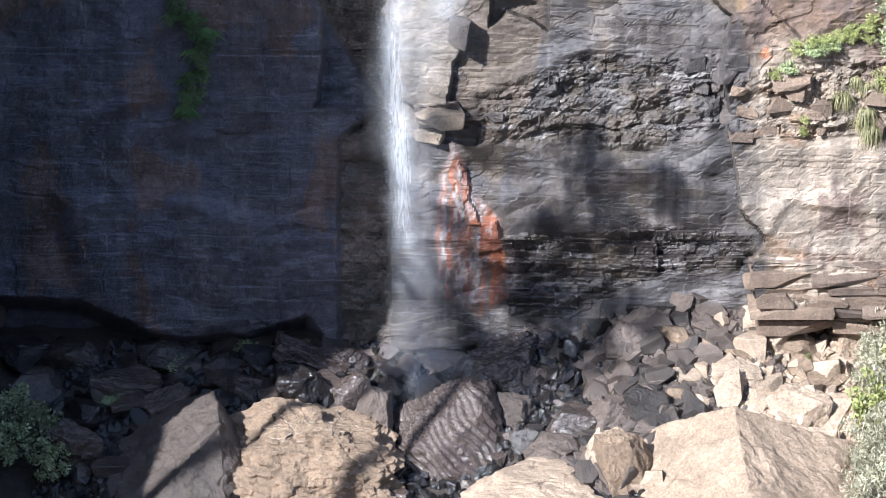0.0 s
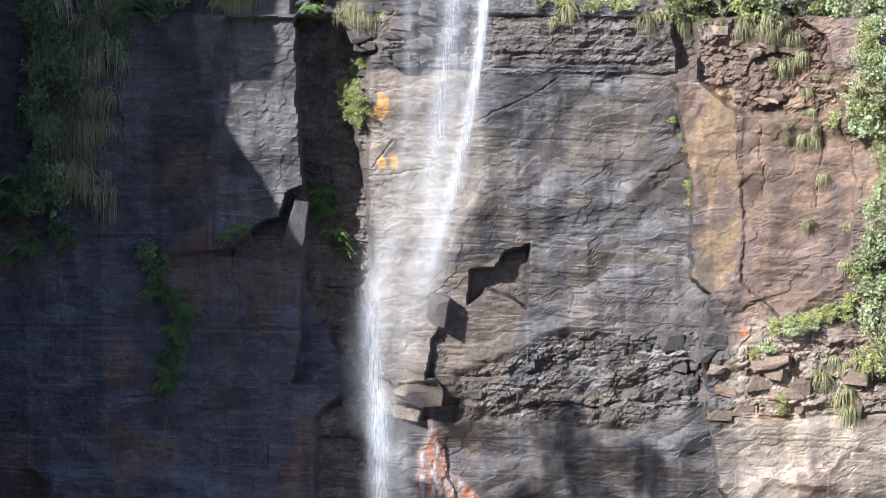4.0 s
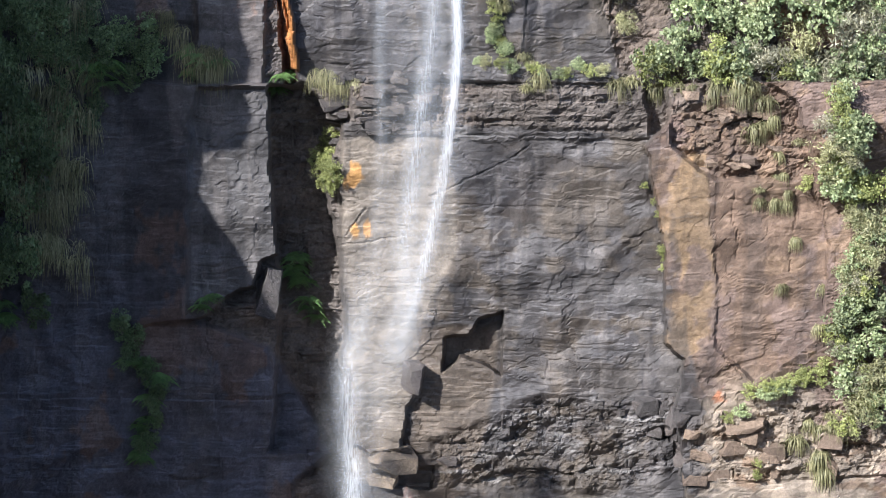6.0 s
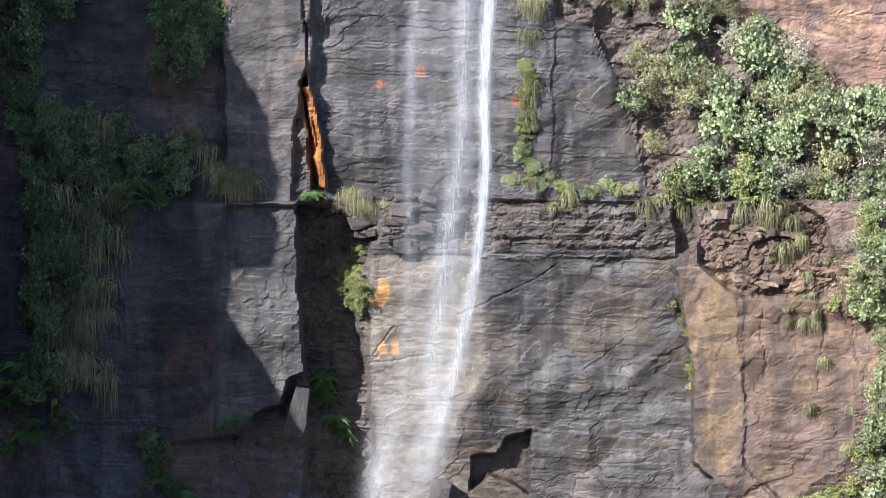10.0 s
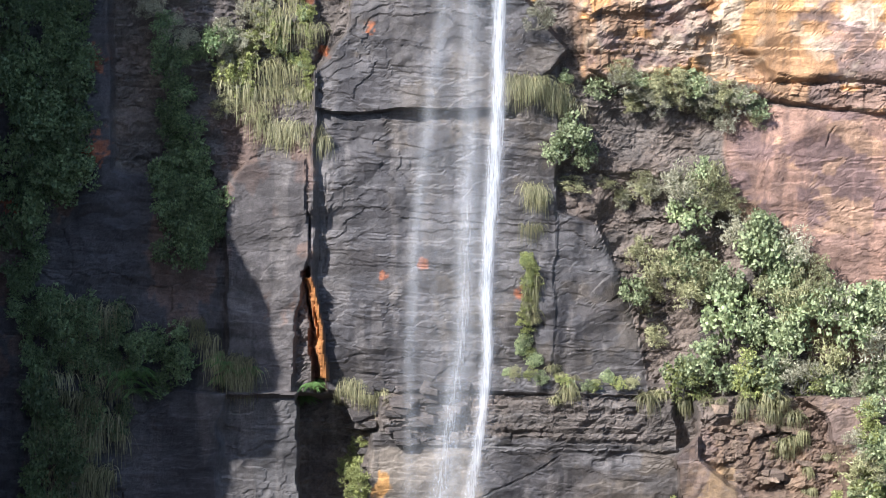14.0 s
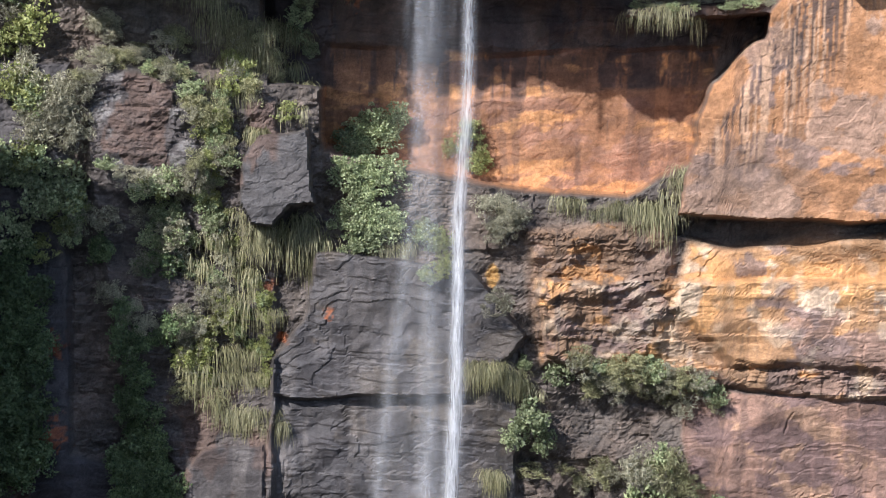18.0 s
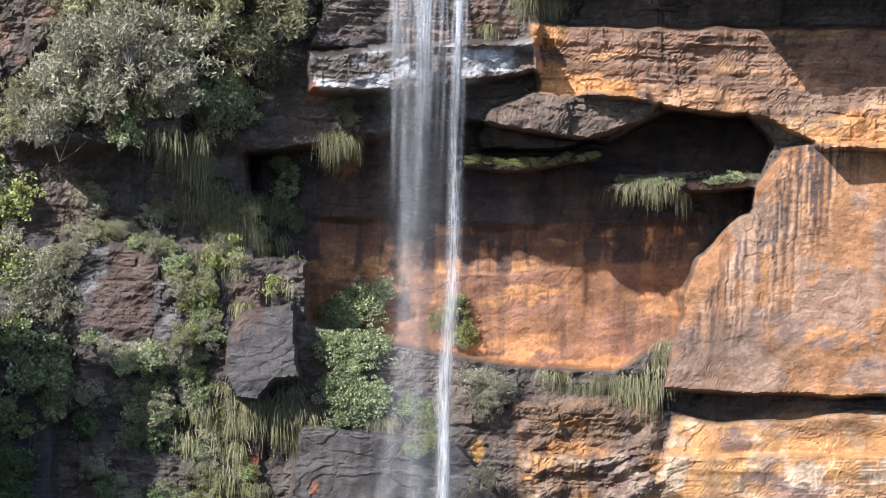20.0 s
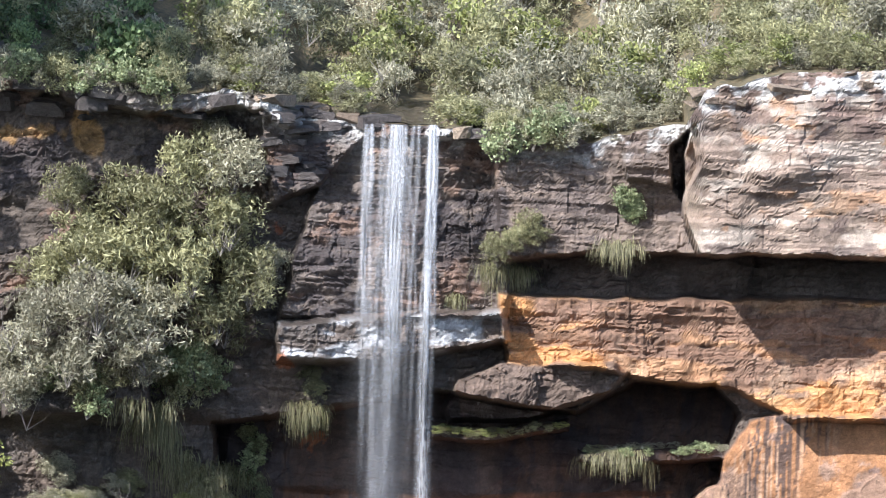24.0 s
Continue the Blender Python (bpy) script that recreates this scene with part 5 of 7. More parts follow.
def scree_stuff(name, kind, number, a_span, out_span, sizes, seed, material, label):
    rnd = random.Random(seed)
    protos = [rock_mesh("stone", 200 + seed + i, 5, 0, 0.02, (1, 1, 1), material) for i in range(5)]
    data = []
    for me in protos:
        co = np.zeros(len(me.vertices) * 3, np.float32)
        me.vertices.foreach_get("co", co)
        data.append((co.reshape(-1, 3), [tuple(p.vertices) for p in me.polygons]))
    verts, faces = [], []
    for _ in range(number):
        a, out = rnd.uniform(*a_span), rnd.uniform(*out_span)
        co, fs = rnd.choice(data)
        s = rnd.uniform(*sizes)
        m = Euler((rnd.uniform(0, 6), rnd.uniform(0, 6), rnd.uniform(0, 6))).to_matrix()
        p = co * np.array((s * 1.3, s, s * 0.8))
        p = p @ np.array(m).T + np.array(on_ground(a, out)) + np.array((0, 0, s * 0.15))
        base = len(verts)
        verts.extend(map(tuple, p))
        faces.extend(tuple(base + i for i in f) for f in fs)
    return tagged(mesh_object(name, verts, faces, material), label, "scree", "", "stuff")


scree_stuff("small_scree_dark", "wet", 2600, (-20, 10), (0.0, 12), (0.2, 0.55), 71, BOULDER_WET_SHADED, "small black stones, wet and shade in their colour, filling the scree's gaps")
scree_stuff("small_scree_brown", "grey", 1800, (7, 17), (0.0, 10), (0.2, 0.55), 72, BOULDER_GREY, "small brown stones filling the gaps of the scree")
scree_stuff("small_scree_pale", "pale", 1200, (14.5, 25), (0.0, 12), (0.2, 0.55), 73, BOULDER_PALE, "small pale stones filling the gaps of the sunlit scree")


# ---------------------------------------------------------------- plants
def leaf_cloud(rnd, clumps, leaves, leaf, long=1.6, narrow=False):
    """Leaf blades round clump centres (centre, radius): two triangles each, folded, with scattered directions."""
    n = len(clumps) * leaves
    rs = np.random.RandomState(rnd.randrange(10 ** 6))
    centres = np.repeat(np.array([c for c, r in clumps]), leaves, 0)
    radii = np.repeat(np.array([r for c, r in clumps]), leaves)
    d = rs.normal(size=(n, 3))
    d /= np.linalg.norm(d, axis=1)[:, None]
    pos = centres + d * (radii * rs.uniform(0.35, 1.0, n) ** 0.6)[:, None] * np.array((1, 1, 0.75))
    axis = d * 0.7 + rs.normal(size=(n, 3)) * 0.6 + np.array((0, -0.15, 0.15))
    axis /= np.linalg.norm(axis, axis=1)[:, None]
    flat = np.cross(axis, rs.normal(size=(n, 3)))
    flat /= np.linalg.norm(flat, axis=1)[:, None]
    size = leaf * rs.uniform(0.6, 1.4, n)[:, None]
    up = np.cross(axis, flat)
    if narrow:
        v = np.stack([pos - axis * size * long * 0.5, pos + flat * size * 0.5, pos + axis * size * long * 0.5], 1)
        return v.reshape(-1, 3), np.arange(n * 3).reshape(-1, 3)
    v = np.stack([pos - axis * size * long * 0.5, pos + flat * size * 0.5 + up * size * 0.12, pos + axis * size * long * 0.5, pos - flat * size * 0.5 + up * size * 0.12], 1)
    base = np.arange(n)[:, None] * 4
    f = np.concatenate([base + np.array((0, 1, 2)), base + np.array((0, 2, 3))], 1).reshape(-1, 3)
    return v.reshape(-1, 3), f


def quick_mesh(name, v, f, material, smooth_shade=False):
    me = bpy.data.meshes.new(name)
    v, f = np.asarray(v, np.float32), np.asarray(f, np.int32)
    k = f.shape[1]
    me.vertices.add(len(v))
    me.vertices.foreach_set("co", v.ravel())
    me.loops.add(f.size)
    me.loops.foreach_set("vertex_index", f.ravel())
    me.polygons.add(len(f))
    me.polygons.foreach_set("loop_start", np.arange(0, f.size, k, dtype=np.int32))
    me.update(calc_edges=True)
    me.materials.append(material)
    return me


def tube(points, radii, sides=5):
    v, f = [], []
    for i, (p, r) in enumerate(zip(points, radii)):
        ahead = (points[min(i + 1, len(points) - 1)] - points[max(i - 1, 0)]).normalized()
        side = ahead.orthogonal().normalized()
        other = ahead.cross(side)
        for k in range(sides):
            w = 2 * math.pi * k / sides
            v.append(p + side * r * math.cos(w) + other * r * math.sin(w))
    for i in range(len(points) - 1):
        for k in range(sides):
            f.append((i * sides + k, i * sides + (k + 1) % sides, (i + 1) * sides + (k + 1) % sides, (i + 1) * sides + k))
    return v, f


def limbs(rnd, tips, root, radius, sides=5):
    """A stem from root with a bent limb to each tip, as one mesh's vertices and faces."""
    v, f = [], []
    for tip in tips:
        mid = root.lerp(tip, 0.5) + Vector((rnd.uniform(-1, 1), rnd.uniform(-1, 1), rnd.uniform(0, 1))) * 0.12 * (tip - root).length
        pts = [root, root.lerp(mid, 0.55), mid, mid.lerp(tip, 0.55), tip]
        a, b = tube(pts, [radius, radius * 0.8, radius * 0.55, radius * 0.35, radius * 0.12], sides)
        base = len(v)
        v.extend(a)
        f.extend(tuple(base + i for i in q) for q in b)
    return v, f


def bush_kind(name, seed, material, leaf, leaves, clumps, spread=(1, 1, 1), long=1.6, category="shrub", stem=0.02, lift=0.45):
    """A bush about 2 m across: its limbs, and a crown of leaf clumps with gaps; hidden away as a pattern to copy."""
    rnd = random.Random(seed)
    tips, clump = [], []
    for k in range(clumps):
        d = Vector((rnd.gauss(0, 1), rnd.gauss(0, 1), rnd.gauss(0.25, 0.9))).normalized() * rnd.uniform(0.35, 0.95)
        c = Vector((d.x * spread[0], d.y * spread[1], d.z * spread[2] + lift))
        clump.append((c, rnd.uniform(0.18, 0.4)))
        if k % 4 == 0:
            tips.append(c * 0.9)
    crown = quick_mesh("crown", *leaf_cloud(rnd, clump, leaves, leaf, long, material in (LEAF_OLIVE, LEAF_GREY)), material)
    v, f = limbs(rnd, tips, Vector((0, 0.2, -0.4)), stem, 3)
    trunk = quick_mesh("stem", v, f, BARK)
    return crown, trunk


KINDS = {
    "broad": [bush_kind("broad", 1 + i, LEAF_BROAD, 0.105, 27, 36) for i in range(4)],
    "olive": [bush_kind("olive", 11 + i, LEAF_OLIVE, 0.085, 44, 36, long=2.0) for i in range(4)],
    "grey": [bush_kind("grey", 21 + i, LEAF_GREY, 0.085, 42, 36, long=2.0) for i in range(4)],
    "lime": [bush_kind("lime", 31 + i, LEAF_LIME, 0.09, 34, 26) for i in range(2)],
    "shade": [bush_kind("shade", 51 + i, LEAF_SHADED, 0.1, 30, 34, (0.9, 0.6, 1.1), lift=0.2) for i in range(3)],
    "creeper": [bush_kind("creeper", 41 + i, LEAF_BROAD, 0.09, 40, 22, (0.75, 0.3, 1.25), lift=0.0) for i in range(2)],
}
LABELS = {"broad": "broad-leaved green shrub", "olive": "fine-leaved olive shrub", "grey": "grey-green heath shrub",
          "lime": "bright lime-green leafy shrub", "shade": "shade-tinted dark green shrub", "creeper": "leafy creeper hanging on the rock"}
prnd = random.Random(77)


def bush(kind, point, size, where, stretch=(1, 1, 1), group=""):
    crown, branches = prnd.choice(KINDS[kind])
    root = new({"broad": "broadleaf_shrub", "olive": "olive_shrub", "grey": "heath_shrub", "lime": "lime_shrub", "shade": "shaded_shrub", "creeper": "creeper"}[kind])
    m = Matrix.LocRotScale(Vector(point), Euler((0, 0, prnd.uniform(0, 6.28) if kind != "creeper" else prnd.uniform(-0.4, 0.4))), Vector(stretch) * size * 0.5)
    for me, title in ((crown, "crown"), (branches, "stem")):
        ob = new(title, me)
        ob.parent = root
    root.matrix_basis = m
    return tagged(root, f"{LABELS[kind]} {where}", "shrub" if kind != "creeper" else "creeper", group)


def wall_bush(kind, a, b, size, stretch=(1, 1, 1), stand=0.25, where="growing on the cliff ledge"):
    # low on the left wall, shade is painted by swapping in the darker leaves
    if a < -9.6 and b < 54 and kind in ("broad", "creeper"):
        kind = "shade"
    out = max(out_at(a + k * size * 0.2, b + j * size * 0.2) for k in (-1, 0, 1) for j in (-1, 0, 1))
    return bush(kind, place(a, b - 0.2 * size * stretch[2], out_at(a, b) * 0.6 + out * 0.4 + stand * size * stretch[1]), size, where, stretch)


def tuft_mesh(seed, blades, length, droop, width=0.022, fan=1.0):
    rs = np.random.RandomState(seed)
    v, f = [], []
    steps = 5
    for _ in range(blades):
        ang = rs.uniform(0, 2 * np.pi)
        way = np.array((np.cos(ang), np.sin(ang) * 0.6 - 0.35, 0))
        ln = length * rs.uniform(0.55, 1.1)
        root = np.array((rs.normal() * 0.12, rs.normal() * 0.05, rs.normal() * 0.05))
        side = np.array((-way[1], way[0], 0))
        side = side / (np.linalg.norm(side) + 1e-6) * width * rs.uniform(0.6, 1.4)
        reach, lift = fan * rs.uniform(0.15, 0.55), rs.uniform(0.15, 0.5)
        base = len(v)
        for s in np.linspace(0, 1, steps):
            p = root + way * ln * reach * (1 - (1 - s) ** 2) + np.array((0, 0, 1)) * ln * (lift * s * 2 * (1 - s) * 1.2 - droop * s ** 1.6 + (1 - droop) * 0.6 * s)
            w = side * (1 - 0.85 * s)
            v += [p - w, p + w]
        for s in range(steps - 1):
            f.append((base + 2 * s, base + 2 * s + 1, base + 2 * s + 3, base + 2 * s + 2))
    return quick_mesh("blades", v, f, BLADE)


def hanging_mesh(seed, bunches=5, blades=22):
    """Grass that hangs from a ledge: bunches of thin blades of uneven length."""
    rs = np.random.RandomState(seed)
    v, f = [], []
    for k in range(bunches):
        cx, ln0 = rs.normal() * 0.34, rs.uniform(0.25, 1.25)
        for _ in range(blades):
            ln, ang = ln0 * rs.uniform(0.4, 1.05), rs.uniform(-1, 1)
            root = np.array((cx + rs.normal() * 0.05, rs.normal() * 0.04, rs.normal() * 0.09))
            bow, w = rs.uniform(0.08, 0.55), rs.uniform(0.006, 0.015)
            base = len(v)
            for s in np.linspace(0, 1, 5):
                p = root + np.array((np.sin(ang) * bow * np.sqrt(s), -np.cos(ang) * bow * np.sqrt(s), 0.28 * s * (1 - s) - ln * s ** 1.7))
                v += [p - np.array((w * (1 - 0.8 * s), 0, 0)), p + np.array((w * (1 - 0.8 * s), 0, 0))]
            for s in range(4):
                f.append((base + 2 * s, base + 2 * s + 1, base + 2 * s + 3, base + 2 * s + 2))
    return quick_mesh("blades", v, f, BLADE)


TUFTS = [tuft_mesh(1, 150, 1.1, 0.9), tuft_mesh(2, 150, 1.2, 0.75), tuft_mesh(3, 130, 1.0, 0.45)]
HANGING = [hanging_mesh(5 + i) for i in range(5)]


def tuft(a, b, size, hanging=False, label=""):
    ob = new("grass_tuft", prnd.choice(HANGING if hanging else TUFTS))
    ob.matrix_basis = Matrix.LocRotScale(Vector(place(a, b, out_at(a, b) + 0.12 * size)), Euler((0, 0, prnd.uniform(-0.5, 0.5))), Vector((1, 1, 1)) * size)
    return tagged(ob, label or ("long straw-green grass hanging from the ledge" if hanging else "straw-green grass tuft on the cliff"), "grass", "grass tufts")


def fern_mesh(seed, fronds=11, length=0.9):
    rs = np.random.RandomState(seed)
    v, f = [], []
    for i in range(fronds):
        ang = 2 * np.pi * i / fronds + rs.normal() * 0.2
        way = np.array((np.cos(ang), np.sin(ang) * 0.7 - 0.3, 0))
        side = np.array((-np.sin(ang), np.cos(ang), 0))
        ln = length * rs.uniform(0.7, 1.1)
        for s in np.linspace(0.1, 1, 15):
            c = way * ln * s * 0.8 + np.array((0, 0, ln * (0.55 * s - 0.75 * s * s)))
            half = 0.2 * ln * np.sin(np.pi * min(1, 0.15 + s * 0.85)) + 0.02
            for k in (-1, 1):
                tip = c + side * k * half + way * 0.09 + np.array((0, 0, -0.05))
                base = len(v)
                v += [c - way * 0.026, c + way * 0.026, tip + way * 0.008, tip - way * 0.008]
                f.append((base, base + 1, base + 2, base + 3))
    return quick_mesh("fronds", v, f, LEAF_FERN)


FERNS = [fern_mesh(1), fern_mesh(2), fern_mesh(3, 14, 0.8)]


def fern(a, b, size, label="green fern drooping from the damp wall"):
    ob = new("fern", prnd.choice(FERNS))
    ob.matrix_basis = Matrix.LocRotScale(Vector(place(a, b, out_at(a, b) + 0.15 * size)), Euler((prnd.uniform(-0.2, 0.3), 0, prnd.uniform(-0.6, 0.6))), Vector((1, 1, 1)) * size)
    return tagged(ob, label, "fern", "ferns")


def belt(path, number, jitter, make):
    """Calls make(a, b) for places strewn along a broken line."""
    pts = np.array(path, float).reshape(-1, 2)
    for i in range(number):
        s = (i + prnd.random()) / number * (len(pts) - 1)
        k = min(int(s), len(pts) - 2)
        p = pts[k] + (pts[k + 1] - pts[k]) * (s - k)
        make(p[0] + prnd.uniform(-1, 1) * jitter, p[1] + prnd.uniform(-1, 1) * jitter)


# -- the wooded ledge beside the buttress
for a, b, size, kind in [
        (12.18, 42.20, 2.6, "broad"), (12.39, 39.72, 2.4, "broad"), (10.12, 39.97, 1.7, "olive"), (10.57, 38.03, 1.8, "olive"),
        (15.56, 40.30, 2.8, "broad"), (16.92, 39.49, 2.2, "broad"), (14.61, 36.95, 3.2, "broad"), (17.31, 36.14, 2.6, "broad"),
        (13.61, 34.69, 2.6, "broad"), (16.31, 34.15, 2.6, "broad"), (12.02, 34.11, 1.8, "broad"), (19.95, 37.00, 3.2, "broad"),
        (21.61, 35.90, 3.0, "grey"), (19.24, 34.75, 2.6, "olive"), (21.31, 33.64, 2.8, "grey"), (10.90, 35.79, 1.3, "olive")]:
    wall_bush(kind, a, b, size, (1, 0.9, 1.1), 0.3, "on the ledge beside the buttress")
belt((11.20, 44.11, 13.36, 42.49, 15.27, 40.85, 17.15, 40.32, 17.77, 38.10, 19.93, 37.56, 21.55, 37.02), 22, 0.8, lambda a, b: wall_bush(prnd.choice(("broad", "broad", "grey", "olive")), a, b, prnd.uniform(1.4, 2.4), (1, 0.9, 1.1), 0.45, "on the ledge beside the buttress"))
belt((11.50, 33.53, 14.18, 33.85, 17.39, 34.16, 19.56, 33.62, 21.73, 33.07, 21.27, 31.36, 21.89, 29.65), 26, 0.7, lambda a, b: wall_bush(prnd.choice(("broad", "broad", "lime", "grey")), a, b, prnd.uniform(1.3, 2.2), (1, 0.9, 1.0), 0.35, "on the ledge beside the buttress"))
belt((10.97, 33.25, 12.86, 32.98, 15.82, 33.01, 17.45, 32.46, 17.81, 30.18), 16, 0.5, lambda a, b: tuft(a, b, prnd.uniform(0.7, 1.2)))
belt((10.35, 38.83, 13.01, 38.82, 16.22, 38.54, 17.61, 36.58, 14.95, 36.03), 16, 0.8, lambda a, b: wall_bush(prnd.choice(("broad", "olive", "broad")), a, b, prnd.uniform(1.4, 2.3), (1, 0.9, 1.1), 0.5, "on the ledge beside the buttress"))
belt((19.47, 37.13, 21.58, 37.69, 23.26, 36.00, 21.18, 34.32, 23.41, 32.61), 16, 0.8, lambda a, b: wall_bush(prnd.choice(("broad", "grey", "broad")), a, b, prnd.uniform(1.4, 2.4), (1, 0.9, 1.1), 0.6, "on the ledge beside the buttress"))
# -- down the far side of the buttress
belt((21.36, 30.04, 23.10, 27.42, 23.01, 23.32, 22.58, 20.34, 23.27, 17.32, 22.55, 14.58), 20, 0.9, lambda a, b: wall_bush(prnd.choice(("broad", "lime", "olive", "broad")), a, b, prnd.uniform(1.3, 2.6)))
belt((21.05, 30.90, 21.74, 27.43, 22.66, 25.09, 22.23, 22.13, 21.80, 19.14, 23.63, 15.50), 22, 0.6, lambda a, b: wall_bush(prnd.choice(("broad", "lime", "grey", "olive")), a, b, prnd.uniform(1.2, 2.0), (1, 0.9, 1), 0.4))
belt((17.99, 17.05, 19.65, 17.34, 21.02, 17.94), 7, 0.25, lambda a, b: wall_bush("lime", a, b, prnd.uniform(0.7, 1.1)))
belt((17.24, 31.48, 19.26, 28.02, 17.94, 26.86), 9, 0.8, lambda a, b: tuft(a, b, prnd.uniform(0.5, 0.9)))
belt((16.61, 15.52, 18.49, 17.04, 20.94, 17.95), 9, 0.4, lambda a, b: wall_bush(prnd.choice(("lime", "broad")), a, b, prnd.uniform(0.6, 1.2)))
belt((20.00, 14.60, 21.65, 15.21, 20.97, 12.13), 9, 0.5, lambda a, b: tuft(a, b, prnd.uniform(0.7, 1.2)))
for a, b in [(18.77, 22.44), (17.51, 27.44), (19.37, 24.95), (18.89, 26.86), (20.84, 22.44), (20.65, 20.35)]:
    tuft(a, b, 0.7)
wall_bush("lime", 19.76, 27.73, 1.0)
belt((12.05, 28.05, 12.94, 24.54, 13.11, 23.36), 8, 0.15, lambda a, b: wall_bush("lime", a, b, 0.45))
belt((17.89, 11.82, 17.96, 13.37), 4, 0.1, lambda a, b: wall_bush("lime", a, b, 0.5))
# -- ledge across the dark wall and the stripe of plants beside the falls
belt((3.70, 33.88, 5.59, 33.76, 7.20, 33.49, 8.81, 33.65, 10.16, 33.52), 14, 0.25, lambda a, b: wall_bush(prnd.choice(("broad", "lime", "olive")), a, b, prnd.uniform(0.5, 0.9)))
belt((5.98, 34.19, 7.06, 33.77, 6.28, 32.63), 6, 0.3, lambda a, b: tuft(a, b, 0.9))
belt((4.87, 43.50, 5.15, 42.68), 3, 0.15, lambda a, b: tuft(a, b, 1.0, True))
belt((4.89, 39.64, 4.96, 38.53), 4, 0.15, lambda a, b: wall_bush("lime", a, b, 0.8))
belt((4.96, 38.80, 5.14, 36.29), 6, 0.15, lambda a, b: tuft(a, b, 0.9))
belt((4.48, 35.72, 5.17, 34.60), 6, 0.2, lambda a, b: wall_bush("broad", a, b, 0.8))
for a, b, size in [(6.68, 45.70, 2.2), (6.03, 45.02, 1.6), (7.36, 44.76, 1.6)]:
    wall_bush("broad", a, b, size, (1, 0.8, 1), 0.35)
wall_bush("olive", 6.73, 43.25, 1.6, (1.4, 0.8, 0.6))
wall_bush("olive", 8.44, 43.40, 1.3, (1.4, 0.8, 0.5))
belt((8.59, 42.72, 9.90, 43.28, 11.75, 43.30, 13.62, 42.77), 12, 0.4, lambda a, b: wall_bush(prnd.choice(("olive", "grey")), a, b, prnd.uniform(0.8, 1.4)))
belt((4.00, 48.38, 5.31, 48.40), 4, 0.15, lambda a, b: tuft(a, b, 1.0, True))
wall_bush("broad", 6.36, 48.41, 0.9)
belt((5.98, 47.59, 6.65, 47.06), 3, 0.1, lambda a, b: tuft(a, b, 1.1, True))
belt((8.90, 47.10, 10.98, 48.21, 12.84, 47.42, 14.18, 46.62), 18, 0.7, lambda a, b: wall_bush(prnd.choice(("grey", "olive")), a, b, prnd.uniform(0.9, 1.5)))
# -- plants over the top of the dark wall, behind the water
belt((-2.26, 59.49, 0.32, 60.05, -2.25, 57.92, 0.34, 57.68, -1.97, 55.81, 0.37, 55.30, -1.70, 54.48), 40, 0.35, lambda a, b: wall_bush("creeper", a, b, prnd.uniform(1.2, 1.8), (1.2, 1, 1), 0.5, "behind the falls"))
belt((2.92, 58.76, 3.95, 59.03, 3.72, 57.45), 8, 0.5, lambda a, b: wall_bush("lime", a, b, prnd.uniform(1.0, 1.5)))
belt((4.52, 55.87, 5.57, 54.82, 5.83, 55.36), 8, 0.5, lambda a, b: wall_bush("grey", a, b, prnd.uniform(1.1, 1.7)))
belt((1.15, 55.31, 2.47, 53.73, 1.97, 52.12), 12, 0.5, lambda a, b: wall_bush(prnd.choice(("lime", "broad")), a, b, prnd.uniform(0.8, 1.3)))
belt((-0.92, 53.96, 1.16, 53.98), 6, 0.2, lambda a, b: tuft(a, b, 1.1, True))
wall_bush("grey", 5.11, 51.35, 1.6)
belt((7.37, 56.17, 9.71, 55.93, 11.53, 56.21), 8, 0.3, lambda a, b: tuft(a, b, 1.0, True))
belt((11.80, 55.68, 12.57, 55.96, 13.57, 57.82), 7, 0.3, lambda a, b: tuft(a, b, 1.5, True))
# -- green ledges in the overhang
belt((4.10, 66.21, 5.65, 65.97, 7.70, 66.12, 10.01, 66.46), 22, 0.12, lambda a, b: wall_bush(prnd.choice(("lime", "olive")), a, b, prnd.uniform(0.5, 0.8), (1.3, 0.8, 0.6)))
belt((11.07, 65.12, 12.86, 65.27, 14.92, 65.43, 17.50, 65.32), 18, 0.15, lambda a, b: wall_bush(prnd.choice(("grey", "olive", "broad")), a, b, prnd.uniform(0.6, 1.0), (1.3, 0.8, 0.7)))
belt((11.07, 64.99, 13.90, 65.02), 6, 0.3, lambda a, b: tuft(a, b, 1.1, True))
# -- hanging gardens left of the falls
belt((-9.10, 47.44, -8.83, 48.79, -7.51, 50.41, -8.03, 52.01), 22, 0.6, lambda a, b: wall_bush(prnd.choice(("grey", "olive", "lime")), a, b, prnd.uniform(0.9, 1.5)))
belt((-8.32, 45.82, -7.26, 48.27, -6.21, 50.42, -6.08, 53.39, -4.53, 55.26), 11, 0.9, lambda a, b: tuft(a, b, prnd.uniform(1.1, 1.7), True))
belt((-7.26, 46.64, -6.21, 45.84, -4.90, 45.31), 6, 0.5, lambda a, b: tuft(a, b, prnd.uniform(0.9, 1.3), True))
belt((-5.56, 51.23, -5.56, 46.93), 12, 0.2, lambda a, b: wall_bush("lime", a, b, prnd.uniform(0.5, 0.8)))
belt((-7.38, 55.23, -8.16, 53.37, -7.64, 51.24), 6, 0.7, lambda a, b: tuft(a, b, prnd.uniform(1.2, 1.8), True))
belt((-7.90, 59.70, -7.90, 57.86, -8.42, 56.01, -7.38, 55.23), 14, 0.4, lambda a, b: wall_bush(prnd.choice(("lime", "broad")), a, b, prnd.uniform(0.7, 1.2)))
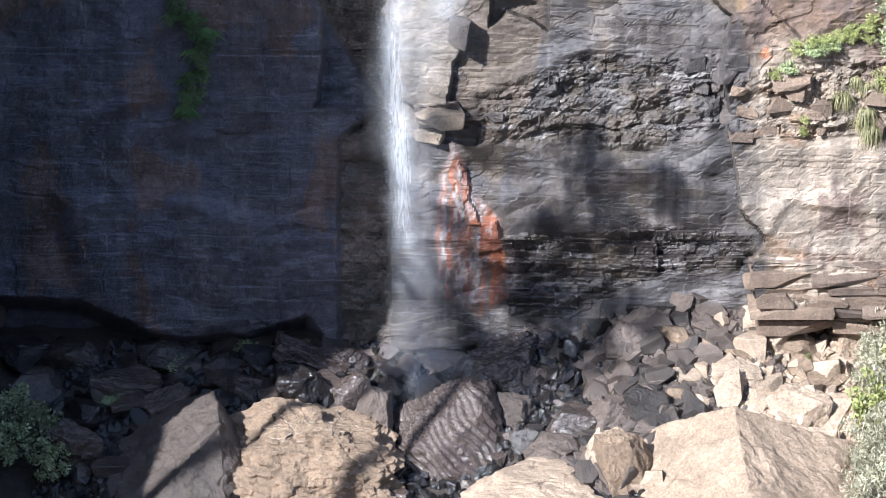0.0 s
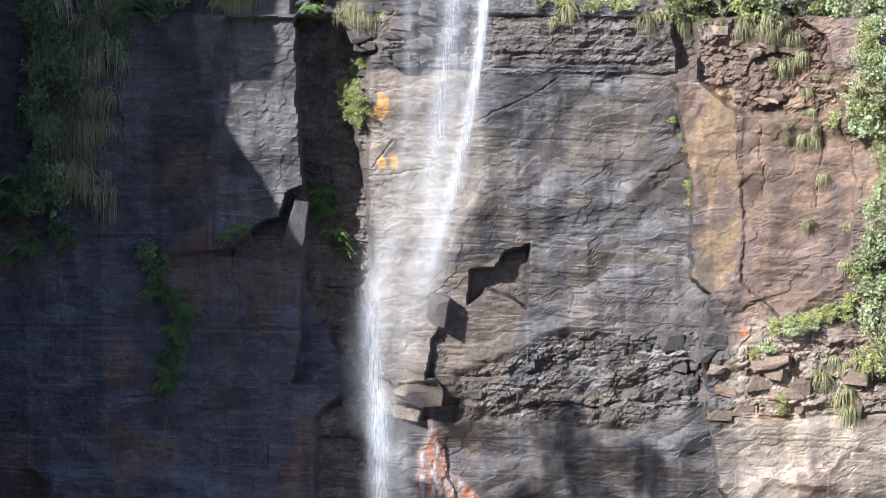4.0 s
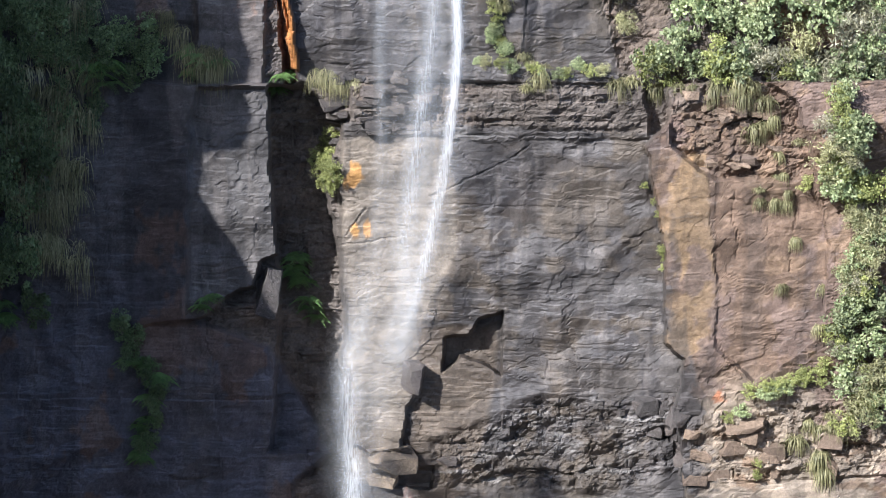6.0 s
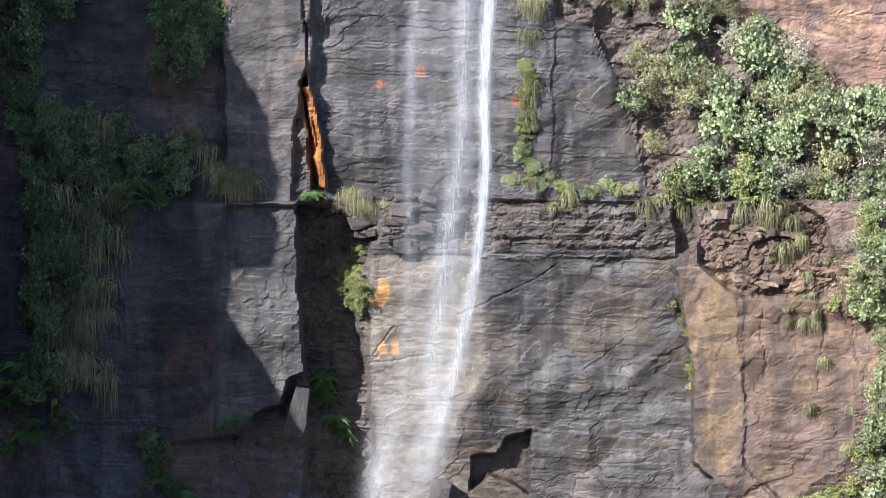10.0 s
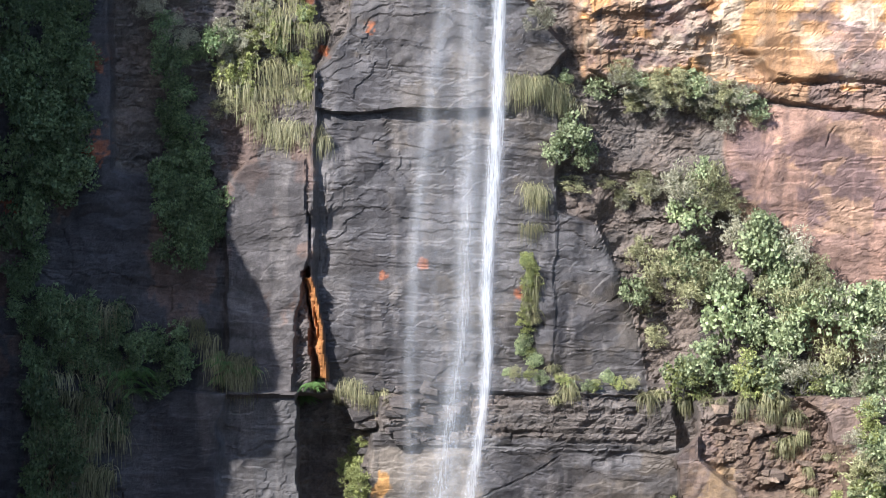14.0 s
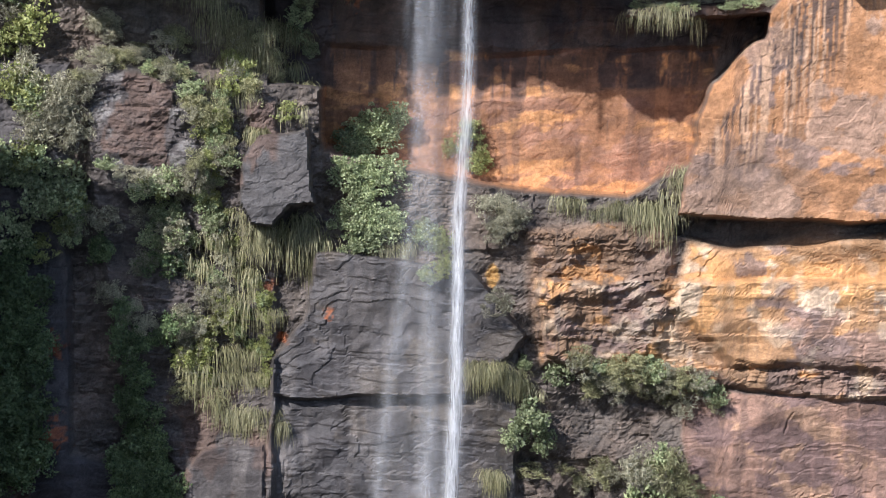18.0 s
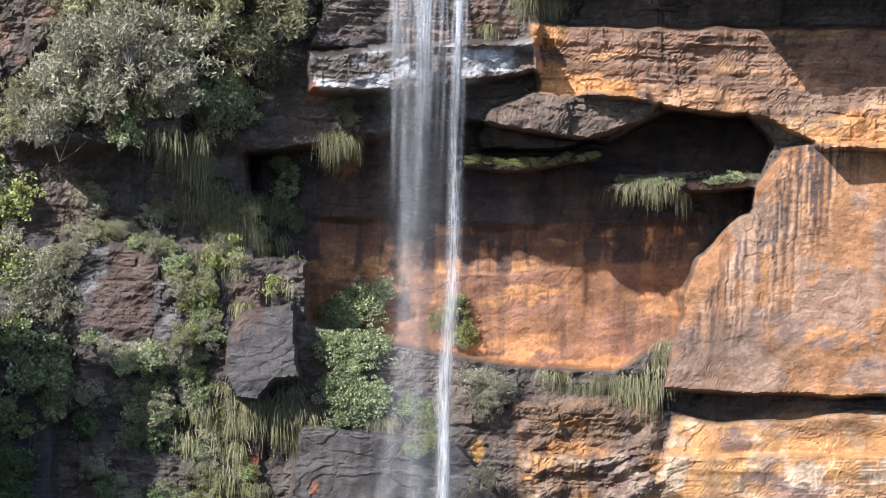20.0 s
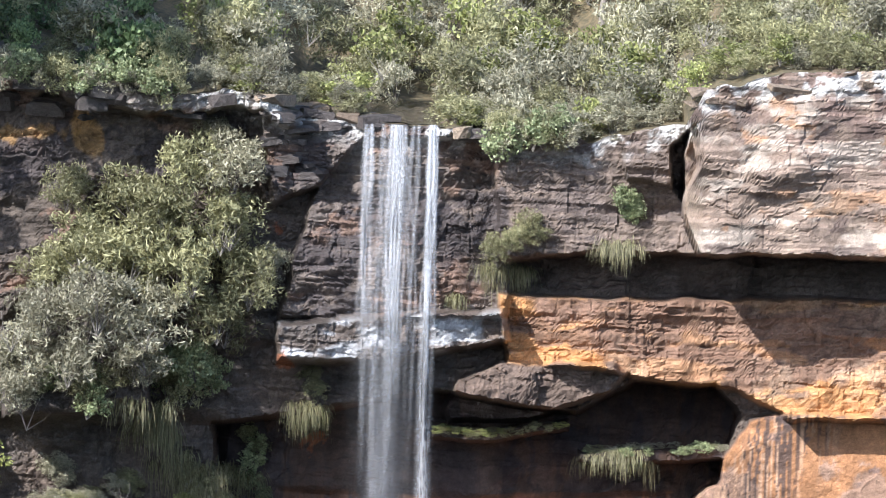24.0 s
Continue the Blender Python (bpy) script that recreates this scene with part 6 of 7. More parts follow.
belt((-8.97, 48.26, -7.92, 47.73, -6.36, 48.56, -5.31, 47.49), 8, 0.6, lambda a, b: tuft(a, b, prnd.uniform(1.0, 1.5), True))
belt((-6.38, 54.43, -5.08, 54.71, -3.78, 54.73, -4.03, 53.13), 9, 0.4, lambda a, b: tuft(a, b, prnd.uniform(1.3, 2.0), True))
belt((-8.19, 54.68, -6.63, 52.57, -5.33, 51.52, -7.14, 49.89, -5.57, 48.57), 30, 0.3, lambda a, b: wall_bush(prnd.choice(("lime", "broad")), a, b, prnd.uniform(0.5, 0.9)))
belt((7.78, 48.43, 9.88, 47.91, 11.96, 48.74, 13.83, 47.68, 15.42, 46.88), 20, 0.6, lambda a, b: wall_bush(prnd.choice(("grey", "olive", "broad")), a, b, prnd.uniform(1.0, 1.7)))
belt((3.85, 48.39, 5.68, 48.14, 6.48, 47.60), 8, 0.25, lambda a, b: tuft(a, b, prnd.uniform(0.9, 1.4), True))
belt((4.58, 43.31, 5.11, 43.04, 4.88, 41.38), 3, 0.12, lambda a, b: tuft(a, b, prnd.uniform(0.8, 1.1), True))
belt((4.64, 40.00, 4.93, 38.61, 4.70, 36.66, 5.00, 34.69), 14, 0.15, lambda a, b: wall_bush(prnd.choice(("lime", "broad")), a, b, prnd.uniform(0.6, 0.9)))
belt((-6.66, 64.15, -7.17, 62.58, -6.40, 61.54, -7.94, 60.22, -7.42, 58.65, -8.71, 57.85, -8.19, 56.27), 30, 0.4, lambda a, b: wall_bush(prnd.choice(("lime", "grey", "creeper", "olive")), a, b, prnd.uniform(0.8, 1.4), (1, 1, 1.2), 0.5))
belt((-8.46, 64.64, -6.15, 64.41, -4.09, 63.39, -4.59, 60.78), 10, 0.4, lambda a, b: tuft(a, b, prnd.uniform(1.0, 1.6), True))
belt((-9.74, 63.85, -11.80, 62.53, -14.12, 61.98), 9, 0.4, lambda a, b: wall_bush(prnd.choice(("grey", "olive")), a, b, prnd.uniform(0.9, 1.4), (1.2, 1, 0.8), 0.4))
belt((-9.73, 50.94, -8.95, 49.88, -9.22, 47.45), 8, 0.4, lambda a, b: wall_bush("grey", a, b, prnd.uniform(0.9, 1.4)))
wall_bush("lime", -4.68, 60.13, 1.3)
belt((-6.35, 59.32, -5.58, 59.20), 3, 0.1, lambda a, b: tuft(a, b, 0.9))
belt((-11.49, 43.88, -10.98, 42.51, -11.79, 40.57), 10, 0.8, lambda a, b: wall_bush("broad", a, b, prnd.uniform(1.3, 2.0)))
belt((-11.17, 49.84, -11.99, 46.59), 7, 0.6, lambda a, b: wall_bush("creeper", a, b, prnd.uniform(1.0, 1.7)))
belt((-18.21, 50.30, -17.74, 47.62, -18.06, 44.90, -17.03, 43.82), 20, 1.2, lambda a, b: wall_bush("creeper", a, b, prnd.uniform(1.4, 2.4)))
belt((-16.78, 37.23, -14.48, 34.42, -11.50, 35.82, -15.09, 32.16, -17.32, 30.17), 26, 1.0, lambda a, b: wall_bush(prnd.choice(("broad", "creeper")), a, b, prnd.uniform(1.2, 2.0)))
belt((-16.23, 37.79, -15.84, 33.86, -16.51, 30.16, -17.15, 27.57), 22, 1.6, lambda a, b: tuft(a, b, prnd.uniform(1.4, 2.0), True))
belt((-9.92, 35.25, -9.41, 33.84, -8.60, 34.12), 8, 0.3, lambda a, b: prnd.choice((fern, tuft))(a, b, 1.1))
belt((-14.50, 33.86, -13.18, 33.29), 5, 0.5, lambda a, b: fern(a, b, 1.5))
belt((-19.91, 24.29, -19.44, 22.52, -19.81, 20.14), 10, 0.7, lambda a, b: fern(a, b, 1.3))
belt((-16.53, 27.23, -16.61, 24.89, -17.41, 25.48), 10, 0.8, lambda a, b: tuft(a, b, 1.6, True))
belt((-12.94, 18.97, -11.85, 18.07, -12.49, 14.72, -12.25, 13.18), 16, 0.4, lambda a, b: fern(a, b, prnd.uniform(0.8, 1.3)))
belt((-9.85, 21.38, -9.02, 21.98), 4, 0.2, lambda a, b: fern(a, b, 0.9))
belt((-4.88, 24.37, -4.61, 22.89, -3.52, 20.82), 9, 0.4, lambda a, b: fern(a, b, 1.2))
belt((-3.29, 30.12, -3.31, 28.10), 9, 0.3, lambda a, b: wall_bush("lime", a, b, prnd.uniform(0.7, 1.1)))
belt((-3.79, 33.54, -2.99, 33.26, -2.45, 32.97), 6, 0.15, lambda a, b: tuft(a, b, 1.0, True))
belt((-4.86, 33.55, -5.68, 32.70), 5, 0.3, lambda a, b: fern(a, b, 0.9))
belt((-14.05, -0.69, -9.97, -0.20), 8, 0.25, lambda a, b: wall_bush("broad", a, b, prnd.uniform(0.6, 1.1), (1.2, 1, 0.6)))
for a, out in [(-15.71, 4.77), (-13.59, 2.19), (-16.54, 4.99), (-9.92, 0.88)]:
    bush("broad", on_ground(a, out) + Vector((0, 0, 0.3)), 1.4, "among the shaded stones", (1.3, 1, 0.6))
for a, out in [(-21.18, 6.88), (-19.95, 8.12), (-21.23, 9.35), (-19.45, 10.57)]:
    bush("broad", on_ground(a, out) + Vector((0, 0, 1.0)), 2.6, "in the shade of the gully")
for a, out in [(20.97, 11.09), (21.66, 8.25), (21.69, 4.98), (22.16, 1.60), (22.65, -1.96), (22.92, 4.05), (20.73, 10.71), (20.74, 9.12), (21.25, 6.66), (21.71, 3.33), (22.17, -0.09), (22.68, -3.78)]:
    bush("lime" if prnd.random() < 0.3 else "grey", on_ground(a, out + 1.5) + Vector((0, 0, 1.3)), 3.2, "at the edge of the scree", (0.9, 1, 1.3))
for a, out in [(20.25, -1.42), (18.18, 2.46), (11.97, 6.01), (20.81, -1.14)]:
    bush("lime", on_ground(a, out) + Vector((0, 0, 0.2)), 0.8, "between sunlit stones", (1.4, 1, 0.6))

# -- the great shrub thicket under the rim, left of the falls
for a, b, size, kind in [
        (-7.28, 77.79, 3.0, "olive"), (-5.25, 77.82, 3.0, "grey"), (-9.81, 76.47, 3.2, "olive"), (-12.60, 76.68, 2.4, "olive"), (-8.02, 75.73, 3.6, "olive"),
        (-5.47, 75.52, 3.4, "olive"), (-12.07, 74.13, 3.4, "olive"), (-9.78, 73.91, 3.6, "olive"), (-7.23, 73.44, 3.8, "olive"), (-4.41, 72.72, 3.4, "olive"),
        (-13.08, 73.09, 2.8, "olive"), (-11.03, 71.59, 3.6, "grey"), (-8.47, 71.11, 3.4, "grey"), (-5.92, 71.15, 3.2, "olive"), (-13.57, 71.03, 2.8, "grey"),
        (-9.22, 69.56, 3.0, "grey"), (-6.92, 69.08, 2.4, "broad"), (-12.28, 69.00, 3.0, "grey"), (-14.57, 69.47, 3.0, "grey"), (-5.52, 79.09, 1.8, "grey"),
        (-15.07, 67.66, 2.4, "grey"), (-3.66, 73.50, 2.0, "grey")]:
    for k in range(2):
        wall_bush(kind, a + prnd.uniform(-0.6, 0.6) * k, b + prnd.uniform(-0.5, 0.5) * k, size, (1, 0.9, 1), 0.95 - 0.5 * k, "in the thicket under the rim")
belt((-8.94, 67.50, -8.67, 65.96), 5, 0.3, lambda a, b: tuft(a, b, 1.7, True))
belt((-13.00, 64.34, -12.74, 63.83), 3, 0.3, lambda a, b: wall_bush("grey", a, b, 1.6))
belt((-10.18, 63.61, -9.15, 63.36), 3, 0.3, lambda a, b: wall_bush("olive", a, b, 1.2))
belt((-6.85, 63.66, -6.32, 62.89), 5, 0.4, lambda a, b: tuft(a, b, 1.6, True))
belt((-1.79, 68.39, -1.27, 67.88), 3, 0.3, lambda a, b: wall_bush("olive", a, b, 1.2))
belt((-2.03, 67.09, -1.26, 66.85), 5, 0.3, lambda a, b: tuft(a, b, 1.3, True))
belt((-15.41, 60.40, -14.38, 60.67, -15.93, 59.61), 8, 0.6, lambda a, b: wall_bush("grey", a, b, prnd.uniform(1.5, 2.2)))
belt((-15.19, 55.67, -13.89, 55.42, -16.76, 53.00), 9, 0.5, lambda a, b: wall_bush(prnd.choice(("broad", "lime")), a, b, prnd.uniform(1.0, 1.7)))
belt((-16.98, 57.50, -14.92, 56.99, -15.97, 55.13, -17.04, 50.86), 14, 1.2, lambda a, b: wall_bush("broad", a, b, prnd.uniform(1.3, 2.2)))
belt((-6.40, 63.89, -6.66, 62.58, -7.17, 61.01), 9, 0.5, lambda a, b: tuft(a, b, 1.6, True))
belt((-8.72, 67.23, -8.59, 65.94), 4, 0.2, lambda a, b: tuft(a, b, 1.5, True))
belt((-11.56, 55.18, -9.23, 54.67, -9.75, 53.07), 10, 0.8, lambda a, b: wall_bush(prnd.choice(("broad", "grey")), a, b, prnd.uniform(1.0, 1.7)))
belt((-16.89, 68.16, -14.33, 68.45, -11.53, 67.71, -7.19, 68.79, -6.16, 68.54), 22, 0.8, lambda a, b: wall_bush(prnd.choice(("grey", "olive", "broad")), a, b, prnd.uniform(1.4, 2.4), (1, 0.9, 1), 0.4))
belt((-17.16, 66.10, -16.94, 62.73, -16.44, 60.65, -16.99, 56.71), 18, 0.8, lambda a, b: wall_bush(prnd.choice(("broad", "grey", "lime")), a, b, prnd.uniform(1.3, 2.3)))
belt((-8.46, 59.43, -7.68, 57.86, -8.71, 55.74, -7.41, 53.89, -7.93, 50.96), 22, 0.5, lambda a, b: wall_bush(prnd.choice(("lime", "broad", "grey")), a, b, prnd.uniform(0.7, 1.4)))
belt((-5.89, 64.15, -5.11, 62.08, -3.58, 64.18, -4.11, 66.76), 12, 0.6, lambda a, b: wall_bush(prnd.choice(("broad", "creeper", "olive")), a, b, prnd.uniform(0.8, 1.5)))
belt((-11.82, 50.12, -11.59, 44.71, -11.34, 42.52, -10.83, 40.33), 16, 0.9, lambda a, b: wall_bush("creeper", a, b, prnd.uniform(1.2, 2.2)))
belt((-17.74, 55.91, -17.56, 50.59, -17.90, 45.19, -16.30, 46.83), 22, 1.1, lambda a, b: wall_bush("creeper", a, b, prnd.uniform(1.3, 2.3)))
belt((-15.95, 82.47, -13.16, 82.14, -10.63, 81.80, -8.09, 81.59), 16, 0.5, lambda a, b: wall_bush(prnd.choice(("broad", "olive", "grey")), a, b, prnd.uniform(1.2, 2.2)))
belt((-15.41, 56.46, -13.87, 55.16, -12.06, 53.32, -10.24, 54.14, -9.97, 56.52), 22, 0.7, lambda a, b: wall_bush(prnd.choice(("broad", "creeper", "grey")), a, b, prnd.uniform(1.0, 1.8)))
belt((-17.00, 53.27, -17.56, 50.59, -16.28, 48.72, -17.88, 46.27, -16.60, 43.84), 26, 0.9, lambda a, b: wall_bush(prnd.choice(("broad", "broad", "creeper")), a, b, prnd.uniform(1.3, 2.2)))
belt((-12.37, 46.33, -11.86, 44.16, -10.80, 45.26, -11.35, 40.88), 16, 0.8, lambda a, b: wall_bush(prnd.choice(("broad", "creeper")), a, b, prnd.uniform(1.1, 1.9)))
belt((-19.48, 40.49, -18.48, 37.73, -16.37, 36.63, -14.25, 35.53, -16.96, 33.81), 26, 1.0, lambda a, b: wall_bush(prnd.choice(("broad", "creeper")), a, b, prnd.uniform(1.1, 1.9)))
belt((-16.91, 59.60, -15.11, 60.14, -14.34, 59.10), 8, 0.5, lambda a, b: wall_bush("grey", a, b, prnd.uniform(1.5, 2.3)))
belt((-19.5, 53.0, -19.2, 49.0, -18.7, 45.0, -19.1, 41.5), 24, 0.9, lambda a, b: wall_bush(prnd.choice(("broad", "creeper", "broad")), a, b, prnd.uniform(1.4, 2.4), (1, 0.9, 1.2), 0.45, "on the shaded wall"))
belt((-12.6, 44.0, -11.3, 42.8, -10.0, 42.2, -10.6, 40.6, -12.1, 39.5), 18, 0.6, lambda a, b: wall_bush(prnd.choice(("broad", "creeper")), a, b, prnd.uniform(1.1, 1.9), (1, 0.9, 1.1), 0.45, "on the shaded wall"))
belt((-13.0, 51.8, -12.0, 50.6, -10.8, 49.8, -9.6, 50.7), 14, 0.6, lambda a, b: wall_bush(prnd.choice(("grey", "broad")), a, b, prnd.uniform(0.9, 1.6), (1, 0.9, 1), 0.4, "on the shaded wall"))
belt((-19.0, 38.0, -17.6, 36.0, -18.4, 33.0, -17.5, 30.0, -18.5, 26.0, -18.3, 22.0), 30, 1.0, lambda a, b: wall_bush(prnd.choice(("creeper", "broad")), a, b, prnd.uniform(1.2, 2.2), (1, 0.9, 1.3), 0.4, "on the shaded wall"))
belt((-13.6, 21.2, -12.4, 18.6, -12.0, 16.2, -12.5, 14.0), 10, 0.5, lambda a, b: wall_bush("creeper", a, b, prnd.uniform(0.8, 1.5), (1, 0.9, 1.2), 0.4, "on the shaded wall"))
belt((-11.2, 36.9, -9.9, 34.8, -8.5, 34.7, -9.2, 33.7), 8, 0.4, lambda a, b: tuft(a, b, prnd.uniform(0.9, 1.5), True))
belt((-3.6, 29.6, -3.2, 28.6, -3.5, 27.6), 7, 0.3, lambda a, b: wall_bush("lime", a, b, prnd.uniform(0.9, 1.3), (1, 0.9, 1), 0.6, "at the edge of the falls"))
belt((-14.0, 62.2, -12.0, 62.6, -10.2, 62.2, -8.8, 61.4, -8.6, 59.5), 16, 0.4, lambda a, b: wall_bush(prnd.choice(("grey", "olive", "broad")), a, b, prnd.uniform(0.9, 1.6), (1.2, 0.9, 0.9), 0.4, "on the ledge under the thicket"))
belt((-12.6, 57.6, -10.8, 56.4, -9.3, 56.6), 9, 0.5, lambda a, b: wall_bush(prnd.choice(("broad", "lime", "grey")), a, b, prnd.uniform(0.9, 1.5), (1.1, 0.9, 1), 0.4, "on the ledge under the thicket"))
# -- under the rim right of the falls
belt((6.29, 74.44, 7.56, 74.97, 8.83, 75.25), 8, 0.5, lambda a, b: wall_bush("olive", a, b, prnd.uniform(1.0, 1.7)))
belt((6.05, 73.66, 8.10, 73.44), 6, 0.3, lambda a, b: tuft(a, b, 1.3, True))
belt((12.63, 76.98, 13.17, 76.09), 5, 0.3, lambda a, b: wall_bush("broad", a, b, prnd.uniform(0.9, 1.4)))
belt((11.92, 74.79, 12.69, 74.80), 4, 0.2, lambda a, b: tuft(a, b, 1.1, True))
belt((5.92, 80.06, 7.21, 79.57, 8.74, 79.85, 10.01, 80.13), 12, 0.5, lambda a, b: wall_bush(prnd.choice(("olive", "broad", "grey")), a, b, prnd.uniform(1.2, 2.2)))
belt((4.80, 72.10, 4.92, 72.36), 2, 0.1, lambda a, b: tuft(a, b, 1.0, True))

# -- the heath on the plateau
for i in range(110):
    a = prnd.uniform(-24, 28) if i < 70 else prnd.uniform(-6, 8)
    if abs(a - 2.4) > 1.9:
        kind = prnd.choice(("olive", "grey", "olive", "olive", "grey", "grey", "olive", "lime"))
        # towards the left, mostly the shade-darkened leaf copy
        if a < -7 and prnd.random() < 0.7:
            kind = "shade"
        bush(kind, Vector(plateau_point(a, prnd.uniform(0.6, 4.5))) + Vector((0, 0, 0.25)), prnd.uniform(1.3, 2.3), "close behind the rim", (1.2, 1, 0.8), "heath shrubs")
for i in range(300):
    a = prnd.uniform(-26, 30)
    back = 1.0 + 30 * prnd.random() ** 1.35
    if abs(a - 2.4) < 1.9 and back < 5:
        continue
    kind = prnd.choice(("olive", "olive", "olive", "grey", "grey", "lime") if i % 3 else ("olive", "grey"))
    # same shade-darkened leaves for most of the left heath
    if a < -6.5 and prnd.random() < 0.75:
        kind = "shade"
    size = prnd.uniform(2.0, 3.8) * (0.6 if back < 3 else 1.0)
    bush(kind, Vector(plateau_point(a, back)) + Vector((0, 0, 0.35 * size)), size, "in the heath above the falls", (1, 1, prnd.uniform(0.8, 1.2)), "heath shrubs")

for i in range(22):
    bush(prnd.choice(("olive", "grey", "olive")), Vector(plateau_point(prnd.uniform(13.5, 22), prnd.uniform(3.5, 13))) + Vector((0, 0, 0.7)), prnd.uniform(1.8, 3.0), "in the heath above the falls", (1, 1, 0.95), "heath shrubs")


def gum_tree(a, back, height, seed):
    rnd = random.Random(seed)
    base = Vector(plateau_point(a, back))
    root = tagged(new("gum_tree"), "slender pale-barked gum tree above the falls", "tree", "gum trees")
    root.matrix_basis = Matrix.Translation(base)
    pts = [Vector((0, 0, -0.5))]
    for k in range(1, 6):
        pts.append(Vector((rnd.uniform(-0.25, 0.25) * k, rnd.uniform(-0.2, 0.2) * k, height * k / 5)))
    v, f = tube(pts, [0.32 * height / 10, 0.28 * height / 10, 0.22 * height / 10, 0.16 * height / 10, 0.1 * height / 10, 0.04], 8)
    trunk = new("trunk", quick_mesh("trunk", v, f, BARK))
    trunk.parent = root
    clump = []
    for k in range(16):
        c = pts[rnd.choice((3, 4, 5))] + Vector((rnd.gauss(0, 1), rnd.gauss(0, 1), rnd.gauss(0.3, 0.6))) * height * 0.13
        clump.append((c, rnd.uniform(0.5, 0.9)))
    v, f = limbs(rnd, [c for c, r in clump], pts[3], 0.07)
    b = new("limbs", quick_mesh("limbs", v, f, BARK))
    b.parent = root
    crown = new("crown", quick_mesh("crown", *leaf_cloud(rnd, clump, 90, 0.12, 2.6, True), LEAF_OLIVE))
    crown.parent = root


def shadow_tree(base, height, crown_at, crown_size, clumps, seed, where):
    """An unseen tall gum, added to cast shade: trunk, limbs and an open crown of leaf clumps."""
    rnd = random.Random(seed)
    root = tagged(new("shadow_gum_tree"), f"unseen gum tree added to cast shade {where}", "tree", "gum trees")
    root.matrix_basis = Matrix.Translation(base)
    top = Vector(crown_at) - base
    pts = [Vector((0, 0, -1)), top * 0.25 + Vector((0.4, 0, 0)), top * 0.5, top * 0.75 + Vector((-0.3, 0.2, 0)), top]
    v, f = tube(pts, [0.55, 0.5, 0.42, 0.32, 0.15], 8)
    new("trunk", quick_mesh("trunk", v, f, BARK)).parent = root
    clump = []
    for k in range(clumps):
        d = Vector((rnd.gauss(0, 0.5), rnd.gauss(0, 0.5), rnd.gauss(0, 0.5)))
        clump.append((top + Vector((d.x * crown_size[0], d.y * crown_size[1], d.z * crown_size[2])), rnd.uniform(0.7, 1.4)))
    v, f = limbs(rnd, [c for c, r in clump], pts[3], 0.12)
    new("limb", quick_mesh("limb", v, f, BARK)).parent = root
    new("crown", quick_mesh("crown", *leaf_cloud(rnd, clump, 110, 0.28, 2.2), LEAF_OLIVE)).parent = root


# out of view: crowns set so their shadows fall on scree and left rim
shadow_tree(Vector((-33.0, FAR - 45, 10.0)), 50, (-30.5, FAR - 45, 57), (4.2, 3.2, 5.0), 14, 501, "on the side of the gully")
shadow_tree(Vector((-47.0, FAR - 44, 20.0)), 40, (-32.4, FAR - 44, 48.6), (6.5, 3.0, 4.4), 28, 505, "on the side of the gully")
shadow_tree(Vector((-25.5, FAR - 7, 62.0)), 26, (-22.0, FAR - 8, 97), (7, 5, 9), 120, 502, "on the headland")
shadow_tree(Vector((-25.0, FAR + 3, 83.0)), 12, (-22.5, FAR + 2, 93.5), (5, 4, 6), 80, 506, "behind the rim")
shadow_tree(Vector((-28.0, FAR - 6, 62.0)), 26, (-26, FAR - 5, 98), (7, 5, 9), 110, 503, "on the headland")
shadow_tree(Vector((-24.5, FAR - 4, 61.0)), 22, (-20.5, FAR - 6.5, 94), (4, 3, 6), 50, 504, "on the headland")
for i in range(34):
    gum_tree(prnd.uniform(-26, 30), prnd.uniform(16, 46), prnd.uniform(6, 11), 300 + i)


# -- pale dead branches that stick out of the thickets
DEAD = plain_material("bleached_dead_wood", (0.2, 0.175, 0.15), (0.42, 0.38, 0.33), 8.0)
for i, (a, b, size) in enumerate([(-5.58, 74.49, 1.8), (-7.47, 72.67, 1.6), (-13.04, 82.77, 2.0), (-14.04, 66.39, 1.8), (-15.34, 69.97, 1.8), (9.01, 79.09, 2.4), (1.55, 82.53, 1.6), (-1.53, 84.00, 1.8),
                                  (16.04, 84.31, 1.8), (22.43, 84.18, 2.2), (-0.47, 81.73, 1.5), (-15.62, 67.15, 1.7), (-10.26, 63.07, 1.2), (-9.23, 70.07, 1.4)]):
    rnd = random.Random(900 + i)
    tips = [Vector((rnd.uniform(-0.6, 0.6), rnd.uniform(-0.3, 0.1), rnd.uniform(0.15, 0.7))) * size for _ in range(5)]
    v, f = limbs(rnd, tips, Vector((rnd.uniform(-0.4, 0.4), 0.3, -0.6)), 0.014 * size, 4)
    ob = new("dead_branch", quick_mesh("dead_branch", v, f, DEAD))
    ob.matrix_basis = Matrix.Translation(Vector(place(a, b, out_at(a, min(b, 79.0)) + (3.6 if b < 79 else -2.0))))
    tagged(ob, "bleached dead branch sticking out of the shrubs", "branch", "dead branches")


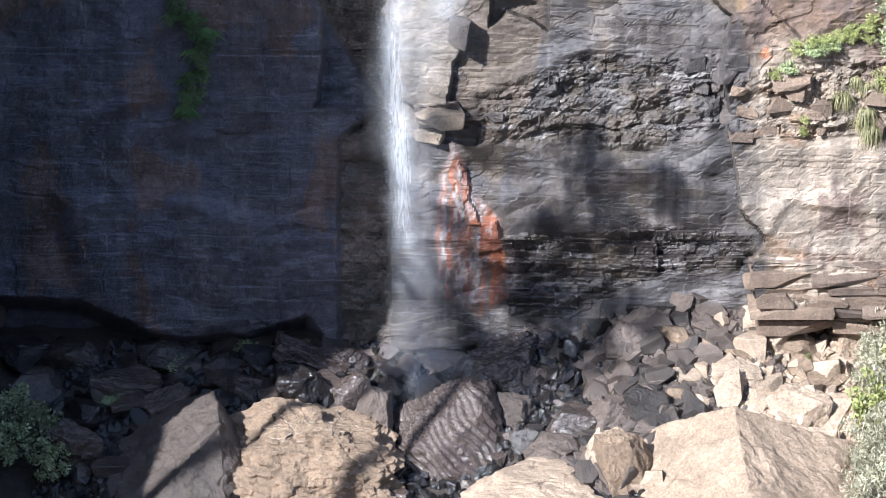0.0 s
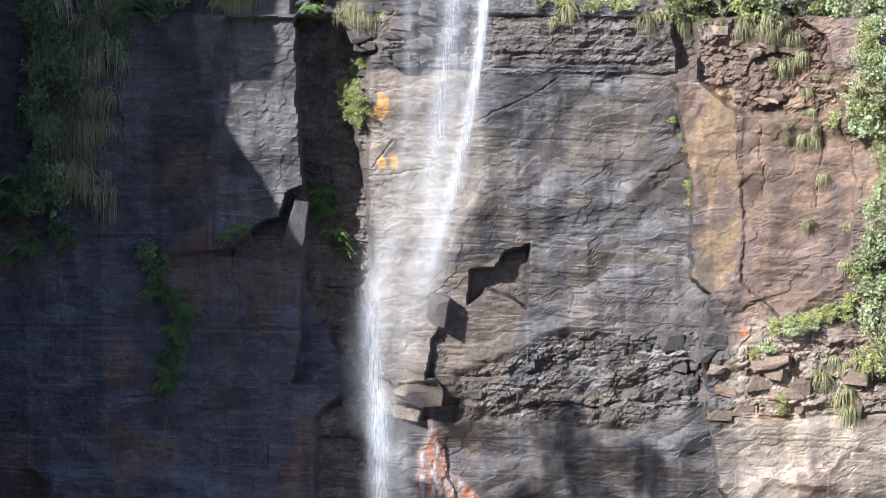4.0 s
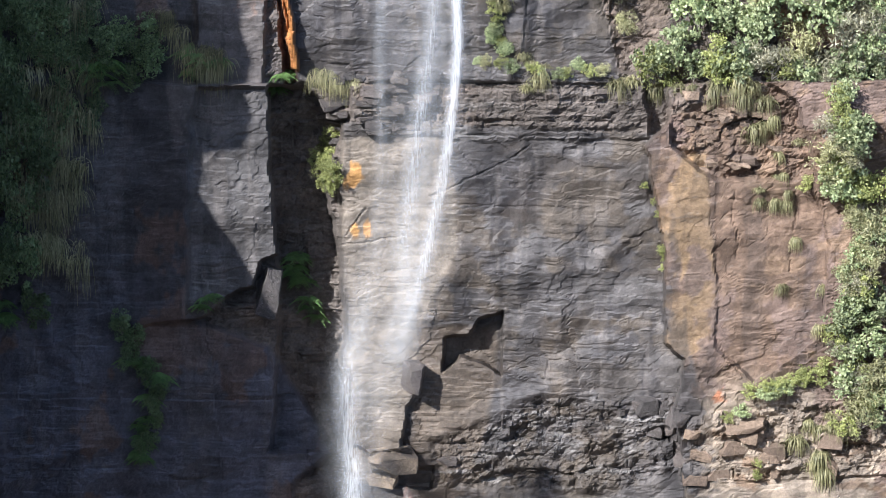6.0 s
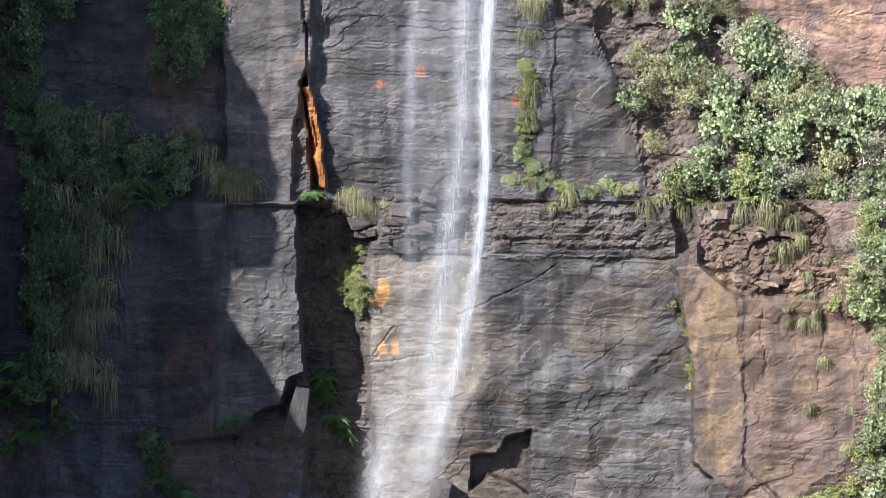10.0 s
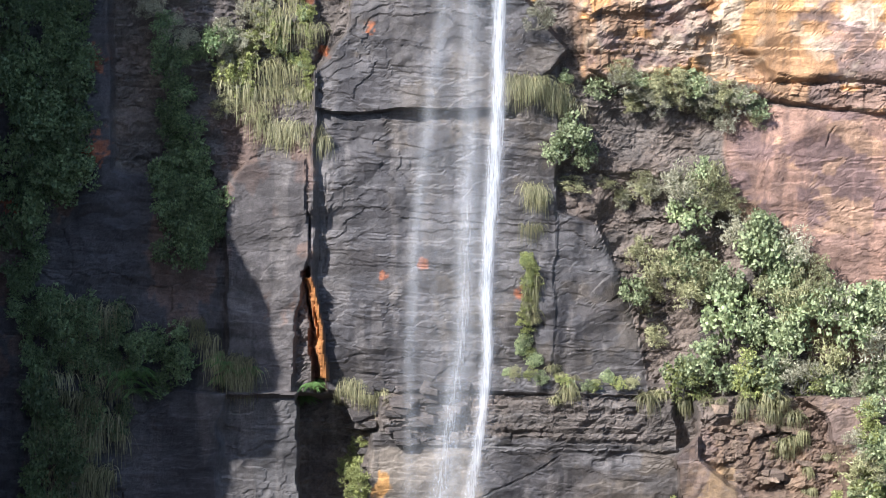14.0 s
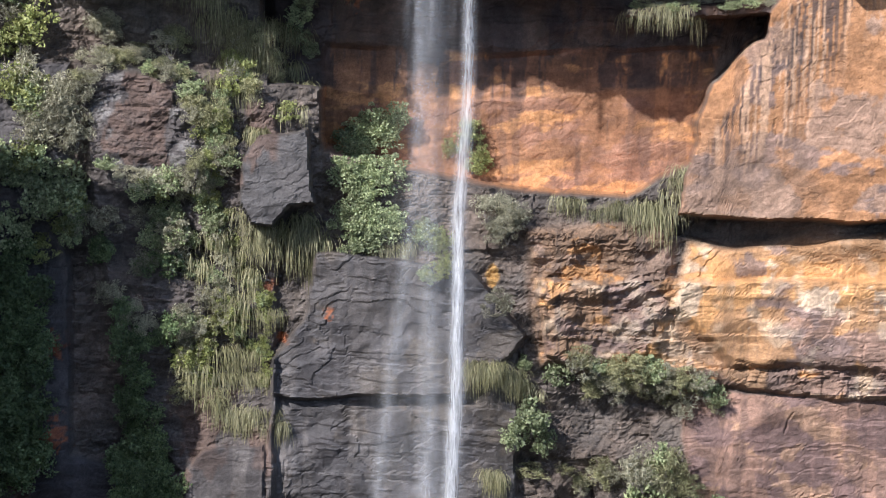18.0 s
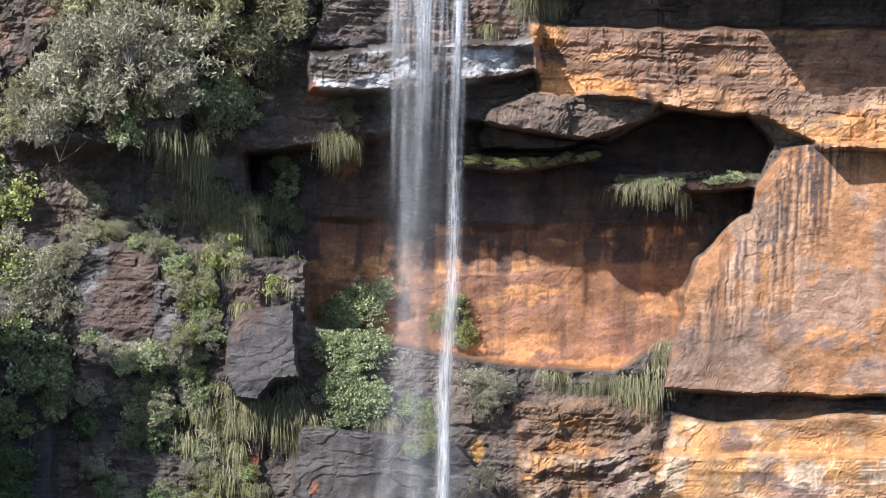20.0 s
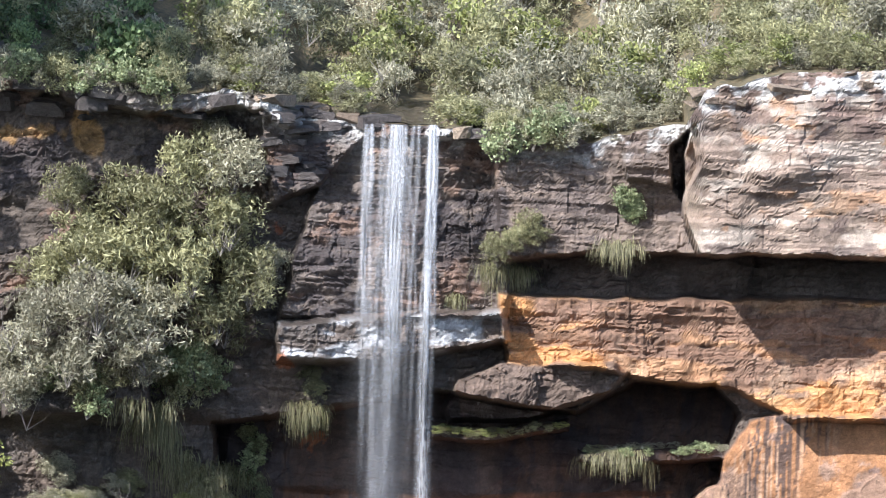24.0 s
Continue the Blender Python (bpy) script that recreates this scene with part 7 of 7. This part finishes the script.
# ---------------------------------------------------------------- the falling water
def curtain(name, path, material, wide, stand, seed, strength=1.0, parent=None, label="", rows=240, cols=14):
    """A fall of water along a path (across, up, width, cover): a slightly bowed sheet that breaks into threads."""
    p = np.array(path, float).reshape(-1, 4)
    order = np.argsort(-p[:, 1])
    p = p[order]
    s = np.linspace(0, 1, rows)
    b = p[0, 1] + (p[-1, 1] - p[0, 1]) * s
    ca = np.interp(-b, -p[:, 1], p[:, 0])
    width = np.interp(-b, -p[:, 1], p[:, 2]) * wide
    cover = np.interp(-b, -p[:, 1], p[:, 3]) * strength
    u = np.linspace(-1, 1, cols)
    Bm, U = np.meshgrid(b, u, indexing="ij")
    Am = ca[:, None] + U * width[:, None] * 0.5 + 0.08 * vnoise(Bm * 0.4, U * 0 + seed, seed)
    base = np.array([max(out_at(x + k, y) for k in (-0.6, 0, 0.6)) for x, y in zip(ca, b)])
    reach = max(1, int(1.6 / max(1e-6, (b[0] - b[-1]) / rows)))
    base = np.array([base[max(0, i - reach):i + reach + 1].max() for i in range(rows)])
    base = np.maximum.accumulate(np.convolve(np.pad(base, reach, mode="edge"), np.ones(2 * reach + 1) / (2 * reach + 1), "valid"))
    outs = base[:, None] + stand + 0.35 * (1 - U ** 2) * np.minimum(width[:, None], 1.5) + 0.1 * vnoise(Bm * 0.7, U * 3, seed + 3)
    x, y, z = place(Am, Bm, outs)
    ob = grid_mesh(name, np.stack([x, y, z], -1), None, None, material)
    side = np.cos(U * math.pi / 2) ** (2.4 if material == WATER else 1.7)
    side[:, [0, -1]] = 0
    cov = (side * cover[:, None]).reshape(-1)
    ob.data.attributes.new("cover", "FLOAT", "POINT").data.foreach_set("value", cov.astype(np.float32))
    ob.data.shade_smooth()
    ob.parent = parent
    return tagged(ob, label)


falls = tagged(new("waterfall"), "tall thin white waterfall breaking into threads and spray", "waterfall")
# main thread: across, up, width, cover
curtain("main_thread", [
    (3.85, 80.0, 0.5, 0.3), (3.8, 77.0, 0.5, 0.3), (3.7, 72.0, 0.4, 0.45), (3.6, 68.0, 0.5, 0.55), (3.6, 63.0, 0.55, 0.7), (3.6, 60.0, 0.6, 0.8), (3.3, 56.0, 0.6, 1.0),
    (3.27, 51.0, 0.55, 1.1), (3.25, 46.5, 0.6, 1.1), (3.1, 43.0, 0.65, 1.0), (2.95, 41.0, 0.6, 1.1), (2.9, 38.0, 0.55, 1.1), (3.0, 34.8, 0.5, 1.05), (2.65, 31.0, 0.55, 0.8), (2.3, 28.0, 0.6, 0.62), (1.7, 25.0, 0.65, 0.6),
    (1.05, 22.0, 0.7, 0.45), (0.4, 19.2, 1.0, 0.2), (-0.2, 17.0, 1.0, 0.0)],
    WATER, 1.9, 0.5, 3, 0.85, falls, "bright white main thread", 420)
curtain("spray_sleeve", [(3.5, 58.0, 1.6, 0.0), (3.2, 50.0, 2.2, 0.3), (3.0, 42.0, 2.6, 0.4), (2.7, 34.0, 2.8, 0.5), (2.1, 28.0, 3.0, 0.6), (1.3, 23.5, 3.4, 0.65), (0.2, 19.0, 3.6, 0.4), (-1.0, 15.0, 3.6, 0.2)],
    MIST, 1.0, 0.7, 21, 0.42, falls, "soft spray round the main thread", 240, 16)
curtain("lower_thread", [
    (-1.2, 24.0, 1.0, 0.0), (-1.7, 21.0, 1.0, 0.35), (-2.35, 18.0, 0.9, 0.6), (-2.4, 16.0, 0.8, 0.75), (-2.2, 13.3, 0.75, 0.95), (-2.03, 10.2, 0.8, 1.0), (-1.88, 7.1, 0.9, 0.6), (-1.65, 4.0, 1.3, 0.35), (-1.5, 1.5, 1.4, 0.25), (-1.3, -0.5, 1.9, 0.2)],
    WATER, 2.5, 0.5, 5, 0.62, falls, "white lower thread that fades into spray")
curtain("second_thread", [
    (2.1, 80.0, 0.7, 0.2), (2.0, 77.4, 1.0, 0.3), (1.8, 74.5, 1.1, 0.2), (2.2, 71.0, 1.0, 0.25), (1.9, 67.0, 1.2, 0.2), (1.9, 60.0, 1.3, 0.14), (2.0, 53.0, 1.3, 0.2),
    (2.05, 46.0, 1.2, 0.28), (1.95, 40.0, 1.2, 0.36), (1.8, 35.4, 1.2, 0.4), (1.2, 31.0, 1.3, 0.4), (0.7, 27.0, 1.3, 0.4), (0.4, 25.0, 1.2, 0.35), (0.5, 22.0, 1.4, 0.25), (-0.2, 18.5, 1.6, 0.15)],
    WATER, 1.4, 0.45, 7, 1.0, falls, "thin broken second thread", 420)
curtain("side_thread", [
    (0.85, 79.8, 0.6, 0.2), (0.9, 77.0, 0.6, 0.2), (1.2, 71.0, 0.7, 0.25), (1.3, 68.0, 0.9, 0.3), (1.35, 63.0, 1.1, 0.28), (1.3, 56.0, 1.4, 0.16), (0.2, 47.0, 1.3, 0.22),
    (-0.4, 41.0, 1.2, 0.26), (-0.7, 35.0, 1.1, 0.22), (-0.6, 30.0, 1.2, 0.14), (-0.9, 24.0, 1.5, 0.1)],
    WATER, 1.0, 0.4, 9, 1.0, falls, "faint side thread", 420)
wrnd = random.Random(8)
for i in range(46):
    middle = (0.85, 0.95, 1.75, 2.05, 2.15, 2.3, 2.55, 3.15, 3.75, 3.85, 3.95)[i % 11]
    a = middle + wrnd.gauss(0, 0.13)
    end = wrnd.uniform(62, 72)
    strong = 0.6 if middle > 3.6 or 2.0 < middle < 2.4 else 0.32
    curtain("strand", [(a, 80.0 - abs(wrnd.gauss(0, 0.1)), 0.22, wrnd.uniform(0.6, 1.0) * strong), (a + wrnd.uniform(-0.2, 0.1), 77.6, wrnd.uniform(0.2, 0.42), wrnd.uniform(0.5, 1.1) * strong), (a + wrnd.uniform(-0.3, 0.1), 75.3, wrnd.uniform(0.14, 0.32), wrnd.uniform(0.3, 0.8) * strong),
            (a + wrnd.uniform(-0.3, 0.0), 72.0, wrnd.uniform(0.16, 0.3), wrnd.uniform(0.25, 0.6) * strong), (a + wrnd.uniform(-0.35, 0.0), end, 0.4, 0.0)], WATER_FINE, 1.0, 0.55 + 0.012 * i, 40 + i, 1.0, falls, "", 110, 6)
curtain("veil", [
    (2.11, 79.48, 4.0, 0.12), (1.96, 73.34, 3.6, 0.12), (2.03, 67.87, 3.6, 0.16), (2.14, 59.02, 4.0, 0.18), (1.53, 48.11, 4.6, 0.2), (0.97, 38.48, 4.8, 0.22),
    (1.09, 28.84, 4.4, 0.3), (0.0, 24.0, 4.8, 0.36), (-1.9, 15.38, 3.8, 0.5), (-1.7, 9.80, 3.0, 0.7), (-1.2, 6.0, 2.8, 0.6), (-1.0, 0.63, 3.2, 0.5), (-0.70, -1.35, 4.5, 0.0)],
    MIST, 1.25, 0.9, 13, 0.75, falls, "drifting spray", 240, 20)
curtain("splash", [(-1.4, 2.0, 3.0, 0.0), (-1.2, 0.4, 5.0, 0.55), (-0.6, -1.2, 5.5, 0.5), (-0.4, -2.6, 4.5, 0.0)], MIST, 1.0, 3.0, 15, 0.8, falls, "mist at the foot of the falls", 40, 20)
curtain("cascade", [(-1.42, -0.20, 0.5, 0.0), (-1.34, -0.86, 1.3, 0.7), (-1.40, -1.69, 1.5, 0.8), (-1.43, -2.69, 1.3, 0.55), (-1.73, -4.20, 0.8, 0.0)], WATER_FINE, 1.2, 3.2, 17, 0.4, falls, "small cascade over the rocks", 40, 12)
curtain("side_cascade", [(1.28, -0.03, 0.4, 0.0), (1.28, -0.86, 0.7, 0.5), (1.28, -2.02, 0.8, 0.5), (1.23, -3.09, 0.6, 0.0)], WATER_FINE, 1.0, 3.8, 19, 0.35, falls, "small side cascade", 30, 8)

# the stream that comes to the lip, over flat slabs
POOL = plain_material("shallow_stream_water", (0.05, 0.045, 0.035), (0.12, 0.1, 0.075), 3.0, 0.08, 0.15)
sa, sb = np.meshgrid(np.linspace(0.7, 4.3, 24), np.linspace(0.15, 7.0, 30))
flat = np.array([[plateau_point(float(a), float(b)) for a, b in zip(ra, rb)] for ra, rb in zip(sa, sb)])
flat[..., 2] += 0.1
tagged(grid_mesh("stream", flat, None, None, POOL), "shallow dark stream running to the lip", "water", "", "structure")
for i in range(26):
    a, back = prnd.uniform(-3.5, 6.5), prnd.uniform(0.0, 2.6)
    if 0.7 < a < 4.3 and back > 0.5:
        continue
    ob = new("rim_slab", prnd.choice(BLOCKS[BLOCK_TAN] + BLOCKS[BLOCK_DARK]))
    ob.matrix_basis = Matrix.LocRotScale(Vector(plateau_point(a, back)) + Vector((0, 0, 0.05)), Euler((0, prnd.uniform(-0.1, 0.1), prnd.uniform(0, 3))), (prnd.uniform(0.8, 2.0), prnd.uniform(0.7, 1.3), prnd.uniform(0.3, 0.6)))
    tagged(ob, "flat weathered sandstone slab on the rim", "rock", "rim slabs")
